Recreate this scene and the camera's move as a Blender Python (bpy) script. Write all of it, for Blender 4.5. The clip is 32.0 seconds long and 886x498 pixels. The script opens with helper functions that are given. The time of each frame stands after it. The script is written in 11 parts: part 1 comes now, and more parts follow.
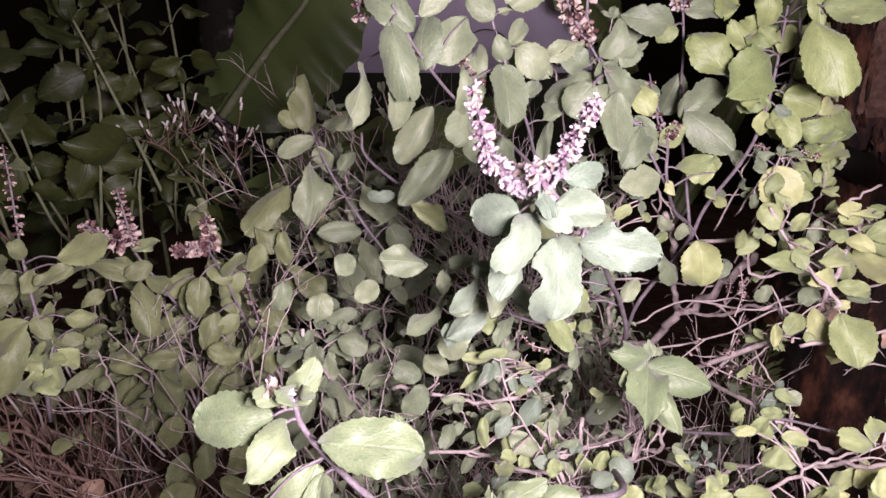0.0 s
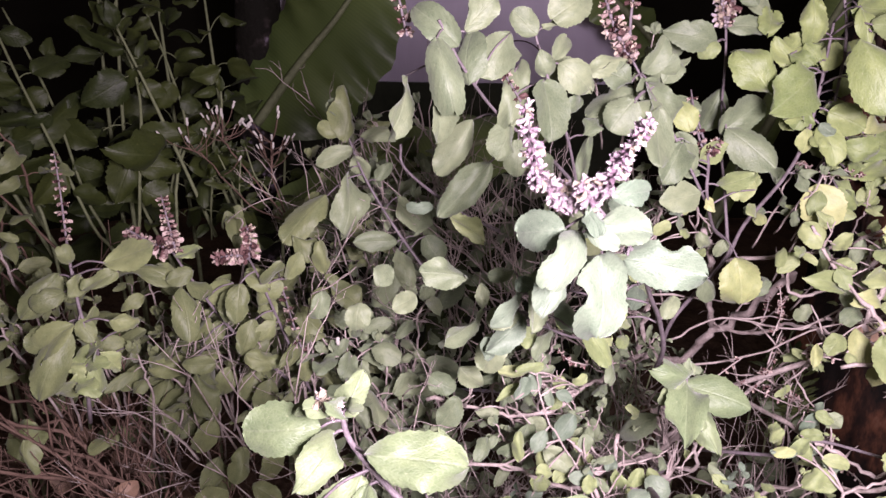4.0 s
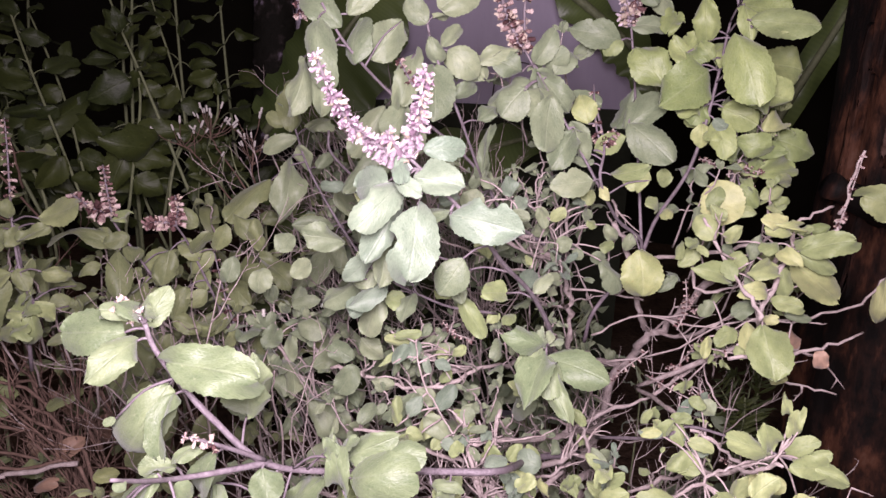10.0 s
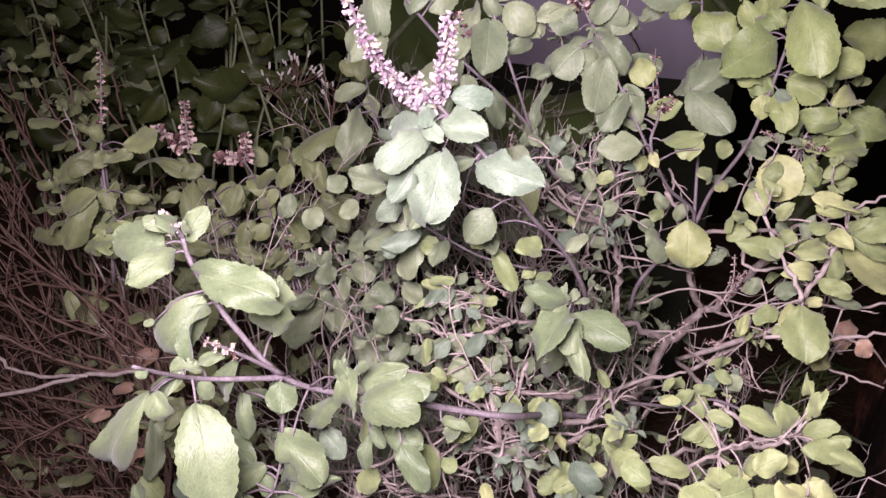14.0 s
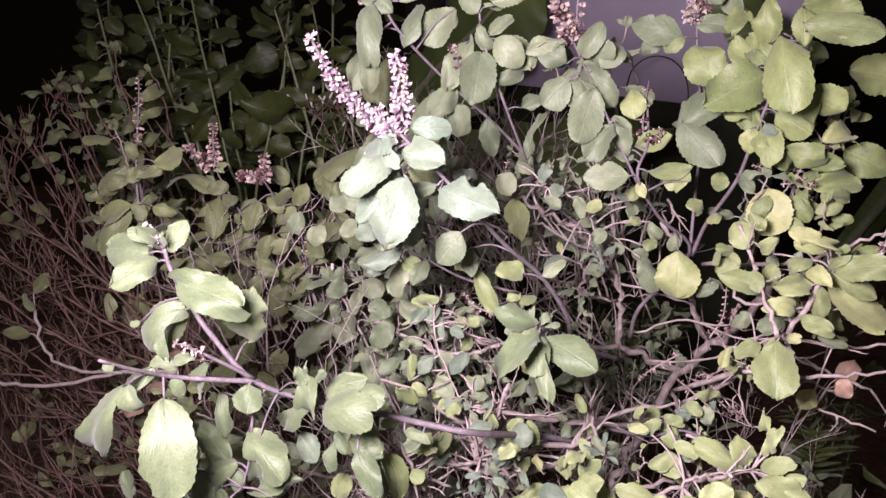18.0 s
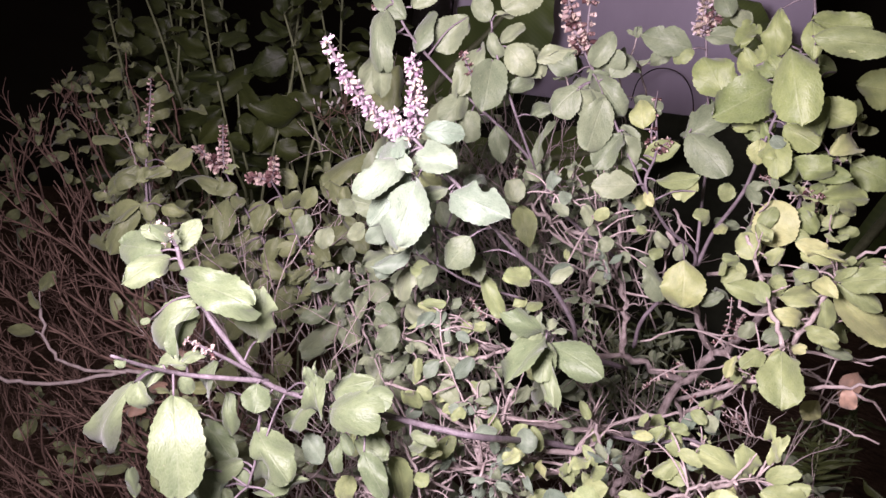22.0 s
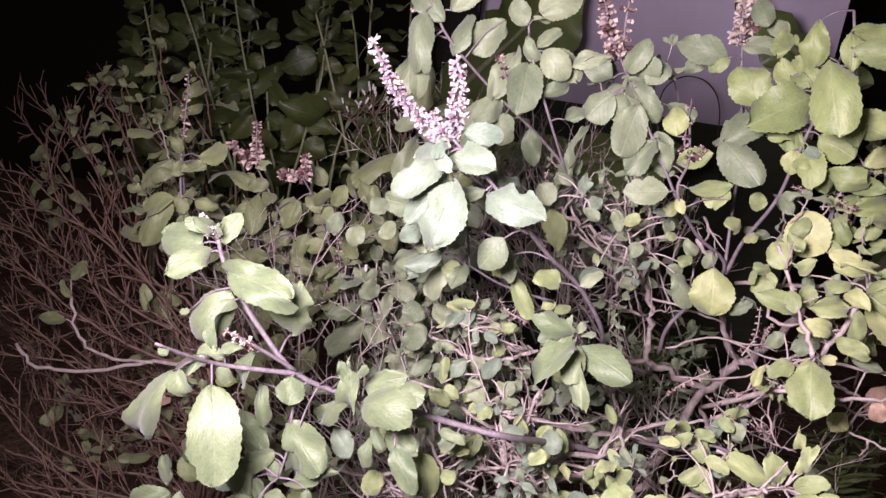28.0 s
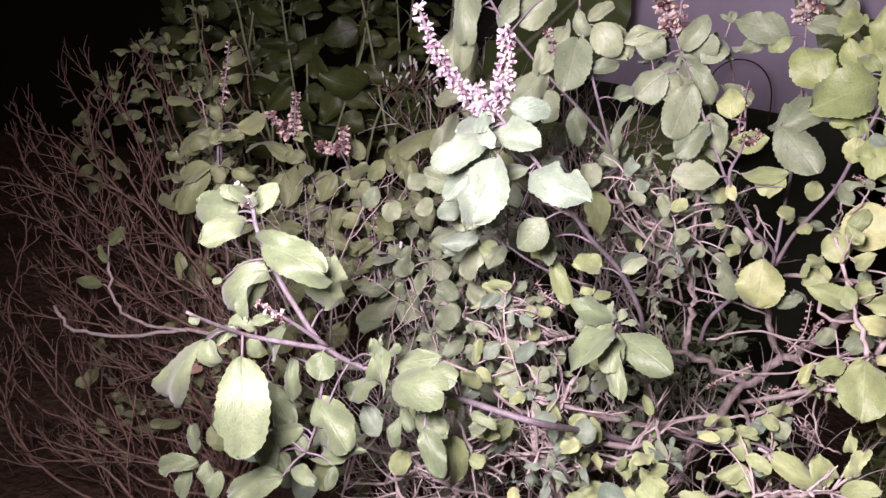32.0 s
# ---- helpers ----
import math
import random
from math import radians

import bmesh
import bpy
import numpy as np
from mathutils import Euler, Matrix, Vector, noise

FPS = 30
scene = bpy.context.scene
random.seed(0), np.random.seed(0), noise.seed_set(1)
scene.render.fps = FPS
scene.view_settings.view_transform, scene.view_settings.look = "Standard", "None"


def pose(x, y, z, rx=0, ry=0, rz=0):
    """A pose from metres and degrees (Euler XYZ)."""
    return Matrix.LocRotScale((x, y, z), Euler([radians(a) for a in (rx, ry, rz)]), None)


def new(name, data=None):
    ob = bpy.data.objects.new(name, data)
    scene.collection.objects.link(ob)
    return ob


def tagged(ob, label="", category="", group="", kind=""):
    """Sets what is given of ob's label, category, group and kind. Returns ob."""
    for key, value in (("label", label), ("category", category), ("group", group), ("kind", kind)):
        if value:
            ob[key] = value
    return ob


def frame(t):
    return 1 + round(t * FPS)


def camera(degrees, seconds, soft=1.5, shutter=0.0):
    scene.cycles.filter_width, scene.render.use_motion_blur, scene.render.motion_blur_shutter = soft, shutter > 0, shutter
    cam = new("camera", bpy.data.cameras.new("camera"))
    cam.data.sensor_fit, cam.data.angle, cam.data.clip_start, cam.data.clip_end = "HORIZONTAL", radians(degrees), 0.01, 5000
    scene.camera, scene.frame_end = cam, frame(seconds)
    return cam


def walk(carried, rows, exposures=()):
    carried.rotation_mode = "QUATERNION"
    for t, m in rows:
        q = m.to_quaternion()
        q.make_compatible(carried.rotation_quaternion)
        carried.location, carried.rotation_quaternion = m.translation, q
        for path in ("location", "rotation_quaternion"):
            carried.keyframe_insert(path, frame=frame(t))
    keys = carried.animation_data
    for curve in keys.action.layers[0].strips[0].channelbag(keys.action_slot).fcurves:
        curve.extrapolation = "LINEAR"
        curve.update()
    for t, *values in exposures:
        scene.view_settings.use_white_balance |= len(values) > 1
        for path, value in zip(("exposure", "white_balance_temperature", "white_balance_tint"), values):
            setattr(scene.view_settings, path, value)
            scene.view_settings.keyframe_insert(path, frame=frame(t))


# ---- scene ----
cam = camera(64.7, 32.0)
METRES, EYE, TILT, LEAN, TURN = 0.75, 0.85, -20.0, 0.0, 0.0
ROWS = [
    (0.0, 0.0, 0.0, 0.0, 0.0, 0.0, -0.0),
    (0.5, -0.0036, -0.002, -0.0, 0.6, 0.15, 0.2),
    (1.0, -0.0125, 0.001, 0.0048, 1.22, 0.43, -0.04),
    (1.5, -0.0209, 0.0022, 0.0062, 1.81, 0.41, -0.46),
    (2.0, -0.0233, 0.0004, 0.0075, 1.84, 0.68, -0.65),
    (2.5, -0.0241, -0.0083, 0.0095, 2.11, 1.13, -0.46),
    (3.0, -0.0254, -0.0078, 0.0052, 1.9, 0.92, -1.36),
    (3.5, -0.0241, -0.0049, 0.0043, 1.91, 0.78, -1.42),
    (5.5, 0.0284, -0.0006, 0.0077, 0.53, -0.09, 1.29),
    (6.0, 0.0421, 0.0069, 0.0111, -0.39, -0.13, 2.08),
    (6.5, 0.0553, 0.0102, 0.0116, -0.99, 0.11, 3.04),
    (7.0, 0.0669, 0.0124, 0.0083, -0.75, 0.18, 3.02),
    (7.5, 0.0903, 0.0076, 0.0077, -0.39, 1.33, 3.32),
    (8.0, 0.1069, -0.0006, -0.0025, 0.4, 3.56, 2.09),
    (8.5, 0.1096, -0.0117, -0.0288, 2.25, 5.37, -0.24),
    (9.0, 0.1206, -0.0231, -0.0499, 5.28, 4.25, -2.46),
    (9.5, 0.1401, -0.0297, -0.0514, 6.14, 4.4, -2.69),
    (10.0, 0.1681, -0.0312, -0.0557, 6.96, 3.49, -4.32),
    (10.5, 0.1654, -0.0423, -0.0508, 7.36, 4.32, -4.41),
    (11.0, 0.119, -0.0692, -0.0663, 6.08, 4.38, -3.54),
    (11.5, 0.0932, -0.1068, -0.1015, 2.2, 5.27, -2.83),
    (12.0, 0.0797, -0.1206, -0.1351, 1.96, 2.31, -3.42),
    (12.5, 0.124, -0.0924, -0.1132, 6.38, 2.56, -6.85),
    (13.0, 0.1906, -0.0494, -0.0764, 11.5, -0.08, -8.82),
    (13.5, 0.2145, -0.0505, -0.0699, 14.19, 0.28, -9.7),
    (14.0, 0.2342, -0.0413, -0.0666, 14.8, -0.18, -9.59),
    (14.5, 0.2453, -0.0424, -0.06, 15.04, 0.04, -9.25),
    (16.5, 0.2804, -0.0505, -0.0506, 18.08, 2.11, -10.11),
    (17.0, 0.3071, -0.0354, -0.0431, 18.81, 1.32, -10.17),
    (17.5, 0.3244, -0.0292, -0.0423, 20.1, 0.67, -11.32),
    (18.0, 0.3371, -0.0437, -0.0484, 21.23, 0.35, -11.93),
    (18.5, 0.3438, -0.0421, -0.0492, 21.43, 0.67, -11.94),
    (19.0, 0.3466, -0.0477, -0.0507, 21.03, 0.77, -11.9),
    (19.5, 0.3402, -0.0638, -0.0578, 21.93, 1.15, -12.41),
    (20.0, 0.3386, -0.0686, -0.0584, 21.75, 1.59, -12.55),
    (20.5, 0.3413, -0.0693, -0.0587, 22.12, 1.38, -12.62),
    (21.0, 0.3432, -0.0624, -0.0579, 21.92, 1.07, -12.95),
    (21.5, 0.3416, -0.0555, -0.0536, 21.46, 1.05, -12.87),
    (22.0, 0.3314, -0.0507, -0.0545, 21.2, 1.05, -13.04),
    (22.5, 0.3273, -0.0528, -0.053, 21.33, 1.26, -13.31),
    (23.0, 0.3241, -0.0561, -0.0529, 21.67, 1.78, -13.94),
    (23.5, 0.3213, -0.0487, -0.0505, 21.95, 0.99, -13.71),
    (24.0, 0.3182, -0.0386, -0.0494, 21.5, 0.39, -13.49),
    (24.5, 0.3063, -0.0364, -0.0511, 21.35, 0.27, -13.97),
    (25.0, 0.3034, -0.0454, -0.0529, 21.06, 0.91, -13.76),
    (25.5, 0.3056, -0.0509, -0.0549, 21.0, 0.78, -13.65),
    (27.5, 0.3229, -0.0623, -0.0614, 21.93, 0.76, -13.67),
    (28.0, 0.3178, -0.0647, -0.0613, 22.36, 0.96, -14.75),
    (28.5, 0.3119, -0.0602, -0.0566, 22.48, 1.33, -14.81),
    (29.0, 0.3097, -0.0546, -0.0554, 24.15, 0.03, -15.46),
    (29.5, 0.3203, -0.0483, -0.0606, 25.19, -0.92, -16.74),
    (30.0, 0.32, -0.0508, -0.0628, 25.61, -1.07, -17.17),
    (30.5, 0.3067, -0.048, -0.0637, 25.24, -1.08, -16.96),
    (31.0, 0.2896, -0.0502, -0.0667, 25.27, -1.32, -16.98),
    (31.5, 0.2914, -0.0483, -0.0638, 25.09, -1.17, -16.8),
    (32.0, 0.3063, -0.0476, -0.0643, 25.18, -1.43, -16.95),
]
walk(cam, [(t, pose(0, 0, EYE, TILT, LEAN, TURN) @ pose(METRES * x, METRES * y, METRES * z, 90 + pitch, roll, yaw)) for t, x, y, z, yaw, pitch, roll in ROWS],
     [(0.0, 0.05), (1.5, 0.12), (3.5, 0.20), (6.0, 0.07), (9.0, -0.08), (10.5, -0.08), (12.0, 0.02), (13.5, -0.12), (17.0, 0.0), (20.0, 0.08), (25.0, 0.06), (32.0, 0.09)])

# ---- light: a dark night and the one small lamp of the phone that films ----
world = bpy.data.worlds.new("night")
scene.world = world
world.use_nodes = True
world.node_tree.nodes["Background"].inputs[0].default_value = (0.42, 0.335, 0.32, 1)
world.node_tree.nodes["Background"].inputs[1].default_value = 0.25
lamp_data = bpy.data.lights.new("phone_lamp", "SPOT")
lamp_data.energy = 51.5
lamp_data.spot_size, lamp_data.spot_blend = radians(126), 1.0
lamp_data.color = (1.0, 0.832, 0.985)
lamp_data.shadow_soft_size = 0.065
LAMP = Vector((0.118, -0.040, 0.866))
lamp = new("phone_lamp", lamp_data)
lamp.location = LAMP
lamp.rotation_euler = (Vector((0.066, 0.522, 0.548)) - LAMP).to_track_quat("-Z", "Y").to_euler()


# ---- materials ----
def material(name, rough=0.6, spec=0.3):
    m = bpy.data.materials.new(name)
    m.use_nodes = True
    b = m.node_tree.nodes["Principled BSDF"]
    b.inputs["Roughness"].default_value = rough
    b.inputs["Specular IOR Level"].default_value = spec
    return m, m.node_tree.nodes, m.node_tree.links, b


def ramp(nodes, *stops):
    r = nodes.new("ShaderNodeValToRGB")
    while len(r.color_ramp.elements) < len(stops):
        r.color_ramp.elements.new(0.5)
    for e, (p, c) in zip(r.color_ramp.elements, stops):
        e.position, e.color = p, (*c, 1)
    return r


def maths(nodes, links, op, a, b=None, c=None):
    n = nodes.new("ShaderNodeMath")
    n.operation = op
    for i, v in enumerate((a, b, c)):
        if v is None:
            continue
        if isinstance(v, (int, float)):
            n.inputs[i].default_value = v
        else:
            links.new(v, n.inputs[i])
    return n.outputs[0]


def mixed(nodes, links, fac, a, b, blend="MIX"):
    n = nodes.new("ShaderNodeMix")
    n.data_type, n.blend_type = "RGBA", blend
    for sock, v in ((n.inputs["Factor"], fac), (n.inputs["A"], a), (n.inputs["B"], b)):
        if isinstance(v, (int, float)):
            sock.default_value = v
        elif isinstance(v, tuple):
            sock.default_value = (*v, 1)
        else:
            links.new(v, sock)
    return n.outputs["Result"]


def noise_tex(nodes, links, scale, detail=3, coord="Object"):
    c = nodes.new("ShaderNodeTexCoord")
    n = nodes.new("ShaderNodeTexNoise")
    n.inputs["Scale"].default_value, n.inputs["Detail"].default_value = scale, detail
    links.new(c.outputs[coord], n.inputs["Vector"])
    return n.outputs["Fac"]


def leaf_material(name, dark, mid, light, vein, spot, sheen=0.15, glow=0.12, spots=0.70):
    """A leaf blade: colour by leaf, quilted between the side veins, a fine net of veins, blotches and a few specks."""
    m, nodes, links, b = material(name, 0.50, 0.36)
    info = nodes.new("ShaderNodeObjectInfo")
    col = ramp(nodes, (0.0, dark), (0.5, mid), (1.0, light))
    links.new(info.outputs["Random"], col.inputs["Fac"])
    uv = nodes.new("ShaderNodeTexCoord")
    sep = nodes.new("ShaderNodeSeparateXYZ")
    links.new(uv.outputs["UV"], sep.inputs[0])
    u = maths(nodes, links, "ABSOLUTE", maths(nodes, links, "SUBTRACT", sep.outputs[0], 0.5))
    rib = maths(nodes, links, "MAXIMUM", maths(nodes, links, "SUBTRACT", 1.0, maths(nodes, links, "MULTIPLY", u, 30.0)), 0.0)
    warp = noise_tex(nodes, links, 3.0, 2, "UV")
    run = maths(nodes, links, "SUBTRACT", maths(nodes, links, "MULTIPLY", sep.outputs[1], 6.0), maths(nodes, links, "MULTIPLY", u, 5.5))
    run = maths(nodes, links, "ADD", run, maths(nodes, links, "MULTIPLY", warp, 0.8))
    near = maths(nodes, links, "ABSOLUTE", maths(nodes, links, "SUBTRACT", maths(nodes, links, "FRACT", run), 0.5))
    side = maths(nodes, links, "MAXIMUM", maths(nodes, links, "SUBTRACT", 1.0, maths(nodes, links, "MULTIPLY", near, 9.0)), 0.0)
    quilt = maths(nodes, links, "POWER", maths(nodes, links, "MULTIPLY", near, 2.0), 0.6)
    lines = maths(nodes, links, "MAXIMUM", rib, maths(nodes, links, "MULTIPLY", side, 0.35))
    net = nodes.new("ShaderNodeTexVoronoi")
    net.feature = "DISTANCE_TO_EDGE"
    net.inputs["Scale"].default_value = 17.0
    links.new(uv.outputs["UV"], net.inputs["Vector"])
    cell = maths(nodes, links, "MINIMUM", maths(nodes, links, "MULTIPLY", net.outputs["Distance"], 4.0), 1.0)
    blot = noise_tex(nodes, links, 4.0, 4, "UV")
    speck = noise_tex(nodes, links, 16.0, 2, "UV")
    shade = ramp(nodes, (0.3, (0.80, 0.83, 0.80)), (0.7, (1.17, 1.14, 1.12)))
    links.new(blot, shade.inputs["Fac"])
    c1 = mixed(nodes, links, 1.0, col.outputs[0], shade.outputs[0], "MULTIPLY")
    c1 = mixed(nodes, links, maths(nodes, links, "MULTIPLY", maths(nodes, links, "SUBTRACT", 1.0, cell), 0.10), c1, vein)
    grain = ramp(nodes, (0.38, (0.94, 0.94, 0.93)), (0.62, (1.06, 1.06, 1.06)))
    links.new(noise_tex(nodes, links, 46.0, 3, "UV"), grain.inputs["Fac"])
    c1 = mixed(nodes, links, 1.0, c1, grain.outputs[0], "MULTIPLY")
    c2 = mixed(nodes, links, maths(nodes, links, "MULTIPLY", lines, 0.15), c1, vein)
    fleck = ramp(nodes, (spots, (0, 0, 0)), (spots + 0.04, (0.55, 0.55, 0.55)))
    links.new(speck, fleck.inputs["Fac"])
    c3 = mixed(nodes, links, fleck.outputs[0], c2, spot)
    links.new(c3, b.inputs["Base Color"])
    b.inputs["Sheen Weight"].default_value = sheen
    height = maths(nodes, links, "ADD", maths(nodes, links, "MULTIPLY", quilt, 0.17), maths(nodes, links, "MULTIPLY", cell, 0.15))
    height = maths(nodes, links, "ADD", height, maths(nodes, links, "MULTIPLY", blot, 0.5))
    height = maths(nodes, links, "SUBTRACT", height, maths(nodes, links, "MULTIPLY", rib, 0.4))
    bump = nodes.new("ShaderNodeBump")
    bump.inputs["Strength"].default_value, bump.inputs["Distance"].default_value = 0.5, 0.0012
    links.new(height, bump.inputs["Height"])
    links.new(bump.outputs[0], b.inputs["Normal"])
    thin = nodes.new("ShaderNodeBsdfTranslucent")
    links.new(c3, thin.inputs[0])
    mix = nodes.new("ShaderNodeMixShader")
    mix.inputs[0].default_value = glow
    links.new(b.outputs[0], mix.inputs[1])
    links.new(thin.outputs[0], mix.inputs[2])
    links.new(mix.outputs[0], nodes["Material Output"].inputs[0])
    return m


def rough_material(name, stops, scale, rough=0.8, relief=0.003, fine=6.0, spec=0.2, by_object=0.0):
    m, nodes, links, b = material(name, rough, spec)
    n1 = noise_tex(nodes, links, scale, 5)
    n2 = noise_tex(nodes, links, scale * fine, 4)
    f = maths(nodes, links, "ADD", maths(nodes, links, "MULTIPLY", n1, 0.65), maths(nodes, links, "MULTIPLY", n2, 0.35))
    if by_object:
        info = nodes.new("ShaderNodeObjectInfo")
        f = maths(nodes, links, "ADD", f, maths(nodes, links, "MULTIPLY", maths(nodes, links, "SUBTRACT", info.outputs["Random"], 0.5), by_object))
    col = ramp(nodes, *stops)
    links.new(f, col.inputs["Fac"])
    links.new(col.outputs[0], b.inputs["Base Color"])
    bump = nodes.new("ShaderNodeBump")
    bump.inputs["Strength"].default_value, bump.inputs["Distance"].default_value = 0.8, relief
    links.new(maths(nodes, links, "ADD", n1, n2), bump.inputs["Height"])
    links.new(bump.outputs[0], b.inputs["Normal"])
    return m


LEAF = {
    "g": leaf_material("basil_leaf_green", (0.110, 0.141, 0.0809), (0.149, 0.181, 0.1070), (0.197, 0.229, 0.1339), (0.33, 0.36, 0.24), (0.26, 0.28, 0.16)),
    "p": leaf_material("basil_leaf_pale", (0.100, 0.140, 0.096), (0.126, 0.166, 0.115), (0.151, 0.192, 0.130), (0.30, 0.33, 0.25), (0.24, 0.265, 0.18)),
    "n": leaf_material("basil_leaf_fresh", (0.090, 0.122, 0.060), (0.114, 0.148, 0.073), (0.138, 0.172, 0.088), (0.27, 0.295, 0.20), (0.22, 0.235, 0.14)),
    "f": leaf_material("basil_leaf_grass_green", (0.106, 0.143, 0.071), (0.137, 0.175, 0.089), (0.172, 0.210, 0.110), (0.29, 0.34, 0.20), (0.24, 0.27, 0.15)),
    "l": leaf_material("basil_leaf_lime", (0.165, 0.205, 0.085), (0.205, 0.245, 0.104), (0.25, 0.285, 0.127), (0.35, 0.38, 0.23), (0.29, 0.30, 0.15)),
    "e": leaf_material("basil_leaf_olive", (0.098, 0.114, 0.050), (0.130, 0.150, 0.066), (0.168, 0.190, 0.084), (0.28, 0.30, 0.17), (0.22, 0.23, 0.12)),
    "h": leaf_material("basil_leaf_sunny", (0.138, 0.180, 0.0636), (0.180, 0.220, 0.0808), (0.220, 0.260, 0.1007), (0.33, 0.36, 0.22), (0.26, 0.28, 0.15)),
    "y": leaf_material("basil_leaf_yellow", (0.25, 0.285, 0.115), (0.30, 0.325, 0.142), (0.345, 0.36, 0.167), (0.42, 0.43, 0.26), (0.26, 0.21, 0.10), spots=0.66),
    # Dark weed green; on deep basil sprigs it is shade put into the colour.
    "w": leaf_material("weed_and_shaded_basil_leaf", (0.0213, 0.0306, 0.0069), (0.0306, 0.0408, 0.0086), (0.0433, 0.0536, 0.0117), (0.11, 0.13, 0.05), (0.09, 0.10, 0.03), 0.02),
    "d": leaf_material("dead_leaf_brown", (0.17, 0.10, 0.07), (0.27, 0.17, 0.12), (0.34, 0.225, 0.165), (0.30, 0.21, 0.15), (0.08, 0.05, 0.035)),
}
STEM = {
    "v": rough_material("stem_violet", ((0.3, (0.085, 0.066, 0.074)), (0.7, (0.195, 0.163, 0.176))), 160, 0.55, 0.0006, 4, 0.35),
    "b": rough_material("stem_woody", ((0.3, (0.19, 0.148, 0.136)), (0.7, (0.43, 0.368, 0.345))), 120, 0.7, 0.0012, 5),
    "g": rough_material("stem_green", ((0.3, (0.10, 0.115, 0.06)), (0.7, (0.20, 0.215, 0.12))), 120, 0.55, 0.0006, 5),
    "t": rough_material("twig_dry", ((0.25, (0.054, 0.033, 0.024)), (0.75, (0.210, 0.136, 0.108))), 90, 0.8, 0.001, 5),
}
PETAL = {
    "p": rough_material("floret_pink", ((0.32, (0.105, 0.058, 0.088)), (0.46, (0.21, 0.137, 0.178)), (0.62, (0.37, 0.295, 0.33))), 420, 0.5, 0.0004, 3, 0.3, 0.25),
    "o": rough_material("floret_faded", ((0.22, (0.060, 0.028, 0.028)), (0.45, (0.16, 0.085, 0.082)), (0.75, (0.46, 0.36, 0.33))), 380, 0.7, 0.0004, 3, 0.2, 0.75),
    "c": rough_material("floret_cream", ((0.25, (0.30, 0.22, 0.17)), (0.7, (0.54, 0.47, 0.38))), 380, 0.7, 0.0004, 3, 0.2, 0.2),
    "b": rough_material("bud_tip", ((0.3, (0.36, 0.33, 0.30)), (0.7, (0.66, 0.62, 0.58))), 300, 0.6, 0.0003, 3),
    "w": rough_material("petal_white", ((0.3, (0.30, 0.235, 0.27)), (0.7, (0.56, 0.49, 0.51))), 300, 0.6, 0.0003, 3),
}
SOIL = rough_material("soil", ((0.3, (0.035, 0.022, 0.016)), (0.7, (0.13, 0.085, 0.06))), 9, 0.95, 0.02, 7, 0.1)
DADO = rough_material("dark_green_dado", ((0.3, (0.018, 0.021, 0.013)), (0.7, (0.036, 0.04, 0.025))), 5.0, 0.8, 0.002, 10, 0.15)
# Night darkness put into the colour of the added backdrop sheets.
NIGHT = rough_material("night_backdrop", ((0.3, (0.012, 0.010, 0.008)), (0.7, (0.022, 0.020, 0.015))), 4.0, 0.9, 0.002, 10, 0.05)
PLASTER = rough_material("lilac_plaster", ((0.3, (0.40, 0.35, 0.44)), (0.7, (0.50, 0.445, 0.54))), 2.0, 0.85, 0.002, 14, 0.15)


def banana_material():
    m, nodes, links, b = material("banana_leaf_green", 0.4, 0.4)
    uv = nodes.new("ShaderNodeTexCoord")
    wave = nodes.new("ShaderNodeTexWave")
    wave.bands_direction = "Y"
    wave.inputs["Scale"].default_value, wave.inputs["Distortion"].default_value = 22.0, 1.5
    links.new(uv.outputs["UV"], wave.inputs["Vector"])
    n = noise_tex(nodes, links, 6.0, 4)
    f = maths(nodes, links, "ADD", maths(nodes, links, "MULTIPLY", wave.outputs["Fac"], 0.12), maths(nodes, links, "MULTIPLY", n, 0.75))
    col = ramp(nodes, (0.25, (0.06, 0.088, 0.026)), (0.75, (0.115, 0.148, 0.045)))
    links.new(f, col.inputs["Fac"])
    links.new(col.outputs[0], b.inputs["Base Color"])
    bump = nodes.new("ShaderNodeBump")
    bump.inputs["Strength"].default_value, bump.inputs["Distance"].default_value = 0.2, 0.0015
    links.new(f, bump.inputs["Height"])
    links.new(bump.outputs[0], b.inputs["Normal"])
    return m


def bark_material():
    """Rust-brown wood with upright streaks; dark rotten patches widened to hold the trunk's shade."""
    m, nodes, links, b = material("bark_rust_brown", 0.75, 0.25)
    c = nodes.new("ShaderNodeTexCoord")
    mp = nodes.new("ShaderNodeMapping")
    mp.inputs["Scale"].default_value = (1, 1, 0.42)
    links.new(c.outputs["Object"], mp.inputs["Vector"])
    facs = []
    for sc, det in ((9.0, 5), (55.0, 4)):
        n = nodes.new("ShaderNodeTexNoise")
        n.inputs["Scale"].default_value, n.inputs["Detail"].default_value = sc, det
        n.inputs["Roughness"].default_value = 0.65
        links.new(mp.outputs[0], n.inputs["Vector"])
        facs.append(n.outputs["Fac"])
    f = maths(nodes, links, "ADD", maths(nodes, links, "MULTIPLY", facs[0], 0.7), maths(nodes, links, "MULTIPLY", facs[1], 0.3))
    # Ramp weighted to near-black: shade on the trunk put into the bark colour.
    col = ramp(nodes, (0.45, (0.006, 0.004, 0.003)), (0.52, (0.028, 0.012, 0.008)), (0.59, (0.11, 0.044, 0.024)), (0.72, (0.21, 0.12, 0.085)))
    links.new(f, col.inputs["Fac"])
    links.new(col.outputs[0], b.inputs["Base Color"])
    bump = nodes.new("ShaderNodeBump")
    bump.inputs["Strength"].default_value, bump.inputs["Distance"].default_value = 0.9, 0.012
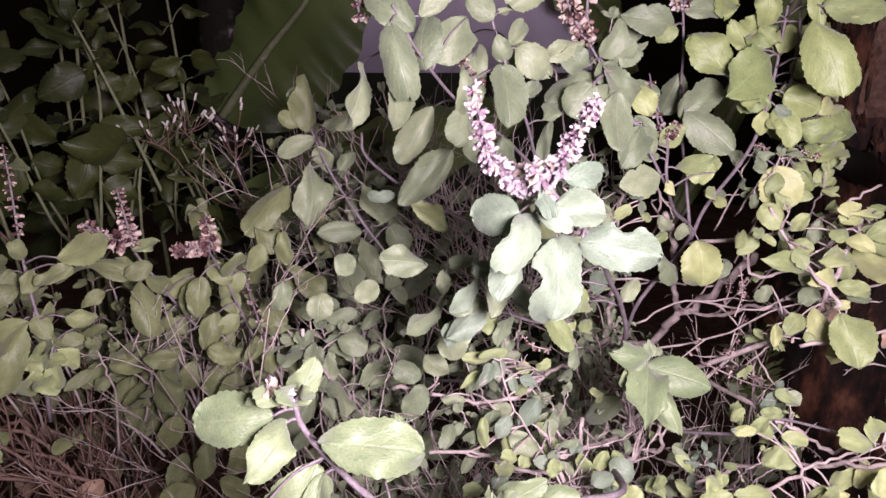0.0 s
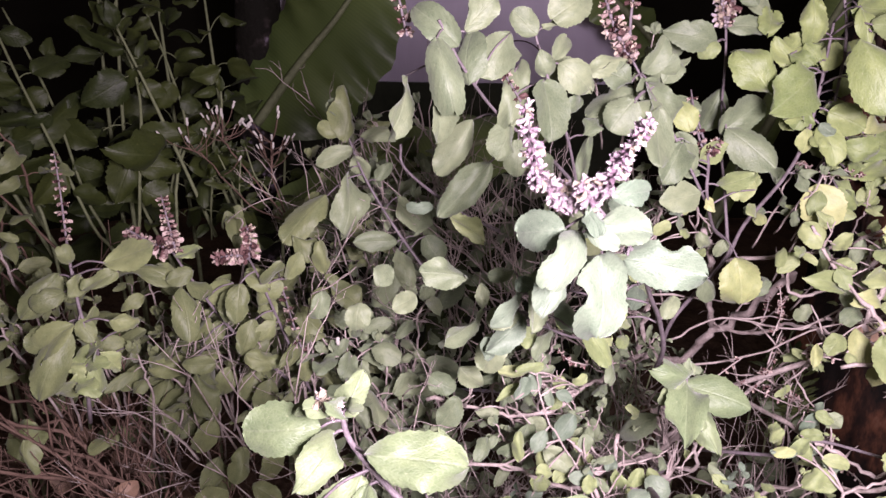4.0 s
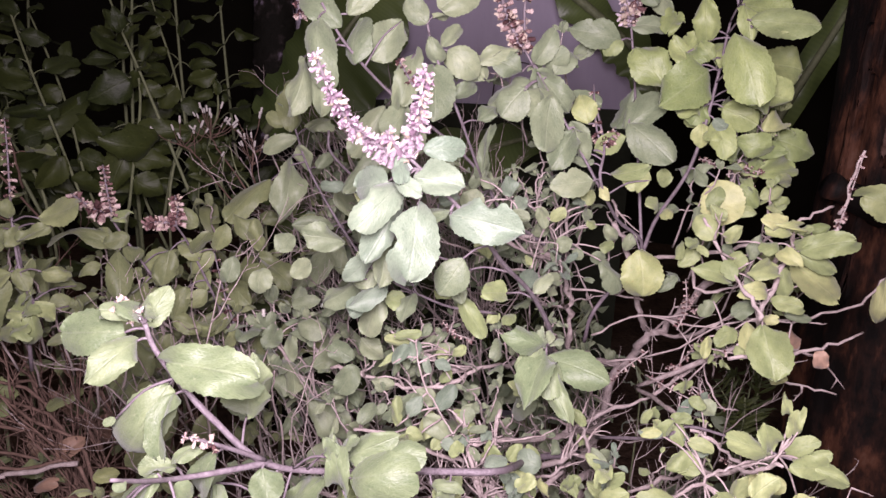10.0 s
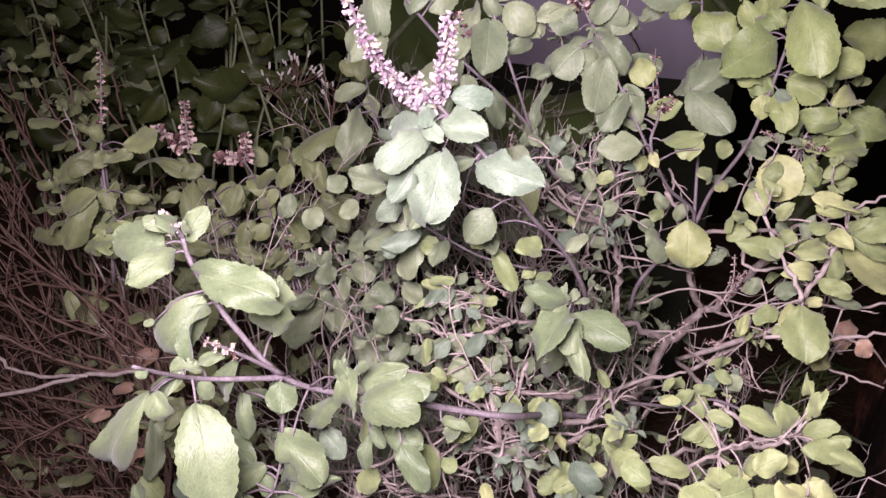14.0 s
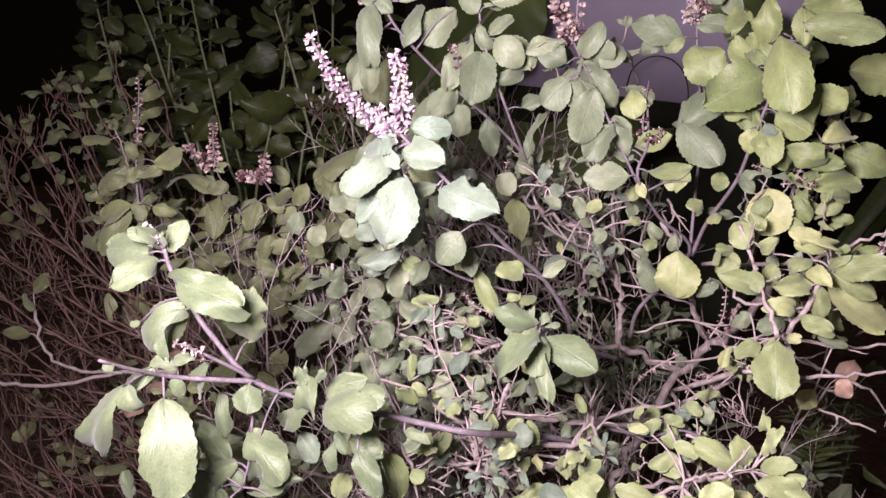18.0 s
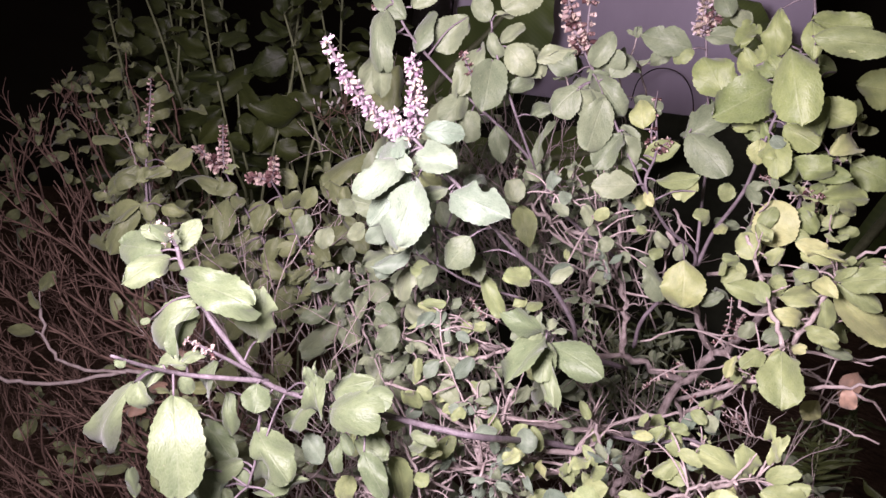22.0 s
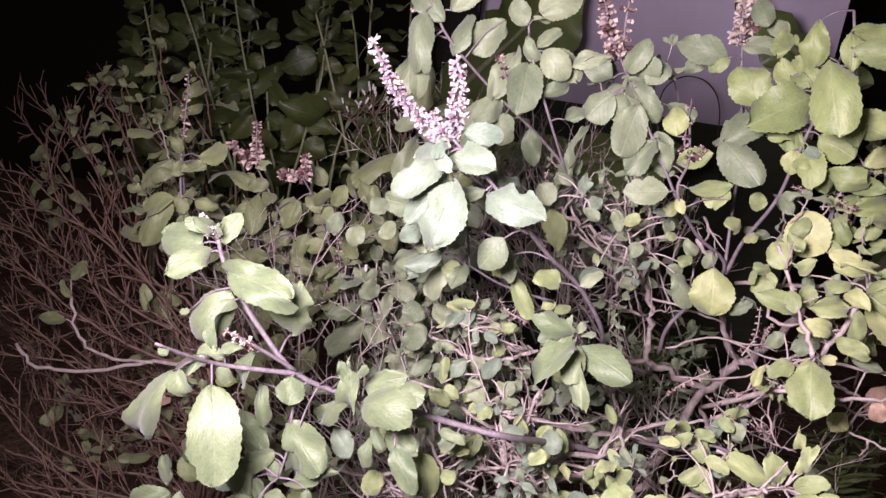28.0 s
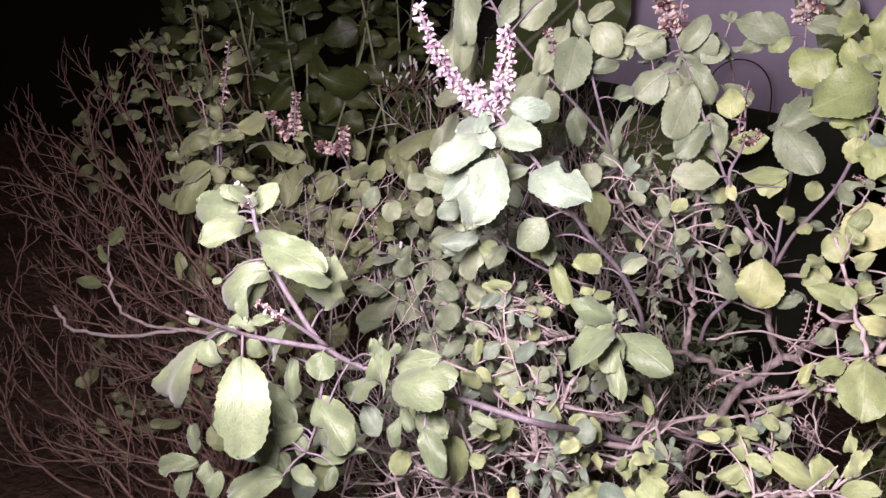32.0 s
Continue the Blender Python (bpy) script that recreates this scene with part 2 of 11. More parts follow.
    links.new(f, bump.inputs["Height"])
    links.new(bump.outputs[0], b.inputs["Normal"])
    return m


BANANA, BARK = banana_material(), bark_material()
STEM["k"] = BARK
STEM["q"] = rough_material("withered_sheath", ((0.50, (0.010, 0.009, 0.007)), (0.58, (0.030, 0.024, 0.022)), (0.66, (0.20, 0.16, 0.21))), 16, 0.8, 0.006, 4, 0.1)
WOOD = rough_material("bare_wood", ((0.32, (0.035, 0.018, 0.013)), (0.5, (0.125, 0.070, 0.052)), (0.72, (0.26, 0.165, 0.135))), 14, 0.8, 0.006, 7)


# ---- building blocks ----
def part(name, me, mat, parent, label="", origin=None):
    """Links mesh data as one mesh object under a thing or part."""
    if mat and not me.materials:
        me.materials.append(mat)
    ob = new(name, me)
    if parent:
        ob.parent = parent
        if parent.type == "EMPTY":
            ob.matrix_parent_inverse = Matrix.Translation(-parent.location)
    if label:
        ob["label"] = label
    return ob


def thing(name, base, label, category, group="", kind=""):
    ob = new(name)
    ob.empty_display_size = 0.05
    ob.location = base
    return tagged(ob, label, category, group, kind)


def mesh_of(name, verts, faces, smooth=True):
    me = bpy.data.meshes.new(name)
    me.from_pydata(verts, [], faces)
    if smooth:
        me.shade_smooth()
    return me


def spline(points, steps=5):
    """A smooth run through the points."""
    p = [Vector(q) for q in points]
    if len(p) < 3:
        return [p[0].lerp(p[-1], i / steps) for i in range(steps + 1)]
    p = [2 * p[0] - p[1]] + p + [2 * p[-1] - p[-2]]
    out = []
    for i in range(1, len(p) - 2):
        a, b, c, d = p[i - 1:i + 3]
        for k in range(steps):
            t = k / steps
            out.append(0.5 * (2 * b + (c - a) * t + (2 * a - 5 * b + 4 * c - d) * t * t + (3 * b - a - 3 * c + d) * t ** 3))
    return out + [p[-2]]


def tube(verts, faces, path, r0, r1, sides=6, knots=0.0):
    """Adds a tapering round stem along the path, closed at both ends."""
    start = len(verts)
    n = len(path)
    side = None
    for i, q in enumerate(path):
        ahead = (path[min(i + 1, n - 1)] - path[max(i - 1, 0)]).normalized()
        if side is None:
            side = ahead.orthogonal().normalized()
        side = (side - ahead * side.dot(ahead)).normalized()
        up = ahead.cross(side)
        r = r0 + (r1 - r0) * i / max(1, n - 1)
        r *= 1 + knots * (random.random() - 0.4)
        for k in range(sides):
            a = 2 * math.pi * k / sides
            verts.append(q + (side * math.cos(a) + up * math.sin(a)) * r)
    for i in range(n - 1):
        for k in range(sides):
            a, b = start + i * sides + k, start + i * sides + (k + 1) % sides
            faces.append((a, b, b + sides, a + sides))
    faces.append(tuple(start + k for k in range(sides))[::-1])
    faces.append(tuple(start + (n - 1) * sides + k for k in range(sides)))


STEMS = []


class Stem:
    """A branch: a stem mesh under its plant that gathers its leaf stalks, and parents its leaves."""

    def __init__(self, plant, points, r0, r1, kind="v", name="branch", sides=7, knots=0.12, label=""):
        self.path = spline(points, 5)
        if kind in "bt":
            rnd = random.Random(len(STEMS))
            for q in self.path[1:-1]:
                q += Vector((rnd.gauss(0, 1), rnd.gauss(0, 1), rnd.gauss(0, 1))) * r0 * 0.5
        self.verts, self.faces = [], []
        self.r0, self.r1 = r0, r1
        tube(self.verts, self.faces, self.path, r0 * (0.86 if kind == "b" else 1), r1, sides, knots * (1.6 if kind == "b" else 1))
        self.mat = STEM[kind]
        self.ob = part(name, bpy.data.meshes.new(name), STEM[kind], plant, label)
        STEMS.append(self)

    def near(self, q):
        return min(self.path, key=lambda p: (p - q).length)

    def stalk(self, base, r=0.0007, apart=True):
        """The stalk of one leaf, from the stem to the leaf's foot."""
        p = self.near(base)
        d = (base - p).length
        if d < 0.002:
            return
        if d > 0.05:
            return
        mid = p.lerp(base, 0.5) + Vector((0, 0, 0.12 * d))
        if not apart:
            tube(self.verts, self.faces, spline([p, mid, base], 3), r * 1.25, r, 5)
            return
        verts, faces = [], []
        tube(verts, faces, spline([p, mid, base], 3), r * 1.25, r, 5)
        part("leaf_stalk", mesh_of("leaf_stalk", verts, faces), self.mat, self.ob)

    def twigs(self, count, length, r, kids=2, seed=1, up=0.1, along=1.0):
        """Bare side twigs that follow the run of the branch, as one part."""
        rnd = random.Random(seed)
        verts, faces = [], []
        n = len(self.path)
        for _ in range(count):
            i = rnd.randint(1, n - 1)
            ahead = (self.path[i] - self.path[i - 1]).normalized()
            way = (ahead * along + Vector((rnd.gauss(0, 0.55), rnd.gauss(0, 0.4), rnd.gauss(up, 0.55)))).normalized()
            shoot(verts, faces, self.path[i], way, length * rnd.uniform(0.5, 1.2), r, kids, rnd)
        part("twig", mesh_of("twig", verts, faces), self.mat, self.ob)["kind"] = "stuff"

    def finish(self):
        me = self.ob.data
        me.from_pydata(self.verts, [], self.faces)
        me.shade_smooth()


def shoot(verts, faces, p, way, length, r, kids, rnd):
    """A crooked twig with smaller ones on it."""
    pts = [p]
    d = way.copy()
    n = 6
    curl = Vector((rnd.gauss(0, 0.05), rnd.gauss(0, 0.05), rnd.gauss(0.03, 0.05)))
    for i in range(n):
        d = (d + curl + Vector((rnd.gauss(0, 0.15), rnd.gauss(0, 0.15), rnd.gauss(0.02, 0.15)))).normalized()
        pts.append(pts[-1] + d * length / n)
    tube(verts, faces, pts, r, r * 0.3, 5, 0.5)
    for _ in range(kids):
        q = pts[rnd.randint(1, n)]
        w = (d + Vector((rnd.gauss(0, 0.45), rnd.gauss(0, 0.45), rnd.gauss(0, 0.45)))).normalized()
        shoot(verts, faces, q, w, length * rnd.uniform(0.3, 0.55), r * 0.65, kids - 1, rnd)


def blade(name, wide, bend, fold, wave, seed, rows=24, half=4, notch=0, teeth=0.05, pointed=False):
    """Leaf blade of length 1 and width 1 along +Y, facing +Z: blunt tip, toothed rim, a soft fold along the midrib, a bend and waves."""
    rnd = random.Random(seed)
    ph = [rnd.uniform(0, 6.28) for _ in range(6)]
    lean, cup = rnd.uniform(-0.06, 0.06), rnd.uniform(-0.14, 0.09)
    bite_at, bite_side = rnd.uniform(0.3, 0.8), rnd.choice((-1, 1))
    bitten = rnd.random() < 0.3
    blunt = 0.62 if pointed else rnd.uniform(2.0, 2.7)
    sway = rnd.uniform(-0.10, 0.10)
    verts, faces, uvs = [], [], []
    cols = 2 * half + 1
    y = z = 0.0
    last = 0.0
    for i in range(rows + 1):
        t = i / rows
        t = 0.55 * t + 0.45 * (0.5 - 0.5 * math.cos(math.pi * t))
        if pointed:
            s = math.sin(math.pi * min(1, max(0, t)) ** wide) ** (0.82 + (blunt - 0.82) * t)
        else:
            s = max(0, 1 - abs(2 * t ** wide - 1) ** blunt) ** 0.52 * (1 - 0.30 * (1 - t) ** 5)
        s = max(s, 0.05 if i == 0 else 0.10)
        ang = bend * (t - 0.25) * 2.0
        if i:
            y += math.cos(ang) * (t - last)
            z -= math.sin(ang) * (t - last)
        last = t
        for k in range(cols):
            u = (k - half) / half
            e = s * 0.5
            if abs(u) == 1:
                e *= 1 - teeth * (i % 2) + 0.3 * teeth * math.sin(31 * t + ph[2] * u)
            if notch and u * notch > 0 and 0.35 < t < 0.68:
                e *= 1 - 0.40 * math.sin((t - 0.35) / 0.33 * math.pi) * abs(u)
            side = 1 if u > 0 else -1
            e *= 1 + lean * side + 0.022 * math.sin(8.5 * t + ph[4] + side) + 0.022 * math.sin(19 * t + ph[5] * side)
            if bitten and side == bite_side and abs(u) > 0.4 and abs(t - bite_at) < 0.09:
                e *= 1 - 0.22 * (1 - abs(t - bite_at) / 0.09) * abs(u)
            x = u * e
            lift = fold * (math.sqrt(x * x + 0.004) - 0.063) + cup * u * u * s - 0.02 * s * u ** 4
            lift += wave * (0.08 * math.sin(7 * t + ph[0]) * abs(u) * u + 0.05 * math.sin(11 * t + ph[1]) * u * u + 0.04 * math.sin(4 * t + ph[2] + 3 * u))
            quilt = 0.010 * math.sin(5.1 * x * 6 + ph[1]) * math.sin(13 * t + ph[3]) * wave + 0.004 * math.cos(2 * math.pi * (6 * t - 2.75 * abs(u))) * (1 - abs(u)) * min(1, abs(u) * 4)
            verts.append((x + sway * (t * t - t), y + 0.015 * wave * math.sin(9 * u + ph[3]), z + lift + quilt))
            uvs.append((0.5 + 0.5 * u * s, t))
    for i in range(rows):
        for k in range(cols - 1):
            a = i * cols + k
            faces.append((a, a + 1, a + cols + 1, a + cols))
    me = mesh_of(name, verts, faces)
    layer = me.uv_layers.new(name="UVMap")
    for lp in me.loops:
        layer.data[lp.index].uv = uvs[lp.vertex_index]
    return me


BLADES = {}
BENDS = (-0.30, 0.18, 0.42, 0.80, 1.30)


def blade_of(kind, bend, pick, notch=0, fine=True):
    key = (kind, bend, pick, notch, fine)
    if key not in BLADES:
        me = blade("leaf", ((0.70, 0.62, 0.8) if kind == "w" else (0.84, 0.93, 1.05))[pick % 3], BENDS[bend], (0.18, 0.06, 0.28, -0.10)[pick % 4], (0.9, 0.5, 1.3)[pick % 3] if kind != "w" else 0.7,
                   pick * 7 + bend, 26 if fine else 16, 4 if fine else 2, notch, 0.09 if kind == "w" else 0.055, pick >= 8 or kind == "w")
        me.materials.append(LEAF[kind])
        BLADES[key] = me
    return BLADES[key]


COUNT = [0]


def chord(bend):
    """Where the tip of a bent blade of length 1 lies, ahead of and above its base."""
    n = 40
    angles = [bend * ((i + 0.5) / n - 0.25) * 2 for i in range(n)]
    return sum(math.cos(a) for a in angles) / n, -sum(math.sin(a) for a in angles) / n


def set_leaf(parent, base, tip, width, roll=0.0, kind="g", bend=1, notch=0, toward=None, fine=True, name="leaf"):
    """One leaf from base to tip, its face turned to the open side, then rolled about its midrib by roll degrees."""
    base, tip = Vector(base), Vector(tip)
    axis = tip - base
    length = axis.length
    axis.normalize()
    out = (toward or LAMP) - (base + tip) / 2
    out = (out - axis * out.dot(axis)).normalized()
    out.rotate(Matrix.Rotation(radians(roll), 3, axis))
    side = axis.cross(out)
    COUNT[0] += 1
    slender = width < 0.34 * length or notch == 2
    notch = 0 if notch == 2 else notch
    me = blade_of(kind, bend, COUNT[0] % 8 + (8 if slender else 0), notch, fine)
    ob = part(name, me, None, parent)
    m = Matrix((side, axis, out)).transposed().to_4x4()
    m.translation = base
    reach, dip = chord(BENDS[bend])
    far = math.hypot(reach, dip)
    ob.matrix_basis = m @ Matrix.Rotation(-math.atan2(dip, reach), 4, "X") @ Matrix.Diagonal((width, length / far, length / far, 1))
    return ob


def leaf(stem, bx, by, bz, tx, ty, tz, width, roll=0.0, kind="g", bend=1, notch=0):
    base = Vector((bx, by, bz))
    stem.stalk(base)
    rnd = random.Random(COUNT[0])
    loose = {"n": 0.35, "f": 0.3, "p": 0.3, "y": 0.3}.get(kind, 0.6)
    toward = base + (LAMP - base).normalized() + loose * Vector((rnd.gauss(0, 0.26), rnd.gauss(0, 0.2), 0.22 + rnd.gauss(0, 0.24)))
    return set_leaf(stem.ob, base, (tx, ty, tz), width * 1.02, roll, kind, bend, notch, toward)


def floret_mesh(name, cup, lip, seed, open_lip=True):
    """One floret: a ribbed violet cup with a raised upper lip, and a small split petal that stands out of it."""
    rnd = random.Random(seed)
    verts, faces = [], []
    n = 7
    for j, (r, h) in enumerate(((0.08, 0.0), (0.24, 0.25), (0.30, 0.6), (0.36, 0.8))):
        for k in range(n):
            a = 2 * math.pi * k / n
            rr = r * (1 + (0.25 * rnd.uniform(-1, 1) if j == 3 else 0.05))
            hh = h + (0.18 * rnd.random() + (0.25 if k < 3 else 0.0) if j == 3 else 0)
            verts.append(Vector((rr * math.cos(a), rr * math.sin(a), hh)))
    for j in range(3):
        for k in range(n):
            a, b = j * n + k, j * n + (k + 1) % n
            faces.append((a, b, b + n, a + n))
    faces.append(tuple(range(n))[::-1])
    whole = len(faces)
    if open_lip:
        for k in range(3):
            a = 2 * math.pi * k / 3 + rnd.uniform(-0.4, 0.4)
            c = Vector((math.cos(a), math.sin(a), 0))
            s = Vector((-math.sin(a), math.cos(a), 0))
            i = len(verts)
            verts += [c * 0.06 + Vector((0, 0, 0.5)), c * 0.3 + s * 0.20 + Vector((0, 0, 0.95)), c * 0.52 + s * 0.08 + Vector((0, 0, 1.15)), c * 0.5 - s * 0.12 + Vector((0, 0, 1.12)), c * 0.28 - s * 0.20 + Vector((0, 0, 0.95))]
            faces.append((i, i + 1, i + 2, i + 3, i + 4))
    me = mesh_of(name, verts, faces)
    me.materials.append(cup)
    me.materials.append(lip)
    for p in me.polygons[whole:]:
        p.material_index = 1
    return me


FLORETS = {k: [floret_mesh("floret", PETAL[k], PETAL["c" if k == "o" else "w"], i * 3 + 1, k in "pc" or i == 0) for i in range(3)] for k in "poc"}


def spike(plant, points, whorls, size, kind="p", stem="v", taper=0.55, seed=1, sparse=0.0, label=""):
    """A flower spike: a stalk with rings of small florets set apart from one another, larger below than at the tip."""
    rnd = random.Random(seed)
    path = spline(points, 8)
    verts, faces = [], []
    tube(verts, faces, path, size * 0.26, size * 0.14, 6)
    ob = part("flower_spike", mesh_of("flower_spike", verts, faces), STEM[stem], plant, label)
    n = len(path) - 1
    for w in range(whorls):
        f = (w + 0.5) / whorls * n
        i = min(int(f), n - 1)
        p = path[i].lerp(path[i + 1], f - i)
        ahead = (path[i + 1] - path[i]).normalized()
        side = ahead.orthogonal().normalized()
        turn = rnd.uniform(0, 6.28)
        for k in range(5):
            if rnd.random() < sparse:
                continue
            a = turn + k * math.pi / 2.5 + rnd.uniform(-0.25, 0.25)
            out = side.copy()
            out.rotate(Matrix.Rotation(a, 3, ahead))
            way = (out + ahead * rnd.uniform(-0.1, 0.35) + Vector((0, 0, -0.2))).normalized()
            s = size * (1.35 if kind in "oc" else 1.08) * (1 - (1 - taper) * w / whorls) * rnd.uniform(0.55, 1.05)
            fl = part("floret", FLORETS["c" if kind == "p" and rnd.random() < 0.25 else kind][(w + k) % 3], None, ob)
            fl.matrix_basis = Matrix.Translation(p + out * s * 0.12 + ahead * rnd.uniform(-0.12, 0.12) * s) @ way.to_track_quat("Z", "Y").to_matrix().to_4x4() @ Matrix.Rotation(rnd.uniform(0, 6.28), 4, "Z") @ Matrix.Diagonal((s, s, s, 1))
    return ob


def sprig(plant, points, r0, r1, leaves, size, kind="g", stem="v", seed=1, top=True, spread=1.0, fine=False, start=0.25, slim=1.0):
    """A leafy shoot: leaf pairs set crosswise up the stem, smaller towards the top."""
    rnd = random.Random(seed)
    s = Stem(plant, points, r0, r1, stem)
    n = len(s.path) - 1
    turn = rnd.uniform(0, 3.14)
    for i in range(leaves):
        f = start + (1 - start) * i / max(1, leaves - 1)
        j = min(int(f * n), n - 1)
        p = s.path[j].lerp(s.path[j + 1], f * n - j)
        ahead = (s.path[j + 1] - s.path[j]).normalized()
        side = ahead.orthogonal().normalized()
        turn += 1.57 + rnd.uniform(-0.3, 0.3)
        for k in range(2):
            if rnd.random() < 0.24:
                continue
            out = side.copy()
            out.rotate(Matrix.Rotation(turn + k * math.pi + rnd.uniform(-0.35, 0.35), 3, ahead))
            way = (out * spread + ahead * rnd.uniform(0.1, 0.5) + Vector((0, -0.15, rnd.uniform(-0.75, 0.12)))).normalized()
            ln = size * (1 - 0.55 * max(0, f - 0.4)) * rnd.uniform(0.5, 1.3)
            base = p + (out * 0.7 + ahead * 0.4).normalized() * ln * rnd.uniform(0.25, 0.4)
            s.stalk(base, 0.0005, False)
            set_leaf(s.ob, base, base + way * ln, ln * slim * rnd.uniform(0.38, 0.60), rnd.gauss(0, 34), kind, rnd.choice((0, 1, 1, 2, 2, 3, 3, 4)), rnd.choice((0, 0, 0, 2)), base + (LAMP - base).normalized() + Vector((rnd.gauss(0, 0.55), rnd.gauss(0, 0.45), rnd.uniform(0.0, 1.1))), fine=fine)
    if top:
        for k in range(3):
            d = (ahead + Vector((rnd.uniform(-0.5, 0.5), rnd.uniform(-0.5, 0.2), 0.2))).normalized()
            set_leaf(s.ob, s.path[-1], s.path[-1] + d * size * 0.42, size * 0.24, rnd.gauss(0, 30), kind, 2, fine=fine)
    return s


BUD = [None]


def bud_mesh():
    verts, faces = [], []
    for r, h in ((0.08, 0), (0.2, 0.15), (0.24, 0.45), (0.2, 0.75), (0.24, 0.95), (0.08, 1.05)):
        for k in range(7):
            a = 2 * math.pi * k / 7
            verts.append((r * math.cos(a) * (1 + 0.15 * (k % 2)), r * math.sin(a), h))
    for j in range(5):
        for k in range(7):
            a, b = j * 7 + k, j * 7 + (k + 1) % 7
            faces.append((a, b, b + 7, a + 7))
    faces.append(tuple(range(7))[::-1])
    faces.append(tuple(range(35, 42)))
    me = mesh_of("bud", verts, faces)
    me.materials.append(PETAL["b"])
    return me


def bud_cluster(plant, points, buds, reach, size, seed=1):
    """A stem that opens into a flat head of small white buds on thin stalks."""
    rnd = random.Random(seed)
    if BUD[0] is None:
        BUD[0] = bud_mesh()
    s = Stem(plant, points, 0.0013, 0.0008, "t")
    n = len(s.path)
    for i in range(buds):
        p = s.path[int(n * rnd.uniform(0.55, 0.99))]
        way = Vector((rnd.uniform(-1, 1), rnd.uniform(-0.5, 0.5), rnd.uniform(0.35, 1.2))).normalized()
        tip = p + way * reach * rnd.uniform(0.5, 1.1)
        mid = p.lerp(tip, 0.5) + Vector((way.x, way.y, -0.3)) * reach * 0.12
        verts, faces = [], []
        tube(verts, faces, spline([p, mid, tip], 3), 0.0006, 0.0005, 5)
        part("bud_stalk", mesh_of("bud_stalk", verts, faces), s.mat, s.ob)
        b = part("bud", BUD[0], None, s.ob)
        k = size * rnd.uniform(0.5, 0.9)
        b.matrix_basis = Matrix.Translation(tip) @ (way + Vector((0, 0, 0.5))).to_track_quat("Z", "Y").to_matrix().to_4x4() @ Matrix.Diagonal((k * 0.72, k * 0.72, k, 1))
    return s


def thicket(plant, root, way, count, length, r, seed, spread=0.6, kids=2, kind="t", name="twig"):
    """Many dry twigs that fan out from about one place, as one part."""
    rnd = random.Random(seed)
    verts, faces = [], []
    for _ in range(count):
        p = Vector(root) + Vector((rnd.gauss(0, 0.035), rnd.gauss(0, 0.035), rnd.gauss(0, 0.03)))
        d = (Vector(way) + Vector((rnd.gauss(0, spread), rnd.gauss(0, spread * 0.6), rnd.gauss(0, spread)))).normalized()
        shoot(verts, faces, p, d, length * rnd.uniform(0.5, 1.15), r * rnd.uniform(0.6, 1.2), kids, rnd)
    ob = part(name, mesh_of(name, verts, faces), STEM[kind], plant)
    ob["kind"] = "stuff"
    return ob


def bare_branch(plant, points, r, count, length, seed, kind="t"):
    """A dry limb with side twigs set left and right that fork again into short tips; the twigs are one part."""
    rnd = random.Random(seed)
    s = Stem(plant, points, r, r * 0.35, kind)
    n = len(s.path) - 1
    verts, faces = [], []

    def grow(p, way, ln, rad, depth):
        pts, d = [p], way.copy()
        for _ in range(4):
            d = (d + Vector((rnd.gauss(0, 0.10), rnd.gauss(0, 0.10), rnd.gauss(0.05, 0.10)))).normalized()
            pts.append(pts[-1] + d * ln / 4)
        tube(verts, faces, pts, rad, rad * 0.55, 5, 0.35)
        if depth:
            flip = rnd.choice((-1, 1))
            for k in range(rnd.choice((3, 4, 5))):
                q = pts[min(4, 1 + k)]
                out = d.cross(Vector((rnd.gauss(0, 0.25), 1, rnd.gauss(0, 0.25)))).normalized() * flip
                flip = -flip
                w = (d + out * rnd.uniform(0.45, 0.9) + Vector((0, rnd.gauss(0, 0.3), 0.12))).normalized()
                grow(q, w, ln * rnd.uniform(0.3, 0.6), rad * 0.68, depth - 1)

    flip = 1
    for k in range(count):
        f = 0.12 + 0.86 * k / max(1, count - 1)
        i = min(int(f * n), n - 1)
        ahead = (s.path[i + 1] - s.path[i]).normalized()
        out = ahead.cross(Vector((rnd.gauss(0, 0.3), 1, rnd.gauss(0, 0.3)))).normalized() * flip
        flip = -flip
        way = (ahead + out * rnd.uniform(0.4, 0.9) + Vector((0, rnd.gauss(0, 0.35), 0.1))).normalized()
        grow(s.path[i], way, length * (1.1 - 0.5 * f) * rnd.uniform(0.6, 1.2), r * 0.55, 2)
    part("twig", mesh_of("twig", verts, faces), s.mat, s.ob)["kind"] = "stuff"
    return s


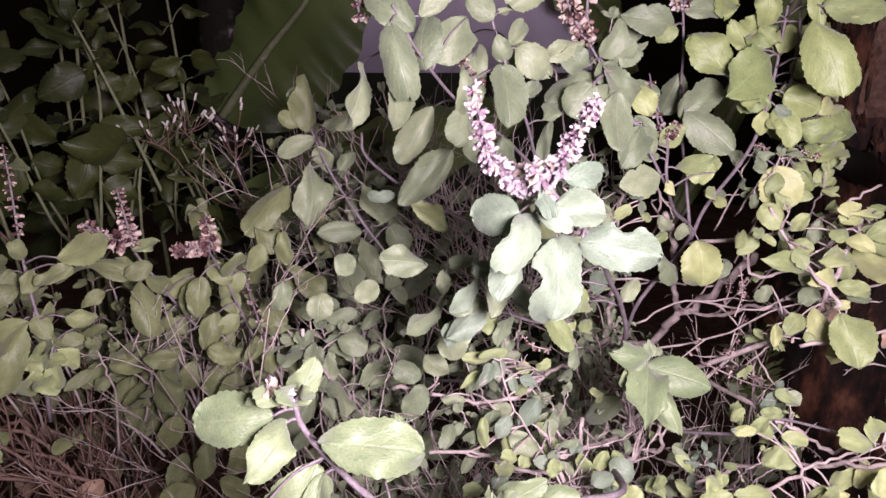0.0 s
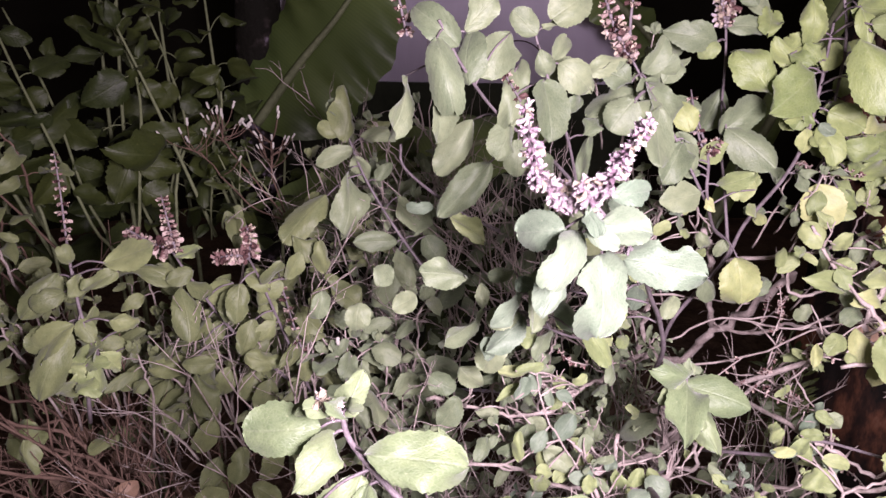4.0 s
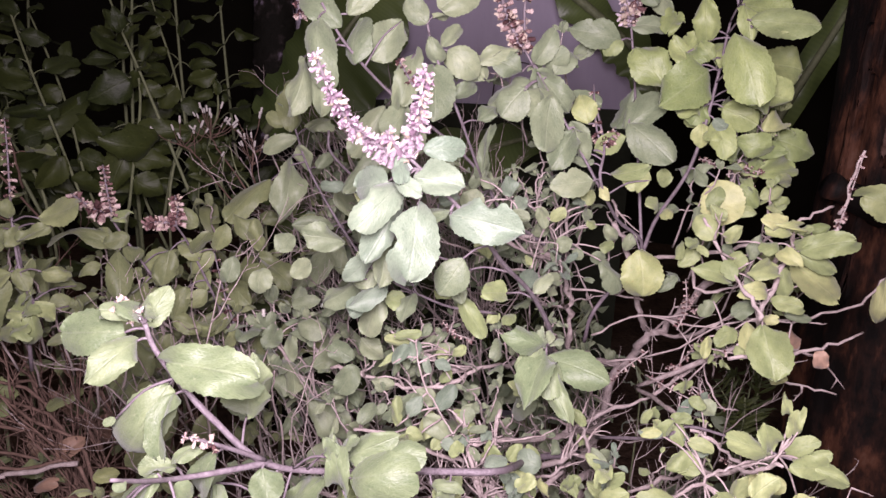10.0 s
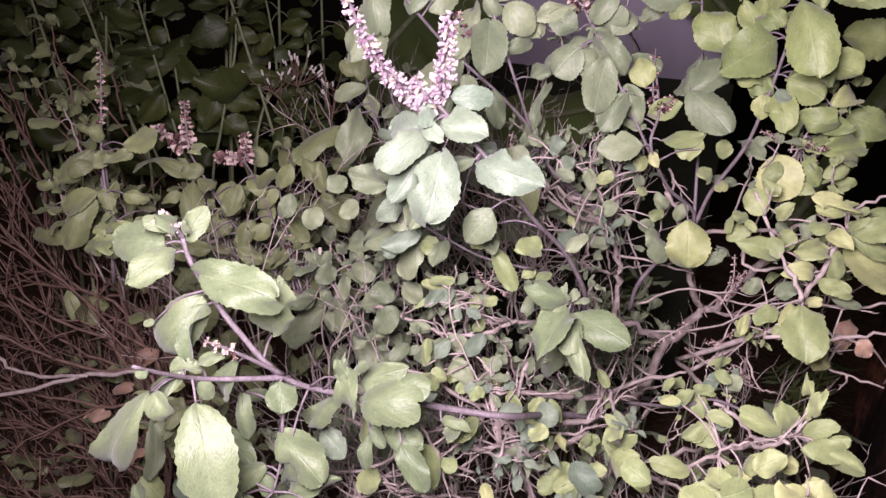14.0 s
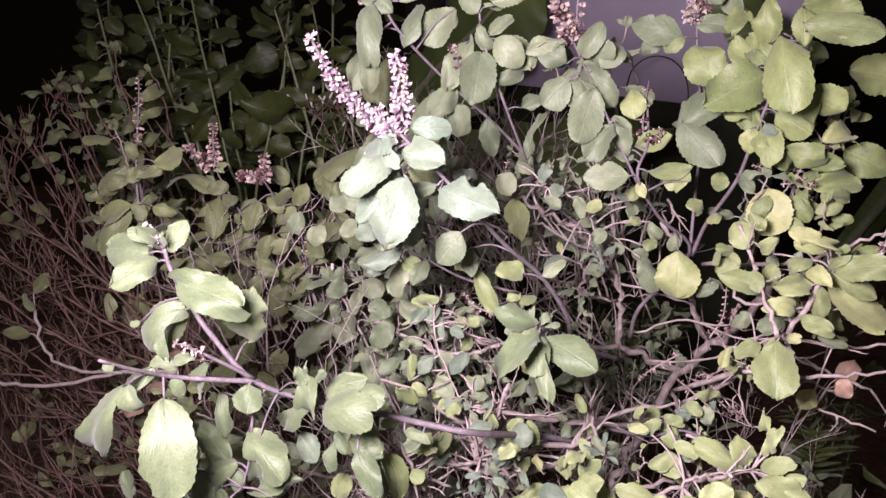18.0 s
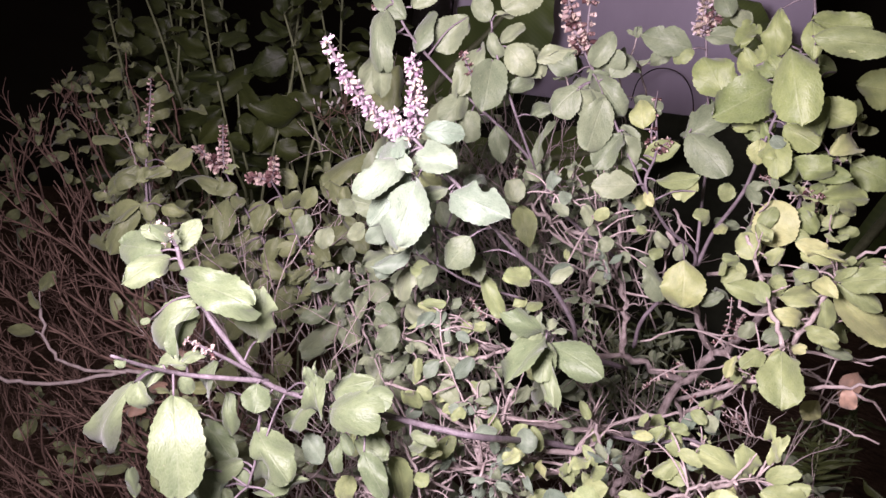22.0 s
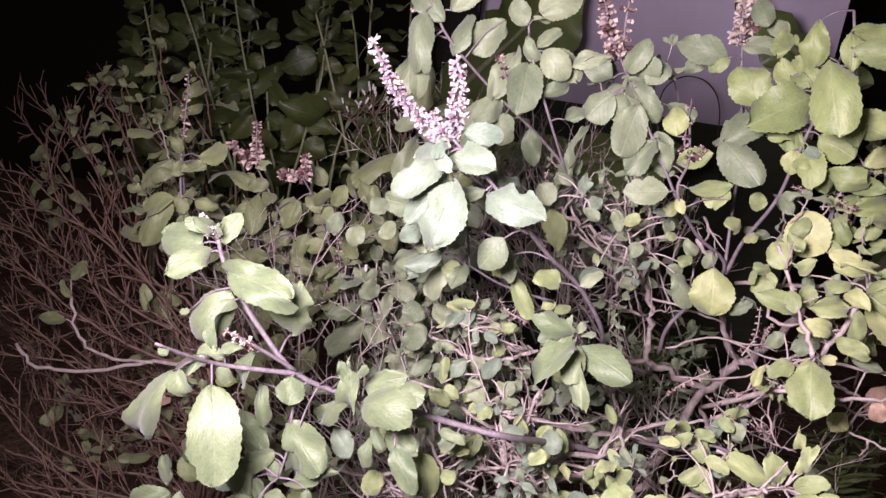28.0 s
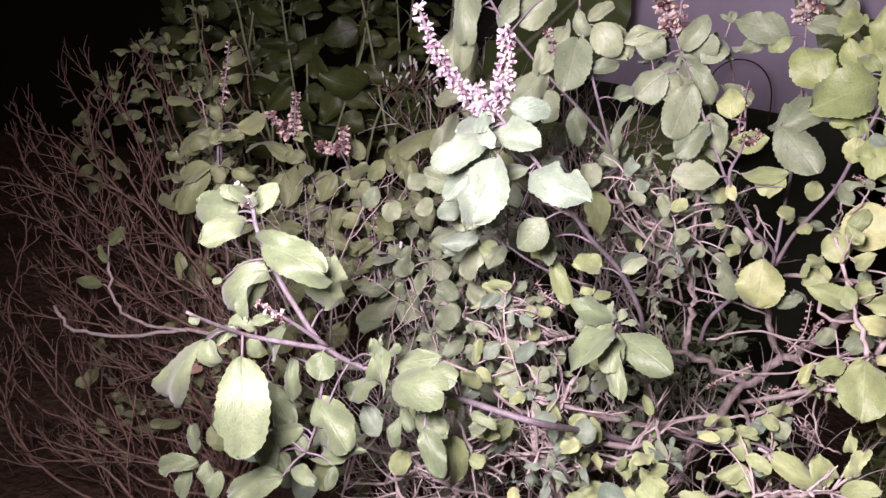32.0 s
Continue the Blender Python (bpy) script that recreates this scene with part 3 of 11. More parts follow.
def broad_leaf(parent, points, width, sag, mat, rib):
    """A banana leaf: two drooping halves with cross ribs either side of a thick pale midrib."""
    path = spline(points, 8)
    n = len(path) - 1
    verts, faces, uvs = [], [], []
    cols = 13
    for i, q in enumerate(path):
        t = i / n
        ahead = (path[min(i + 1, n)] - path[max(i - 1, 0)]).normalized()
        side = ahead.cross(Vector((0, -0.8, 0.6))).normalized()
        down = ahead.cross(side).normalized()
        if down.z > 0:
            down = -down
        w = width * (max(0.02, 1 - abs(2 * t ** 0.8 - 1) ** 2.4)) ** 0.6
        for k in range(cols):
            u = (k - 6) / 6
            tear = 0.012 * math.sin(37 * t + 3 * u) * abs(u)
            verts.append(q + side * u * w * 0.5 + down * (sag * u * u * w + tear))
            uvs.append((0.5 + u / 2, t))
    for i in range(n):
        for k in range(cols - 1):
            a = i * cols + k
            faces.append((a, a + 1, a + cols + 1, a + cols))
    me = mesh_of("blade", verts, faces)
    layer = me.uv_layers.new(name="UVMap")
    for lp in me.loops:
        layer.data[lp.index].uv = uvs[lp.vertex_index]
    part("blade", me, mat, parent)
    v2, f2 = [], []
    tube(v2, f2, [q + Vector((0, -0.004, 0.003)) for q in path], 0.009, 0.003, 7)
    part("midrib", mesh_of("midrib", v2, f2), rib, parent, "pale green midrib")


# ---- the place ----
ground_verts, ground_faces = [], []
GN = 90
for j in range(GN + 1):
    for i in range(GN + 1):
        gx, gy = (i / GN - 0.5) * 2, (j / GN - 0.5) * 2
        x, y = 30 * gx * abs(gx) ** 1.6, 1.2 + 30 * gy * abs(gy) ** 1.6
        far = min(1, 3 / (1 + math.hypot(x, y - 1)))
        ground_verts.append((x, y, 0.05 * far * noise.noise((x * 3, y * 3, 1.0)) + 0.016 * noise.noise((x * 17, y * 17, 4.0)) - 0.03))
for j in range(GN):
    for i in range(GN):
        a = j * (GN + 1) + i
        ground_faces.append((a, a + 1, a + GN + 2, a + GN + 1))
ground = tagged(part("ground", mesh_of("ground", ground_verts, ground_faces), SOIL, None), "bare dark brown garden soil with litter on it", "ground", kind="structure")

wall_bm = bmesh.new()
bmesh.ops.create_cube(wall_bm, size=1.0)
bmesh.ops.bevel(wall_bm, geom=wall_bm.edges[:], offset=0.01, segments=2, affect="EDGES")
wall_me = bpy.data.meshes.new("wall_back")
wall_bm.to_mesh(wall_me)
wall_bm.free()
wall = tagged(part("wall_back", wall_me, PLASTER, None), "lilac-grey plastered wall behind the plants", "wall", kind="structure")
wall.matrix_basis = Matrix.Translation((-0.080, 1.560, 1.2)) @ Matrix.Rotation(radians(-1.0), 4, "Z") @ Matrix.Diagonal((0.78, 0.14, 2.5, 1))

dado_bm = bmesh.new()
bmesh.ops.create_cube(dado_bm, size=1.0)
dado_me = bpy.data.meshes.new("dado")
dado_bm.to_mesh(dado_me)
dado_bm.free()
dado = part("dado", dado_me, DADO, wall, "dark green slab over the foot of the wall")
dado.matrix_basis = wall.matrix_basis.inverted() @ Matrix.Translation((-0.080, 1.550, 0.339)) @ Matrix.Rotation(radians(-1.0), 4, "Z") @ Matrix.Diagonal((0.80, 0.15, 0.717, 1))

basil = thing("holy_basil", (0.172, 0.580, 0.000), "bushy holy basil with grey-green leaves and violet stems in flower", "plant")
s = Stem(basil, [(0.175, 0.600, -0.030), (0.178, 0.605, 0.250), (0.194, 0.630, 0.355), (0.202, 0.665, 0.393), (0.217, 0.700, 0.423), (0.237, 0.726, 0.467), (0.265, 0.698, 0.523), (0.286, 0.659, 0.572), (0.298, 0.626, 0.617)], 0.0065, 0.0035, "b", name="trunk", sides=9)
s.twigs(5, 0.06, 0.0018, 1, 11)
s = Stem(basil, [(0.237, 0.726, 0.467), (0.201, 0.696, 0.487), (0.172, 0.664, 0.508), (0.170, 0.647, 0.557), (0.163, 0.634, 0.591), (0.147, 0.616, 0.622), (0.128, 0.594, 0.646), (0.099, 0.567, 0.665), (0.077, 0.542, 0.682), (0.071, 0.525, 0.704)], 0.0044, 0.0013, "b", knots=0.3)
s.twigs(10, 0.05, 0.0012, 1, 600, 0.25, 0.5)
s = Stem(basil, [(0.172, 0.664, 0.508), (0.145, 0.614, 0.521), (0.119, 0.566, 0.537), (0.081, 0.521, 0.548), (0.062, 0.495, 0.558), (0.046, 0.474, 0.581), (0.038, 0.465, 0.595)], 0.0031, 0.0010, "b", knots=0.3)
s.twigs(9, 0.04, 0.0012, 1, 601, 0.25, 0.5)
s = Stem(basil, [(0.166, 0.634, 0.588), (0.197, 0.636, 0.587), (0.238, 0.631, 0.583)], 0.0014, 0.0009, "b", knots=0.3)
s.twigs(3, 0.03, 0.0012, 1, 602, 0.25, 0.5)
s = Stem(basil, [(0.147, 0.616, 0.622), (0.124, 0.579, 0.638), (0.102, 0.564, 0.653), (0.089, 0.549, 0.655), (0.079, 0.532, 0.651), (0.064, 0.508, 0.661)], 0.0019, 0.0008, "b", knots=0.3)
s.twigs(6, 0.035, 0.0012, 1, 603, 0.25, 0.5)
s = Stem(basil, [(0.157, 0.625, 0.604), (0.159, 0.605, 0.639), (0.154, 0.585, 0.681), (0.150, 0.578, 0.697)], 0.0019, 0.0011, "b", knots=0.3)
s.twigs(3, 0.03, 0.0012, 1, 604, 0.25, 0.5)
s = Stem(basil, [(0.166, 0.638, 0.568), (0.135, 0.598, 0.583), (0.138, 0.594, 0.600), (0.133, 0.587, 0.616), (0.105, 0.567, 0.626), (0.093, 0.565, 0.634)], 0.0020, 0.0009, "b", knots=0.3)
s.twigs(5, 0.03, 0.0012, 1, 605, 0.25, 0.5)
s = Stem(basil, [(0.199, 0.599, 0.666), (0.215, 0.618, 0.638), (0.232, 0.653, 0.591), (0.244, 0.676, 0.548), (0.261, 0.705, 0.517)], 0.0026, 0.0036, "b", knots=0.3)
s.twigs(4, 0.035, 0.0012, 1, 606, 0.25, 0.5)
s = Stem(basil, [(0.198, 0.625, 0.682), (0.205, 0.634, 0.665), (0.200, 0.624, 0.644), (0.199, 0.627, 0.620), (0.200, 0.632, 0.601)], 0.0014, 0.0009, "b", knots=0.3)
s.twigs(2, 0.03, 0.0012, 1, 607, 0.25, 0.5)
s = Stem(basil, [(0.262, 0.538, 0.690), (0.278, 0.531, 0.663), (0.290, 0.503, 0.644), (0.300, 0.482, 0.630)], 0.0015, 0.0017, "b", knots=0.3)
s.twigs(4, 0.03, 0.0012, 1, 608, 0.25, 0.5)
s = Stem(basil, [(0.300, 0.482, 0.630), (0.315, 0.539, 0.591), (0.307, 0.588, 0.556), (0.283, 0.592, 0.533), (0.263, 0.588, 0.516), (0.239, 0.583, 0.498), (0.208, 0.577, 0.488), (0.166, 0.554, 0.473)], 0.0017, 0.0018, "b", knots=0.3)
s.twigs(8, 0.04, 0.0012, 1, 609, 0.25, 0.5)
s = Stem(basil, [(0.265, 0.698, 0.523), (0.291, 0.660, 0.536), (0.308, 0.633, 0.560), (0.334, 0.612, 0.560), (0.361, 0.601, 0.557), (0.390, 0.591, 0.556)], 0.0025, 0.0012, "b", knots=0.3)
s.twigs(6, 0.04, 0.0012, 1, 610, 0.25, 0.5)
s = Stem(basil, [(0.269, 0.577, 0.636), (0.273, 0.572, 0.617), (0.293, 0.570, 0.619), (0.319, 0.565, 0.634), (0.333, 0.558, 0.659), (0.360, 0.553, 0.672)], 0.0016, 0.0011, "b", knots=0.3)
s.twigs(5, 0.035, 0.0012, 1, 611, 0.25, 0.5)
s = Stem(basil, [(0.293, 0.590, 0.677), (0.294, 0.594, 0.658), (0.301, 0.601, 0.637)], 0.0012, 0.0008, "b", knots=0.3)
s.twigs(1, 0.02, 0.0012, 1, 612, 0.25, 0.5)
s = Stem(basil, [(0.340, 0.547, 0.550), (0.363, 0.545, 0.546), (0.392, 0.545, 0.541)], 0.0012, 0.0008, "b", knots=0.3)
s.twigs(2, 0.03, 0.0012, 1, 613, 0.25, 0.5)
s = Stem(basil, [(0.331, 0.597, 0.552), (0.357, 0.586, 0.549), (0.366, 0.579, 0.550)], 0.0013, 0.0008, "b", knots=0.3)
s.twigs(2, 0.03, 0.0012, 1, 614, 0.25, 0.5)
s = Stem(basil, [(0.236, 0.604, 0.502), (0.246, 0.511, 0.532), (0.255, 0.466, 0.542), (0.272, 0.450, 0.537), (0.289, 0.434, 0.531)], 0.0023, 0.0014, "b", knots=0.3)
s.twigs(4, 0.03, 0.0012, 1, 615, 0.25, 0.5)
s = Stem(basil, [(0.293, 0.604, 0.556), (0.291, 0.574, 0.535), (0.302, 0.552, 0.517), (0.319, 0.557, 0.511)], 0.0011, 0.0007, "b", knots=0.3)
s.twigs(2, 0.02, 0.0012, 1, 616, 0.25, 0.5)
s = Stem(basil, [(0.271, 0.584, 0.526), (0.282, 0.576, 0.520), (0.293, 0.568, 0.513)], 0.0011, 0.0007, "b", knots=0.3)
s.twigs(5, 0.02, 0.0012, 1, 617, 0.25, 0.5)
s = Stem(basil, [(0.090, 0.451, 0.516), (0.110, 0.468, 0.511), (0.139, 0.497, 0.498), (0.169, 0.537, 0.482), (0.200, 0.595, 0.456), (0.216, 0.658, 0.434)], 0.0020, 0.0031, "b", knots=0.3)
s.twigs(10, 0.045, 0.0012, 1, 618, 0.25, 0.5)
s = Stem(basil, [(0.121, 0.458, 0.498), (0.154, 0.496, 0.475), (0.174, 0.524, 0.470), (0.198, 0.609, 0.404)], 0.0022, 0.0030, "b", knots=0.3)
s.twigs(6, 0.04, 0.0012, 1, 619, 0.25, 0.5)
s = Stem(basil, [(0.174, 0.524, 0.470), (0.171, 0.550, 0.488), (0.158, 0.562, 0.508), (0.145, 0.561, 0.522)], 0.0022, 0.0014, "b", knots=0.3)
s.twigs(6, 0.04, 0.0012, 1, 620, 0.25, 0.5)
s = Stem(basil, [(-0.042, 0.508, 0.541), (-0.008, 0.502, 0.541), (0.026, 0.494, 0.537), (0.058, 0.498, 0.539), (0.090, 0.520, 0.550)], 0.0019, 0.0018, "b", knots=0.3)
s.twigs(7, 0.035, 0.0012, 1, 621, 0.25, 0.5)
s = Stem(basil, [(0.040, 0.463, 0.586), (0.059, 0.486, 0.566), (0.082, 0.511, 0.551)], 0.0012, 0.0013, "b", knots=0.3)
s.twigs(5, 0.03, 0.0012, 1, 622, 0.25, 0.5)
s = Stem(basil, [(0.073, 0.470, 0.534), (0.088, 0.448, 0.511), (0.100, 0.432, 0.481)], 0.0017, 0.0016, "b", knots=0.3)
s.twigs(5, 0.035, 0.0012, 1, 623, 0.25, 0.5)
s = Stem(basil, [(0.092, 0.484, 0.518), (0.102, 0.473, 0.506), (0.110, 0.462, 0.492)], 0.0013, 0.0012, "b", knots=0.3)
s.twigs(2, 0.02, 0.0012, 1, 624, 0.25, 0.5)
s = Stem(basil, [(0.102, 0.418, 0.468), (0.104, 0.436, 0.486), (0.097, 0.450, 0.505)], 0.0012, 0.0010, "b", knots=0.3)
s.twigs(4, 0.03, 0.0012, 1, 625, 0.25, 0.5)
s = Stem(basil, [(0.045, 0.388, 0.514), (0.060, 0.387, 0.492), (0.075, 0.387, 0.472)], 0.0015, 0.0013, "b", knots=0.3)
s.twigs(4, 0.035, 0.0012, 1, 626, 0.25, 0.5)
s = Stem(basil, [(0.062, 0.413, 0.504), (0.073, 0.422, 0.484), (0.097, 0.437, 0.466), (0.129, 0.468, 0.455), (0.167, 0.517, 0.456)], 0.0020, 0.0022, "b", knots=0.3)
s.twigs(8, 0.04, 0.0012, 1, 627, 0.25, 0.5)
s = Stem(basil, [(0.094, 0.434, 0.494), (0.112, 0.447, 0.477), (0.130, 0.457, 0.452)], 0.0020, 0.0016, "b", knots=0.3)
s.twigs(4, 0.035, 0.0012, 1, 628, 0.25, 0.5)
s = Stem(basil, [(0.123, 0.481, 0.468), (0.150, 0.500, 0.460), (0.173, 0.522, 0.463)], 0.0013, 0.0013, "b", knots=0.3)
s.twigs(4, 0.03, 0.0012, 1, 629, 0.25, 0.5)
s = Stem(basil, [(0.032, 0.383, 0.484), (0.060, 0.402, 0.472), (0.085, 0.419, 0.458)], 0.0015, 0.0012, "b", knots=0.3)
s.twigs(5, 0.03, 0.0012, 1, 630, 0.25, 0.5)
s = Stem(basil, [(-0.028, 0.420, 0.479), (0.014, 0.431, 0.459), (0.038, 0.433, 0.433)], 0.0017, 0.0013, "b", knots=0.3)
s.twigs(5, 0.035, 0.0012, 1, 631, 0.25, 0.5)
s = Stem(basil, [(-0.055, 0.412, 0.426), (-0.004, 0.425, 0.432), (0.024, 0.445, 0.455), (0.053, 0.452, 0.471)], 0.0018, 0.0013, "b", knots=0.3)
s.twigs(5, 0.035, 0.0012, 1, 632, 0.25, 0.5)
s = Stem(basil, [(-0.011, 0.468, 0.507), (0.023, 0.471, 0.505), (0.056, 0.462, 0.498), (0.084, 0.461, 0.492)], 0.0018, 0.0017, "b", knots=0.3)
s.twigs(6, 0.035, 0.0012, 1, 633, 0.25, 0.5)
s = Stem(basil, [(0.185, 0.595, 0.525), (0.151, 0.529, 0.560), (0.145, 0.498, 0.599), (0.128, 0.463, 0.641), (0.110, 0.424, 0.672), (0.096, 0.396, 0.699), (0.079, 0.371, 0.727), (0.055, 0.350, 0.756)], 0.0024, 0.0011, "v")
leaf(s, 0.048, 0.357, 0.740, 0.029, 0.327, 0.719, 0.0200, 0, "p", 3, 0)
leaf(s, 0.057, 0.352, 0.745, 0.086, 0.352, 0.741, 0.0200, 0, "p", 2, 0)
leaf(s, 0.046, 0.366, 0.731, 0.030, 0.345, 0.694, 0.0190, -8, "p", 1, 0)
leaf(s, 0.062, 0.351, 0.762, 0.085, 0.362, 0.761, 0.0145, 10, "p", 2, 0)
leaf(s, 0.060, 0.349, 0.730, 0.058, 0.333, 0.689, 0.0310, 0, "p", 2, 1)
leaf(s, 0.076, 0.370, 0.720, 0.121, 0.361, 0.714, 0.0275, 0, "p", 1, -1)
leaf(s, 0.041, 0.358, 0.741, 0.016, 0.376, 0.732, 0.0240, 5, "p", 2)
leaf(s, 0.052, 0.346, 0.744, 0.050, 0.342, 0.759, 0.0095, 0, "p", 2)
leaf(s, 0.049, 0.344, 0.754, 0.053, 0.331, 0.745, 0.0085, -17, "p", 2)
leaf(s, 0.031, 0.404, 0.698, 0.029, 0.385, 0.665, 0.0201, -25, "g", 2)
leaf(s, 0.051, 0.344, 0.756, 0.056, 0.332, 0.746, 0.0077, 4, "p")
leaf(s, 0.049, 0.339, 0.746, 0.065, 0.332, 0.739, 0.0106, 12, "p", 2)
leaf(s, 0.082, 0.400, 0.684, 0.067, 0.398, 0.658, 0.0238, -20, "g", 2, 2)
leaf(s, 0.072, 0.445, 0.657, 0.078, 0.442, 0.636, 0.0134, 7, "g", 0)
leaf(s, 0.074, 0.460, 0.636, 0.095, 0.457, 0.604, 0.0157, 15, "l", 2)
leaf(s, 0.109, 0.479, 0.634, 0.091, 0.462, 0.638, 0.0199, 16, "l")
leaf(s, 0.130, 0.460, 0.642, 0.142, 0.474, 0.654, 0.0125, -14, "g", 2)
leaf(s, 0.077, 0.364, 0.724, 0.047, 0.379, 0.711, 0.0115, -41, "g", 0)
leaf(s, 0.073, 0.361, 0.735, 0.067, 0.395, 0.749, 0.0113, -2, "g", 0, 2)
spike(basil, [(0.046, 0.360, 0.755), (0.027, 0.350, 0.768), (0.019, 0.330, 0.786), (0.013, 0.309, 0.813)], 17, 0.0064, "p", seed=2, sparse=0.05)
spike(basil, [(0.046, 0.360, 0.755), (0.059, 0.342, 0.770), (0.064, 0.330, 0.789), (0.069, 0.311, 0.807)], 16, 0.0067, "p", seed=3, sparse=0.05)
spike(basil, [(0.054, 0.350, 0.754), (0.048, 0.340, 0.765), (0.044, 0.336, 0.773)], 4, 0.0060, "p", seed=4, sparse=0.0)
s = Stem(basil, [(0.102, 0.495, 0.610), (0.069, 0.455, 0.628), (0.046, 0.431, 0.646), (0.033, 0.410, 0.661), (0.019, 0.399, 0.678)], 0.0012, 0.0005, "v")
leaf(s, 0.046, 0.423, 0.649, 0.037, 0.423, 0.626, 0.0151, -39, "g", 0, 1)
leaf(s, 0.025, 0.421, 0.664, 0.003, 0.417, 0.656, 0.0170, 11)
leaf(s, 0.002, 0.447, 0.652, -0.030, 0.446, 0.624, 0.0231, -53)
leaf(s, 0.015, 0.454, 0.631, 0.002, 0.453, 0.600, 0.0245, 16, "g", 2)
leaf(s, 0.000, 0.447, 0.652, 0.000, 0.455, 0.669, 0.0103, -30, "g", 1, 2)
leaf(s, 0.023, 0.465, 0.674, 0.004, 0.453, 0.674, 0.0111, -3, "g", 2)
leaf(s, -0.011, 0.445, 0.676, -0.043, 0.447, 0.680, 0.0216, -34, "g", 0)
leaf(s, 0.054, 0.374, 0.672, 0.046, 0.398, 0.683, 0.0136, -1, "p", 2)
s = Stem(basil, [(0.151, 0.529, 0.560), (0.145, 0.473, 0.590), (0.141, 0.427, 0.615)], 0.0013, 0.0008, "v")
leaf(s, 0.141, 0.426, 0.610, 0.128, 0.377, 0.592, 0.0275, 10, "f", 1, 2)
leaf(s, 0.142, 0.441, 0.600, 0.187, 0.425, 0.592, 0.0285, -6, "f", 2, 2)
leaf(s, 0.141, 0.436, 0.601, 0.160, 0.402, 0.570, 0.0175, 12, "f", 2, 2)
leaf(s, 0.139, 0.421, 0.616, 0.112, 0.405, 0.631, 0.0190, -12, "f", 3, 2)
leaf(s, 0.137, 0.421, 0.618, 0.122, 0.418, 0.597, 0.0170, -34, "f", 2)
leaf(s, 0.141, 0.432, 0.606, 0.147, 0.405, 0.585, 0.0190, 4, "f", 2)
leaf(s, 0.140, 0.423, 0.618, 0.136, 0.416, 0.633, 0.0083, -22, "g", 3)
leaf(s, 0.143, 0.431, 0.614, 0.153, 0.437, 0.617, 0.0077, -30, "g", 2)
leaf(s, 0.142, 0.424, 0.618, 0.144, 0.437, 0.623, 0.0076, 25, "g", 2, 2)
leaf(s, 0.138, 0.469, 0.556, 0.119, 0.509, 0.510, 0.0197, -37, "g", 2)
s = Stem(basil, [(0.181, 0.539, 0.462), (0.138, 0.478, 0.491), (0.118, 0.377, 0.544), (0.084, 0.360, 0.550), (0.049, 0.339, 0.561), (0.015, 0.322, 0.567), (-0.015, 0.293, 0.588), (-0.038, 0.279, 0.622), (-0.052, 0.276, 0.642), (-0.064, 0.274, 0.662), (-0.067, 0.272, 0.677)], 0.0029, 0.0013, "v")
leaf(s, -0.071, 0.270, 0.668, -0.083, 0.243, 0.657, 0.0185, 0, "n", 3, 0)
leaf(s, -0.076, 0.268, 0.673, -0.112, 0.268, 0.670, 0.0255, 0, "n", 2, 0)
leaf(s, -0.069, 0.275, 0.674, -0.058, 0.283, 0.694, 0.0145, 0, "n", 2, 0)
leaf(s, -0.070, 0.270, 0.683, -0.080, 0.256, 0.690, 0.0105, 10, "n", 2, 0)
leaf(s, -0.067, 0.268, 0.683, -0.070, 0.254, 0.695, 0.0095, -10, "n", 2, 0)
leaf(s, -0.064, 0.270, 0.682, -0.057, 0.261, 0.690, 0.0085, -20, "n", 2, 0)
leaf(s, -0.072, 0.268, 0.681, -0.086, 0.264, 0.683, 0.0085, 20, "n", 3, 0)
spike(basil, [(-0.068, 0.269, 0.681), (-0.072, 0.265, 0.687), (-0.076, 0.262, 0.692)], 4, 0.0040, "c", seed=77, sparse=0.0, taper=0.8)
leaf(s, -0.056, 0.268, 0.659, -0.009, 0.274, 0.650, 0.0270, 8, "n", 2, 0)
leaf(s, -0.031, 0.307, 0.608, -0.024, 0.302, 0.650, 0.0290, 0, "n", 2, 1)
leaf(s, -0.059, 0.277, 0.641, -0.086, 0.272, 0.600, 0.0270, 0, "n", 3, 0)
leaf(s, -0.056, 0.276, 0.636, -0.060, 0.262, 0.603, 0.0150, 30, "n", 3, 0)
leaf(s, -0.085, 0.266, 0.624, -0.090, 0.262, 0.622, 0.0050, 0, "n", 1, 0)
leaf(s, -0.014, 0.286, 0.589, -0.008, 0.276, 0.574, 0.0190, 0, "n", 2, 0)
leaf(s, -0.015, 0.287, 0.553, 0.020, 0.276, 0.532, 0.0265, 6, "n", 2, 1)
leaf(s, -0.007, 0.284, 0.544, -0.014, 0.292, 0.511, 0.0130, -30, "n", 3, 0)
leaf(s, 0.013, 0.318, 0.567, -0.016, 0.326, 0.533, 0.0175, 0, "n", 1, 0)
leaf(s, 0.029, 0.300, 0.568, 0.025, 0.294, 0.611, 0.0130, 0, "n", 2, 0)
leaf(s, 0.031, 0.306, 0.575, 0.070, 0.299, 0.588, 0.0285, 0, "n", 3, 0)
leaf(s, 0.026, 0.316, 0.582, 0.057, 0.316, 0.600, 0.0170, 10, "n", 2, 0)
leaf(s, 0.050, 0.312, 0.589, 0.075, 0.308, 0.593, 0.0190, -10, "n", 2, 0)
leaf(s, 0.024, 0.292, 0.597, 0.022, 0.288, 0.611, 0.0080, 0, "n", 1, 0)
leaf(s, 0.028, 0.300, 0.597, 0.037, 0.296, 0.609, 0.0070, 0, "n", 2, 0)
leaf(s, 0.045, 0.336, 0.531, 0.070, 0.326, 0.503, 0.0165, 0, "n", 2, 0)
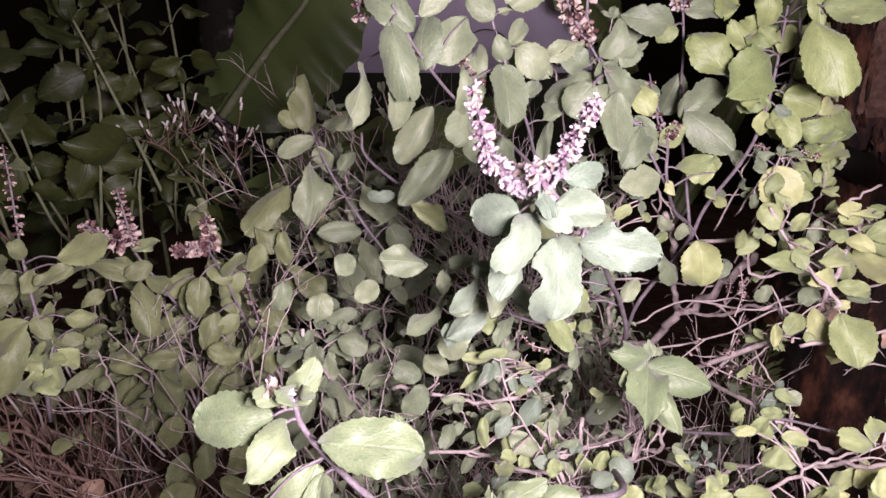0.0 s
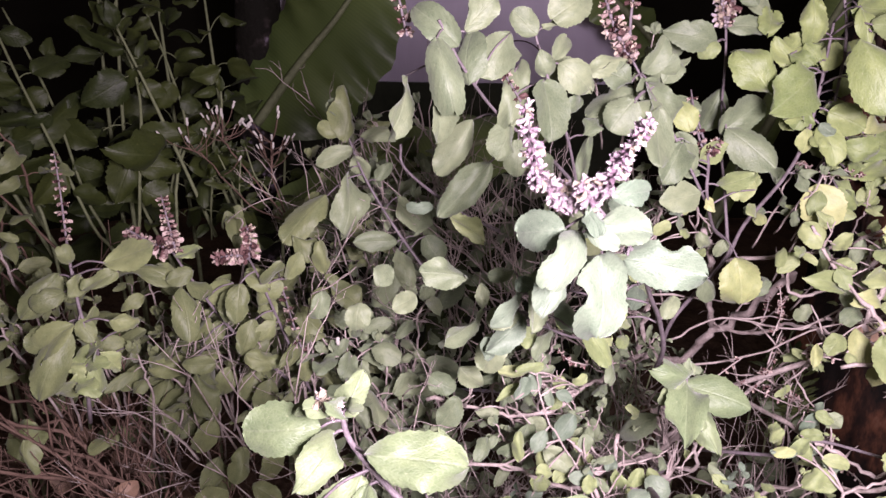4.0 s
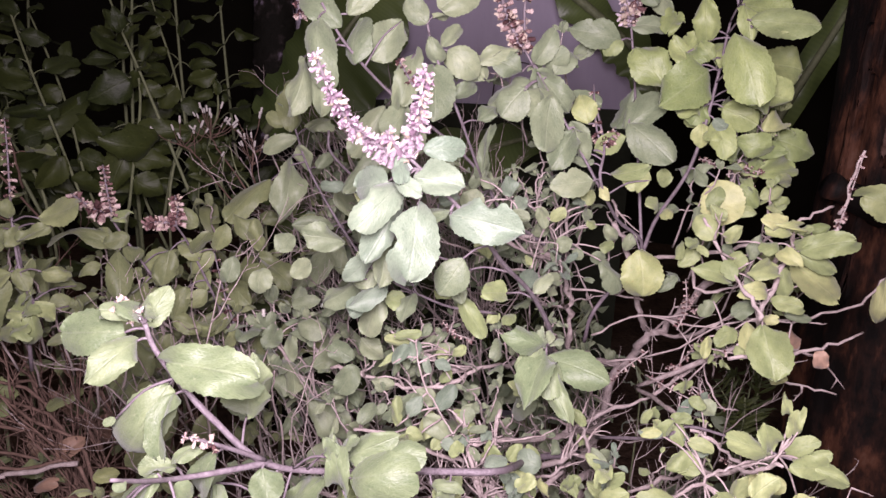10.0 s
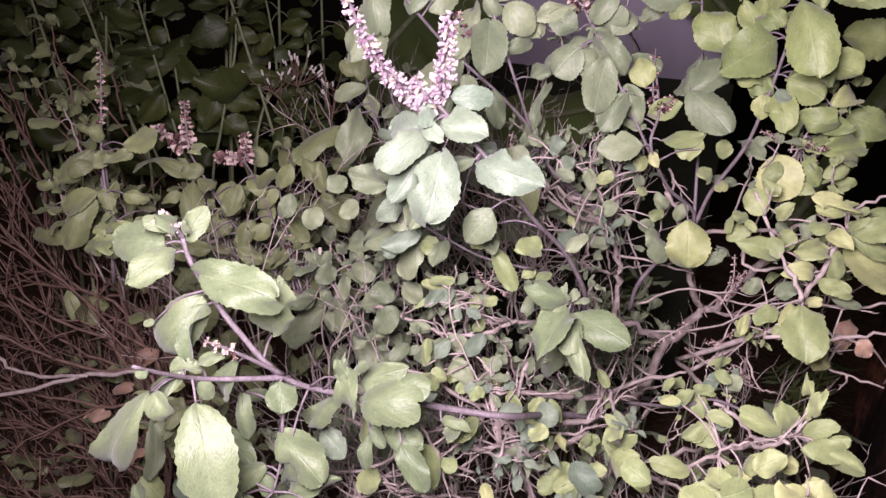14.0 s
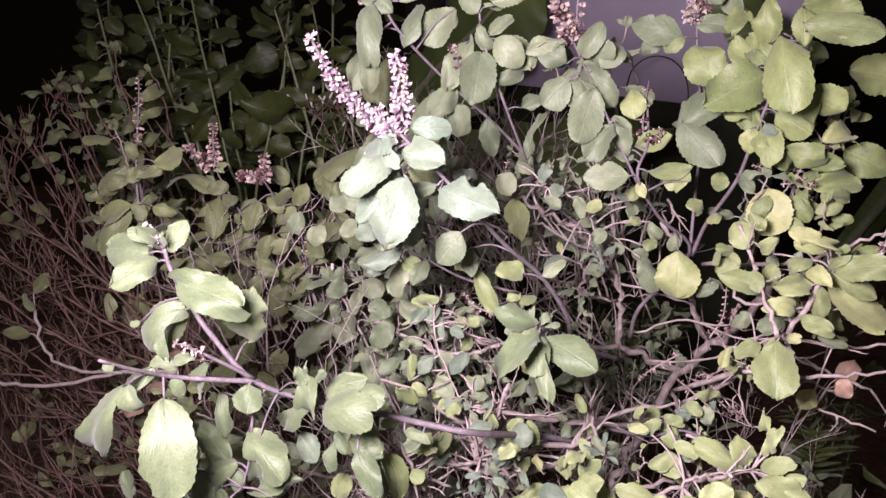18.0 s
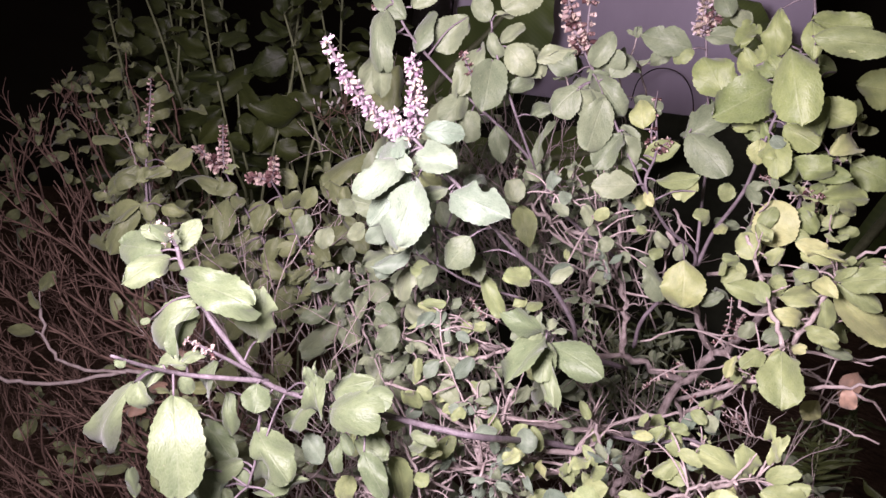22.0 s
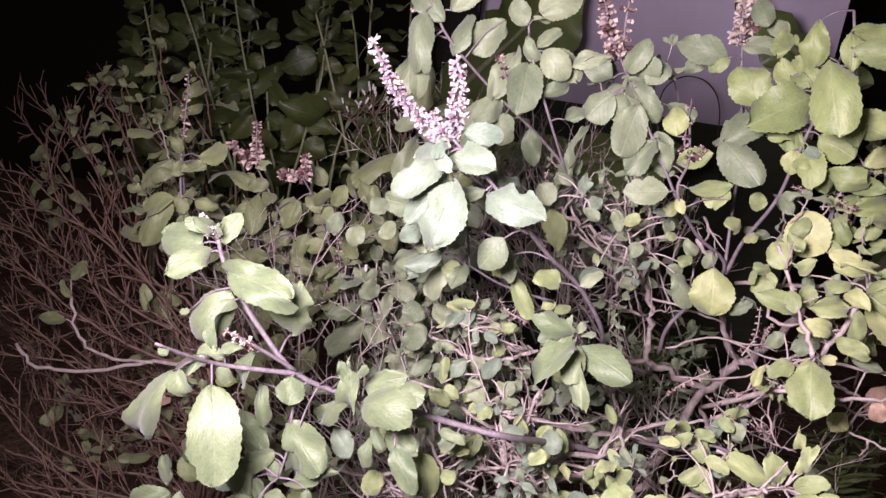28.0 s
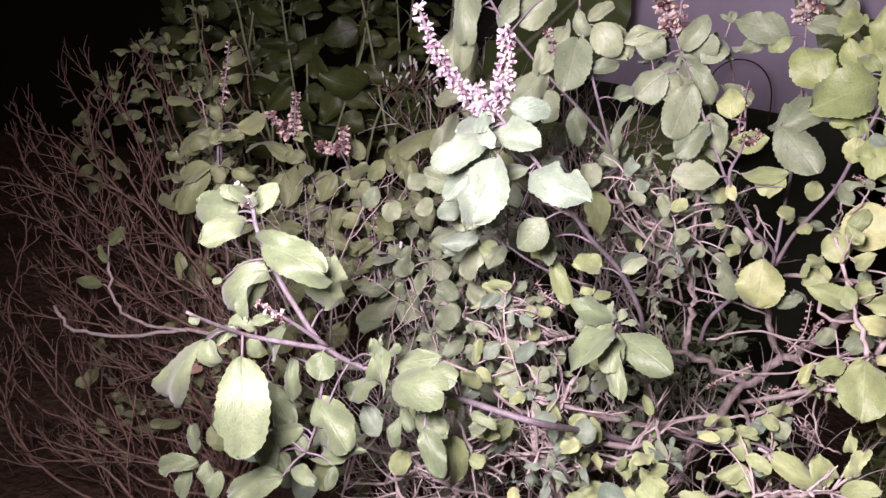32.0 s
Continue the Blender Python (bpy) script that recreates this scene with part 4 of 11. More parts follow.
leaf(s, 0.031, 0.322, 0.541, 0.032, 0.314, 0.519, 0.0095, 10, "n", 3, 0)
leaf(s, 0.041, 0.326, 0.544, 0.069, 0.322, 0.541, 0.0190, 0, "n", 2, 0)
leaf(s, 0.034, 0.318, 0.551, 0.046, 0.312, 0.541, 0.0090, -10, "n", 1, 0)
leaf(s, 0.060, 0.303, 0.554, 0.081, 0.298, 0.528, 0.0165, 3, "n", 2, 0)
leaf(s, 0.044, 0.326, 0.549, 0.067, 0.321, 0.543, 0.0150, 6, "n", 0, 0)
leaf(s, 0.084, 0.352, 0.545, 0.082, 0.330, 0.545, 0.0119, -3, "n", 0, 0)
leaf(s, 0.073, 0.346, 0.548, 0.094, 0.344, 0.548, 0.0088, -6, "n", 3, 0)
s = Stem(basil, [(-0.013, 0.296, 0.587), (-0.030, 0.268, 0.597), (-0.044, 0.249, 0.604), (-0.044, 0.222, 0.621), (-0.043, 0.198, 0.638)], 0.0019, 0.0009, "v")
leaf(s, -0.037, 0.236, 0.597, -0.015, 0.216, 0.544, 0.0325, 0, "n", 2, 0)
leaf(s, -0.060, 0.228, 0.603, -0.105, 0.250, 0.527, 0.0235, 0, "n", 3, 0)
leaf(s, -0.055, 0.226, 0.606, -0.048, 0.230, 0.590, 0.0125, 20, "n", 4, 0)
leaf(s, -0.045, 0.203, 0.634, -0.042, 0.205, 0.628, 0.0060, 0, "n", 1, 0)
leaf(s, -0.047, 0.238, 0.614, -0.066, 0.248, 0.582, 0.0130, -20, "n", 3, 0)
leaf(s, -0.044, 0.250, 0.602, -0.040, 0.254, 0.589, 0.0100, 10, "n", 2, 0)
leaf(s, -0.051, 0.262, 0.601, -0.070, 0.258, 0.602, 0.0120, 20, "n", 2, 0)
s = Stem(basil, [(-0.015, 0.293, 0.590), (-0.026, 0.270, 0.611), (-0.035, 0.250, 0.628)], 0.0016, 0.0008, "v")
spike(basil, [(-0.029, 0.263, 0.617), (-0.033, 0.254, 0.624), (-0.037, 0.246, 0.631)], 6, 0.0030, "o", seed=5, sparse=0.2)
leaf(s, -0.035, 0.262, 0.614, -0.050, 0.256, 0.608, 0.0080, 20, "n", 3, 0)
leaf(s, -0.032, 0.270, 0.607, -0.047, 0.276, 0.576, 0.0165, 10, "n", 2, 0)
s = Stem(basil, [(-0.012, 0.292, 0.584), (-0.014, 0.289, 0.560), (-0.013, 0.285, 0.535), (-0.016, 0.280, 0.512)], 0.0012, 0.0008, "v")
leaf(s, -0.067, 0.296, 0.536, -0.037, 0.290, 0.518, 0.0185, 0, "n", 2, 0)
leaf(s, -0.049, 0.300, 0.566, -0.044, 0.296, 0.533, 0.0125, 10, "n", 2, 0)
leaf(s, -0.080, 0.300, 0.522, -0.069, 0.292, 0.506, 0.0120, 20, "g", 2, 0)
leaf(s, -0.021, 0.262, 0.500, -0.061, 0.252, 0.472, 0.0205, 0, "n", 2, 0)
leaf(s, -0.023, 0.284, 0.527, -0.051, 0.278, 0.505, 0.0165, 0, "n", 2, 0)
leaf(s, -0.099, 0.262, 0.474, -0.129, 0.252, 0.461, 0.0160, 0, "n", 2, 0)
leaf(s, -0.106, 0.266, 0.477, -0.106, 0.262, 0.503, 0.0100, 0, "n", 2, 0)
leaf(s, -0.105, 0.262, 0.464, -0.109, 0.254, 0.442, 0.0135, 0, "n", 1, 0)
leaf(s, -0.091, 0.264, 0.479, -0.089, 0.258, 0.462, 0.0115, 0, "n", 2, 0)
leaf(s, -0.022, 0.274, 0.501, 0.002, 0.268, 0.501, 0.0120, 0, "n", 2, 0)
leaf(s, -0.018, 0.292, 0.499, 0.026, 0.290, 0.527, 0.0140, 0, "n", 2, 0)
leaf(s, -0.055, 0.276, 0.514, -0.033, 0.268, 0.497, 0.0190, 10, "g", 2, 0)
leaf(s, -0.026, 0.286, 0.520, -0.020, 0.282, 0.505, 0.0110, 0, "n", 2, 0)
leaf(s, -0.036, 0.280, 0.504, -0.029, 0.276, 0.491, 0.0090, 0, "n", 2, 0)
leaf(s, 0.005, 0.286, 0.507, 0.003, 0.280, 0.490, 0.0090, 0, "n", 2, 0)
leaf(s, -0.076, 0.262, 0.478, -0.079, 0.254, 0.458, 0.0130, 0, "n", 2, 0)
s = Stem(basil, [(0.185, 0.633, 0.533), (0.191, 0.618, 0.574), (0.227, 0.607, 0.641), (0.198, 0.575, 0.676), (0.178, 0.544, 0.715), (0.180, 0.559, 0.741), (0.169, 0.583, 0.781)], 0.0021, 0.0009, "v")
leaf(s, 0.172, 0.539, 0.715, 0.137, 0.527, 0.710, 0.0252, 8, "g", 1, 2)
leaf(s, 0.218, 0.548, 0.716, 0.197, 0.557, 0.716, 0.0228, 10, "l", 0)
leaf(s, 0.186, 0.542, 0.720, 0.218, 0.555, 0.727, 0.0180, -28, "l", 0)
leaf(s, 0.165, 0.551, 0.735, 0.151, 0.549, 0.761, 0.0205, -27, "g", 0)
leaf(s, 0.166, 0.565, 0.758, 0.158, 0.578, 0.781, 0.0219, 8, "y", 2, 2)
leaf(s, 0.171, 0.552, 0.738, 0.197, 0.566, 0.749, 0.0182, 6, "l", 0, 2)
leaf(s, 0.179, 0.545, 0.710, 0.187, 0.545, 0.698, 0.0091, -24, "y", 0)
leaf(s, 0.172, 0.547, 0.728, 0.153, 0.558, 0.732, 0.0127, 34, "g", 0)
spike(basil, [(0.180, 0.559, 0.741), (0.173, 0.564, 0.754), (0.169, 0.587, 0.789)], 6, 0.0046, "o", seed=6, sparse=0.3)
spike(basil, [(0.180, 0.559, 0.741), (0.189, 0.564, 0.754)], 4, 0.0045, "o", seed=7)
leaf(s, 0.219, 0.566, 0.652, 0.226, 0.562, 0.611, 0.0371, 3, "y", 2)
leaf(s, 0.216, 0.589, 0.660, 0.210, 0.593, 0.643, 0.0121, -25, "g", 2)
s = Stem(basil, [(0.227, 0.607, 0.641), (0.222, 0.619, 0.686), (0.215, 0.637, 0.749), (0.203, 0.614, 0.810), (0.196, 0.607, 0.846)], 0.0016, 0.0009, "v")
leaf(s, 0.193, 0.631, 0.748, 0.211, 0.634, 0.785, 0.0272, -28, "g", 0, 2)
leaf(s, 0.199, 0.593, 0.753, 0.235, 0.602, 0.779, 0.0258, -8, "g", 3)
leaf(s, 0.201, 0.585, 0.758, 0.238, 0.565, 0.730, 0.0317)
leaf(s, 0.189, 0.600, 0.826, 0.145, 0.601, 0.834, 0.0258, -13, "g", 2, 2)
leaf(s, 0.190, 0.600, 0.826, 0.177, 0.599, 0.813, 0.0158, 3, "l", 3)
leaf(s, 0.197, 0.604, 0.837, 0.233, 0.607, 0.835, 0.0185, -7, "g", 2)
spike(basil, [(0.196, 0.604, 0.837), (0.192, 0.613, 0.863), (0.188, 0.623, 0.889)], 8, 0.0065, "c", seed=8)
spike(basil, [(0.196, 0.604, 0.837), (0.202, 0.613, 0.863), (0.204, 0.624, 0.894)], 8, 0.0065, "o", seed=9)
s = Stem(basil, [(0.229, 0.611, 0.637), (0.236, 0.603, 0.671), (0.253, 0.584, 0.715), (0.259, 0.568, 0.753), (0.266, 0.574, 0.795), (0.273, 0.586, 0.842)], 0.0019, 0.0011, "v")
leaf(s, 0.228, 0.570, 0.788, 0.200, 0.586, 0.820, 0.0325, 2, "h", 2)
leaf(s, 0.258, 0.571, 0.804, 0.219, 0.546, 0.777, 0.0397, -7, "h")
leaf(s, 0.263, 0.522, 0.832, 0.279, 0.494, 0.783, 0.0342, 11, "h", 2)
leaf(s, 0.272, 0.532, 0.803, 0.296, 0.531, 0.775, 0.0261, -35, "h")
leaf(s, 0.276, 0.536, 0.842, 0.328, 0.542, 0.840, 0.0222, 0, "l")
leaf(s, 0.273, 0.550, 0.854, 0.279, 0.541, 0.826, 0.0167, -6, "h", 1, 2)
leaf(s, 0.272, 0.566, 0.776, 0.298, 0.557, 0.764, 0.0260, 9, "h")
leaf(s, 0.267, 0.565, 0.765, 0.275, 0.545, 0.737, 0.0215, -3, "h", 2)
leaf(s, 0.283, 0.562, 0.750, 0.312, 0.556, 0.748, 0.0199, 30, "h", 3)
leaf(s, 0.257, 0.567, 0.776, 0.250, 0.571, 0.760, 0.0227, -8, "h", 0, 2)
leaf(s, 0.257, 0.565, 0.763, 0.258, 0.567, 0.742, 0.0183, -22, "y", 2, 2)
leaf(s, 0.248, 0.572, 0.808, 0.230, 0.590, 0.829, 0.0225, 10, "h", 0, 2)
leaf(s, 0.261, 0.573, 0.813, 0.250, 0.578, 0.827, 0.0134, 8, "h", 2, 2)
leaf(s, 0.268, 0.572, 0.806, 0.279, 0.589, 0.827, 0.0180, -24, "h", 1, 2)
leaf(s, 0.249, 0.579, 0.834, 0.242, 0.593, 0.818, 0.0181, -19, "h", 2)
leaf(s, 0.279, 0.575, 0.715, 0.286, 0.567, 0.678, 0.0361, 1, "y", 2)
leaf(s, 0.268, 0.586, 0.751, 0.302, 0.615, 0.735, 0.0190, 16, "h", 0)
s = Stem(basil, [(0.239, 0.640, 0.622), (0.288, 0.604, 0.643), (0.324, 0.583, 0.662), (0.353, 0.580, 0.683), (0.377, 0.584, 0.696)], 0.0023, 0.0011, "b")
leaf(s, 0.280, 0.568, 0.710, 0.271, 0.563, 0.691, 0.0139, -1.3, "l", 2)
leaf(s, 0.283, 0.574, 0.705, 0.301, 0.578, 0.693, 0.0158, -26.6, "l", 2, 2)
leaf(s, 0.280, 0.539, 0.689, 0.268, 0.547, 0.699, 0.0126, 21.7, "l", 0)
leaf(s, 0.322, 0.556, 0.724, 0.338, 0.578, 0.714, 0.0106, 13.4, "h")
leaf(s, 0.302, 0.567, 0.724, 0.313, 0.588, 0.736, 0.0100, -4.4, "h", 1, 2)
s = Stem(basil, [(0.191, 0.625, 0.544), (0.236, 0.621, 0.570), (0.287, 0.581, 0.580), (0.324, 0.557, 0.620), (0.350, 0.533, 0.642)], 0.0013, 0.0007, "b")
s.twigs(3, 0.04, 0.0012, 1, 21)
s = Stem(basil, [(0.207, 0.614, 0.522), (0.259, 0.590, 0.547), (0.299, 0.559, 0.593), (0.348, 0.550, 0.601)], 0.0013, 0.0007, "b")
s.twigs(3, 0.04, 0.0012, 1, 22)
leaf(s, 0.342, 0.536, 0.568, 0.334, 0.532, 0.551, 0.0164, -19, "y", 2, 2)
leaf(s, 0.382, 0.635, 0.561, 0.373, 0.613, 0.536, 0.0205, -3, "d", 1, 2)
leaf(s, 0.278, 0.520, 0.661, 0.285, 0.510, 0.647, 0.0131, 6, "l", 1, 2)
leaf(s, 0.271, 0.533, 0.674, 0.259, 0.546, 0.690, 0.0198, 4, "l", 2)
leaf(s, 0.252, 0.554, 0.665, 0.248, 0.558, 0.648, 0.0123, 36, "l")
s = Stem(basil, [(0.236, 0.604, 0.502), (0.308, 0.530, 0.586), (0.313, 0.525, 0.615), (0.324, 0.530, 0.651), (0.330, 0.525, 0.672), (0.343, 0.522, 0.680), (0.358, 0.522, 0.693), (0.358, 0.515, 0.710), (0.358, 0.502, 0.754)], 0.0030, 0.0009, "b")
spike(basil, [(0.358, 0.522, 0.693), (0.358, 0.515, 0.710), (0.358, 0.502, 0.754)], 11, 0.0030, "o", seed=320, sparse=0.5, stem="b")
leaf(s, 0.317, 0.510, 0.694, 0.295, 0.500, 0.700, 0.0143, 0, "y", 2, 0)
leaf(s, 0.321, 0.510, 0.688, 0.300, 0.505, 0.691, 0.0092, 0, "y", 3, 0)
leaf(s, 0.324, 0.515, 0.690, 0.306, 0.500, 0.697, 0.0082, 0, "y", 4, 0)
leaf(s, 0.329, 0.520, 0.686, 0.335, 0.510, 0.694, 0.0069, 0, "l", 2, 0)
leaf(s, 0.328, 0.520, 0.677, 0.338, 0.510, 0.687, 0.0078, 0, "l", 3, 0)
leaf(s, 0.330, 0.515, 0.673, 0.363, 0.500, 0.688, 0.0214, 0, "l", 2, 0)
leaf(s, 0.330, 0.520, 0.673, 0.362, 0.520, 0.656, 0.0159, 0, "l", 2, 0)
leaf(s, 0.332, 0.530, 0.660, 0.379, 0.545, 0.625, 0.0255, 0, "y", 2, 0)
leaf(s, 0.315, 0.515, 0.671, 0.329, 0.500, 0.665, 0.0127, 0, "y", 3, 0)
leaf(s, 0.316, 0.520, 0.677, 0.301, 0.510, 0.672, 0.0135, 0, "l", 2, 0)
leaf(s, 0.320, 0.525, 0.656, 0.294, 0.510, 0.655, 0.0167, 0, "l", 2, 0)
leaf(s, 0.325, 0.530, 0.655, 0.332, 0.530, 0.629, 0.0151, 0, "l", 2, 0)
leaf(s, 0.312, 0.520, 0.636, 0.290, 0.510, 0.637, 0.0159, 0, "y", 4, 0)
leaf(s, 0.318, 0.520, 0.629, 0.339, 0.510, 0.629, 0.0147, 0, "l", 2, 0)
leaf(s, 0.333, 0.530, 0.616, 0.355, 0.530, 0.612, 0.0094, 0, "g", 2, 0)
leaf(s, 0.310, 0.510, 0.616, 0.318, 0.500, 0.622, 0.0086, 0, "y", 3, 0)
leaf(s, 0.289, 0.530, 0.642, 0.255, 0.520, 0.653, 0.0188, 0, "l", 3, 0)
leaf(s, 0.287, 0.540, 0.647, 0.296, 0.530, 0.663, 0.0172, 0, "l", 2, 0)
leaf(s, 0.283, 0.540, 0.670, 0.291, 0.530, 0.686, 0.0118, 0, "l", 2, 0)
leaf(s, 0.262, 0.540, 0.667, 0.249, 0.530, 0.671, 0.0102, 0, "l", 2, 0)
leaf(s, 0.260, 0.540, 0.665, 0.268, 0.530, 0.660, 0.0069, 0, "l", 2, 0)
leaf(s, 0.312, 0.550, 0.676, 0.306, 0.550, 0.654, 0.0110, 0, "g", 2, 0)
leaf(s, 0.308, 0.530, 0.623, 0.290, 0.520, 0.614, 0.0151, 0, "g", 2, 0)
leaf(s, 0.303, 0.520, 0.610, 0.303, 0.500, 0.587, 0.0167, 0, "y", 2, 0)
leaf(s, 0.294, 0.520, 0.603, 0.279, 0.510, 0.591, 0.0163, 0, "l", 2, 0)
leaf(s, 0.294, 0.510, 0.593, 0.298, 0.500, 0.586, 0.0102, 0, "l", 2, 0)
leaf(s, 0.275, 0.520, 0.595, 0.270, 0.510, 0.579, 0.0086, 0, "y", 2, 0)
leaf(s, 0.285, 0.560, 0.612, 0.275, 0.560, 0.597, 0.0131, 0, "g", 2, 0)
leaf(s, 0.314, 0.550, 0.613, 0.310, 0.560, 0.628, 0.0123, 0, "g", 1, 0)
leaf(s, 0.297, 0.570, 0.651, 0.290, 0.570, 0.661, 0.0102, 0, "g", 1, 0)
leaf(s, 0.318, 0.560, 0.631, 0.307, 0.560, 0.635, 0.0123, 0, "g", 2, 0)
leaf(s, 0.347, 0.550, 0.682, 0.364, 0.550, 0.686, 0.0094, 0, "h", 1, 0)
leaf(s, 0.347, 0.600, 0.695, 0.331, 0.600, 0.693, 0.0106, 0, "h", 2, 0)
leaf(s, 0.308, 0.600, 0.694, 0.318, 0.600, 0.704, 0.0102, 0, "h", 2, 0)
leaf(s, 0.302, 0.482, 0.622, 0.308, 0.457, 0.589, 0.0310, 0, "l", 2, 0)
s = Stem(basil, [(0.286, 0.500, 0.585), (0.328, 0.490, 0.598), (0.360, 0.500, 0.603), (0.389, 0.516, 0.610)], 0.0019, 0.0010, "b")
leaf(s, 0.352, 0.498, 0.600, 0.356, 0.500, 0.583, 0.0120, 0, "d", 3, 0)
s = Stem(basil, [(0.300, 0.560, 0.600), (0.345, 0.575, 0.592), (0.386, 0.590, 0.596), (0.418, 0.592, 0.610), (0.436, 0.594, 0.634), (0.458, 0.600, 0.642)], 0.0016, 0.0009, "b")
leaf(s, 0.436, 0.594, 0.634, 0.440, 0.604, 0.586, 0.0155, 0, "y", 3, 0)
s = Stem(basil, [(0.436, 0.594, 0.634), (0.462, 0.600, 0.653), (0.470, 0.600, 0.691), (0.500, 0.600, 0.731)], 0.0014, 0.0008, "b")
leaf(s, 0.449, 0.600, 0.691, 0.405, 0.600, 0.703, 0.0320, 0, "l", 2, 0)
leaf(s, 0.446, 0.600, 0.694, 0.459, 0.600, 0.715, 0.0178, 0, "l", 2, 0)
leaf(s, 0.446, 0.600, 0.676, 0.464, 0.600, 0.694, 0.0196, 0, "l", 2, 0)
leaf(s, 0.459, 0.600, 0.657, 0.443, 0.600, 0.651, 0.0178, 0, "l", 2, 0)
leaf(s, 0.462, 0.600, 0.686, 0.478, 0.600, 0.654, 0.0231, 0, "l", 2, 0)
leaf(s, 0.462, 0.600, 0.704, 0.463, 0.600, 0.720, 0.0196, 0, "l", 2, 0)
leaf(s, 0.480, 0.600, 0.644, 0.472, 0.600, 0.625, 0.0196, 0, "l", 2, 0)
s = Stem(basil, [(0.230, 0.470, 0.470), (0.244, 0.430, 0.502), (0.261, 0.420, 0.528), (0.277, 0.410, 0.546), (0.298, 0.400, 0.562)], 0.0021, 0.0008, "b")
leaf(s, 0.244, 0.425, 0.500, 0.214, 0.420, 0.505, 0.0154, 0, "l", 2, 0)
leaf(s, 0.255, 0.420, 0.483, 0.232, 0.410, 0.448, 0.0229, 0, "l", 2, 0)
leaf(s, 0.205, 0.440, 0.485, 0.216, 0.435, 0.466, 0.0124, 0, "l", 2, 0)
leaf(s, 0.182, 0.430, 0.456, 0.207, 0.420, 0.428, 0.0204, 0, "y", 2, 0)
leaf(s, 0.169, 0.430, 0.476, 0.186, 0.425, 0.485, 0.0137, 0, "l", 2, 0)
leaf(s, 0.167, 0.430, 0.471, 0.149, 0.420, 0.459, 0.0139, 0, "l", 2, 0)
leaf(s, 0.161, 0.430, 0.469, 0.160, 0.420, 0.442, 0.0112, 0, "l", 2, 0)
leaf(s, 0.157, 0.440, 0.473, 0.140, 0.430, 0.457, 0.0124, 0, "l", 2, 0)
leaf(s, 0.275, 0.400, 0.507, 0.250, 0.390, 0.504, 0.0179, 0, "l", 2, 0)
leaf(s, 0.275, 0.400, 0.511, 0.299, 0.385, 0.504, 0.0209, 0, "y", 2, 0)
leaf(s, 0.276, 0.400, 0.516, 0.260, 0.390, 0.535, 0.0144, 0, "l", 2, 0)
leaf(s, 0.284, 0.400, 0.501, 0.288, 0.390, 0.491, 0.0154, 0, "l", 2, 0)
leaf(s, 0.276, 0.410, 0.520, 0.286, 0.400, 0.545, 0.0129, 0, "l", 2, 0)
leaf(s, 0.261, 0.410, 0.505, 0.269, 0.400, 0.527, 0.0109, 0, "l", 2, 0)
leaf(s, 0.264, 0.400, 0.507, 0.277, 0.390, 0.529, 0.0164, 0, "y", 2, 0)
leaf(s, 0.289, 0.400, 0.540, 0.302, 0.390, 0.546, 0.0129, 0, "y", 2, 0)
leaf(s, 0.289, 0.400, 0.528, 0.285, 0.395, 0.555, 0.0109, 0, "y", 2, 0)
leaf(s, 0.296, 0.400, 0.528, 0.317, 0.395, 0.504, 0.0154, 0, "l", 2, 0)
leaf(s, 0.314, 0.400, 0.534, 0.334, 0.385, 0.505, 0.0199, 0, "y", 2, 0)
leaf(s, 0.276, 0.400, 0.482, 0.288, 0.390, 0.473, 0.0124, 0, "l", 2, 0)
leaf(s, 0.297, 0.400, 0.475, 0.302, 0.390, 0.465, 0.0075, 0, "l", 2, 0)
leaf(s, 0.293, 0.400, 0.562, 0.260, 0.390, 0.578, 0.0159, 0, "l", 2, 0)
leaf(s, 0.295, 0.405, 0.563, 0.286, 0.400, 0.585, 0.0154, 0, "l", 2, 0)
leaf(s, 0.307, 0.400, 0.561, 0.338, 0.385, 0.555, 0.0144, 0, "l", 2, 0)
leaf(s, 0.304, 0.405, 0.562, 0.322, 0.400, 0.576, 0.0124, 0, "l", 2, 0)
leaf(s, 0.306, 0.405, 0.575, 0.306, 0.400, 0.596, 0.0104, 0, "l", 2, 0)
leaf(s, 0.306, 0.410, 0.585, 0.297, 0.405, 0.605, 0.0065, 0, "l", 2, 0)
leaf(s, 0.315, 0.400, 0.559, 0.329, 0.395, 0.570, 0.0099, 0, "l", 2, 0)
leaf(s, 0.214, 0.440, 0.546, 0.229, 0.435, 0.551, 0.0085, 0, "y", 2, 0)
leaf(s, 0.216, 0.450, 0.549, 0.222, 0.445, 0.563, 0.0085, 0, "l", 2, 0)
leaf(s, 0.230, 0.440, 0.546, 0.237, 0.435, 0.561, 0.0099, 0, "l", 2, 0)
leaf(s, 0.251, 0.430, 0.540, 0.234, 0.425, 0.528, 0.0129, 0, "l", 2, 0)
leaf(s, 0.248, 0.435, 0.546, 0.266, 0.430, 0.543, 0.0109, 0, "l", 2, 0)
leaf(s, 0.238, 0.450, 0.555, 0.251, 0.445, 0.559, 0.0099, 0, "l", 2, 0)
leaf(s, 0.251, 0.460, 0.568, 0.263, 0.455, 0.563, 0.0099, 0, "l", 2, 0)
leaf(s, 0.167, 0.470, 0.545, 0.177, 0.465, 0.533, 0.0085, 0, "l", 2, 0)
leaf(s, 0.126, 0.480, 0.547, 0.115, 0.475, 0.560, 0.0099, 0, "l", 2, 0)
leaf(s, 0.133, 0.460, 0.515, 0.144, 0.455, 0.497, 0.0109, 0, "l", 2, 0)
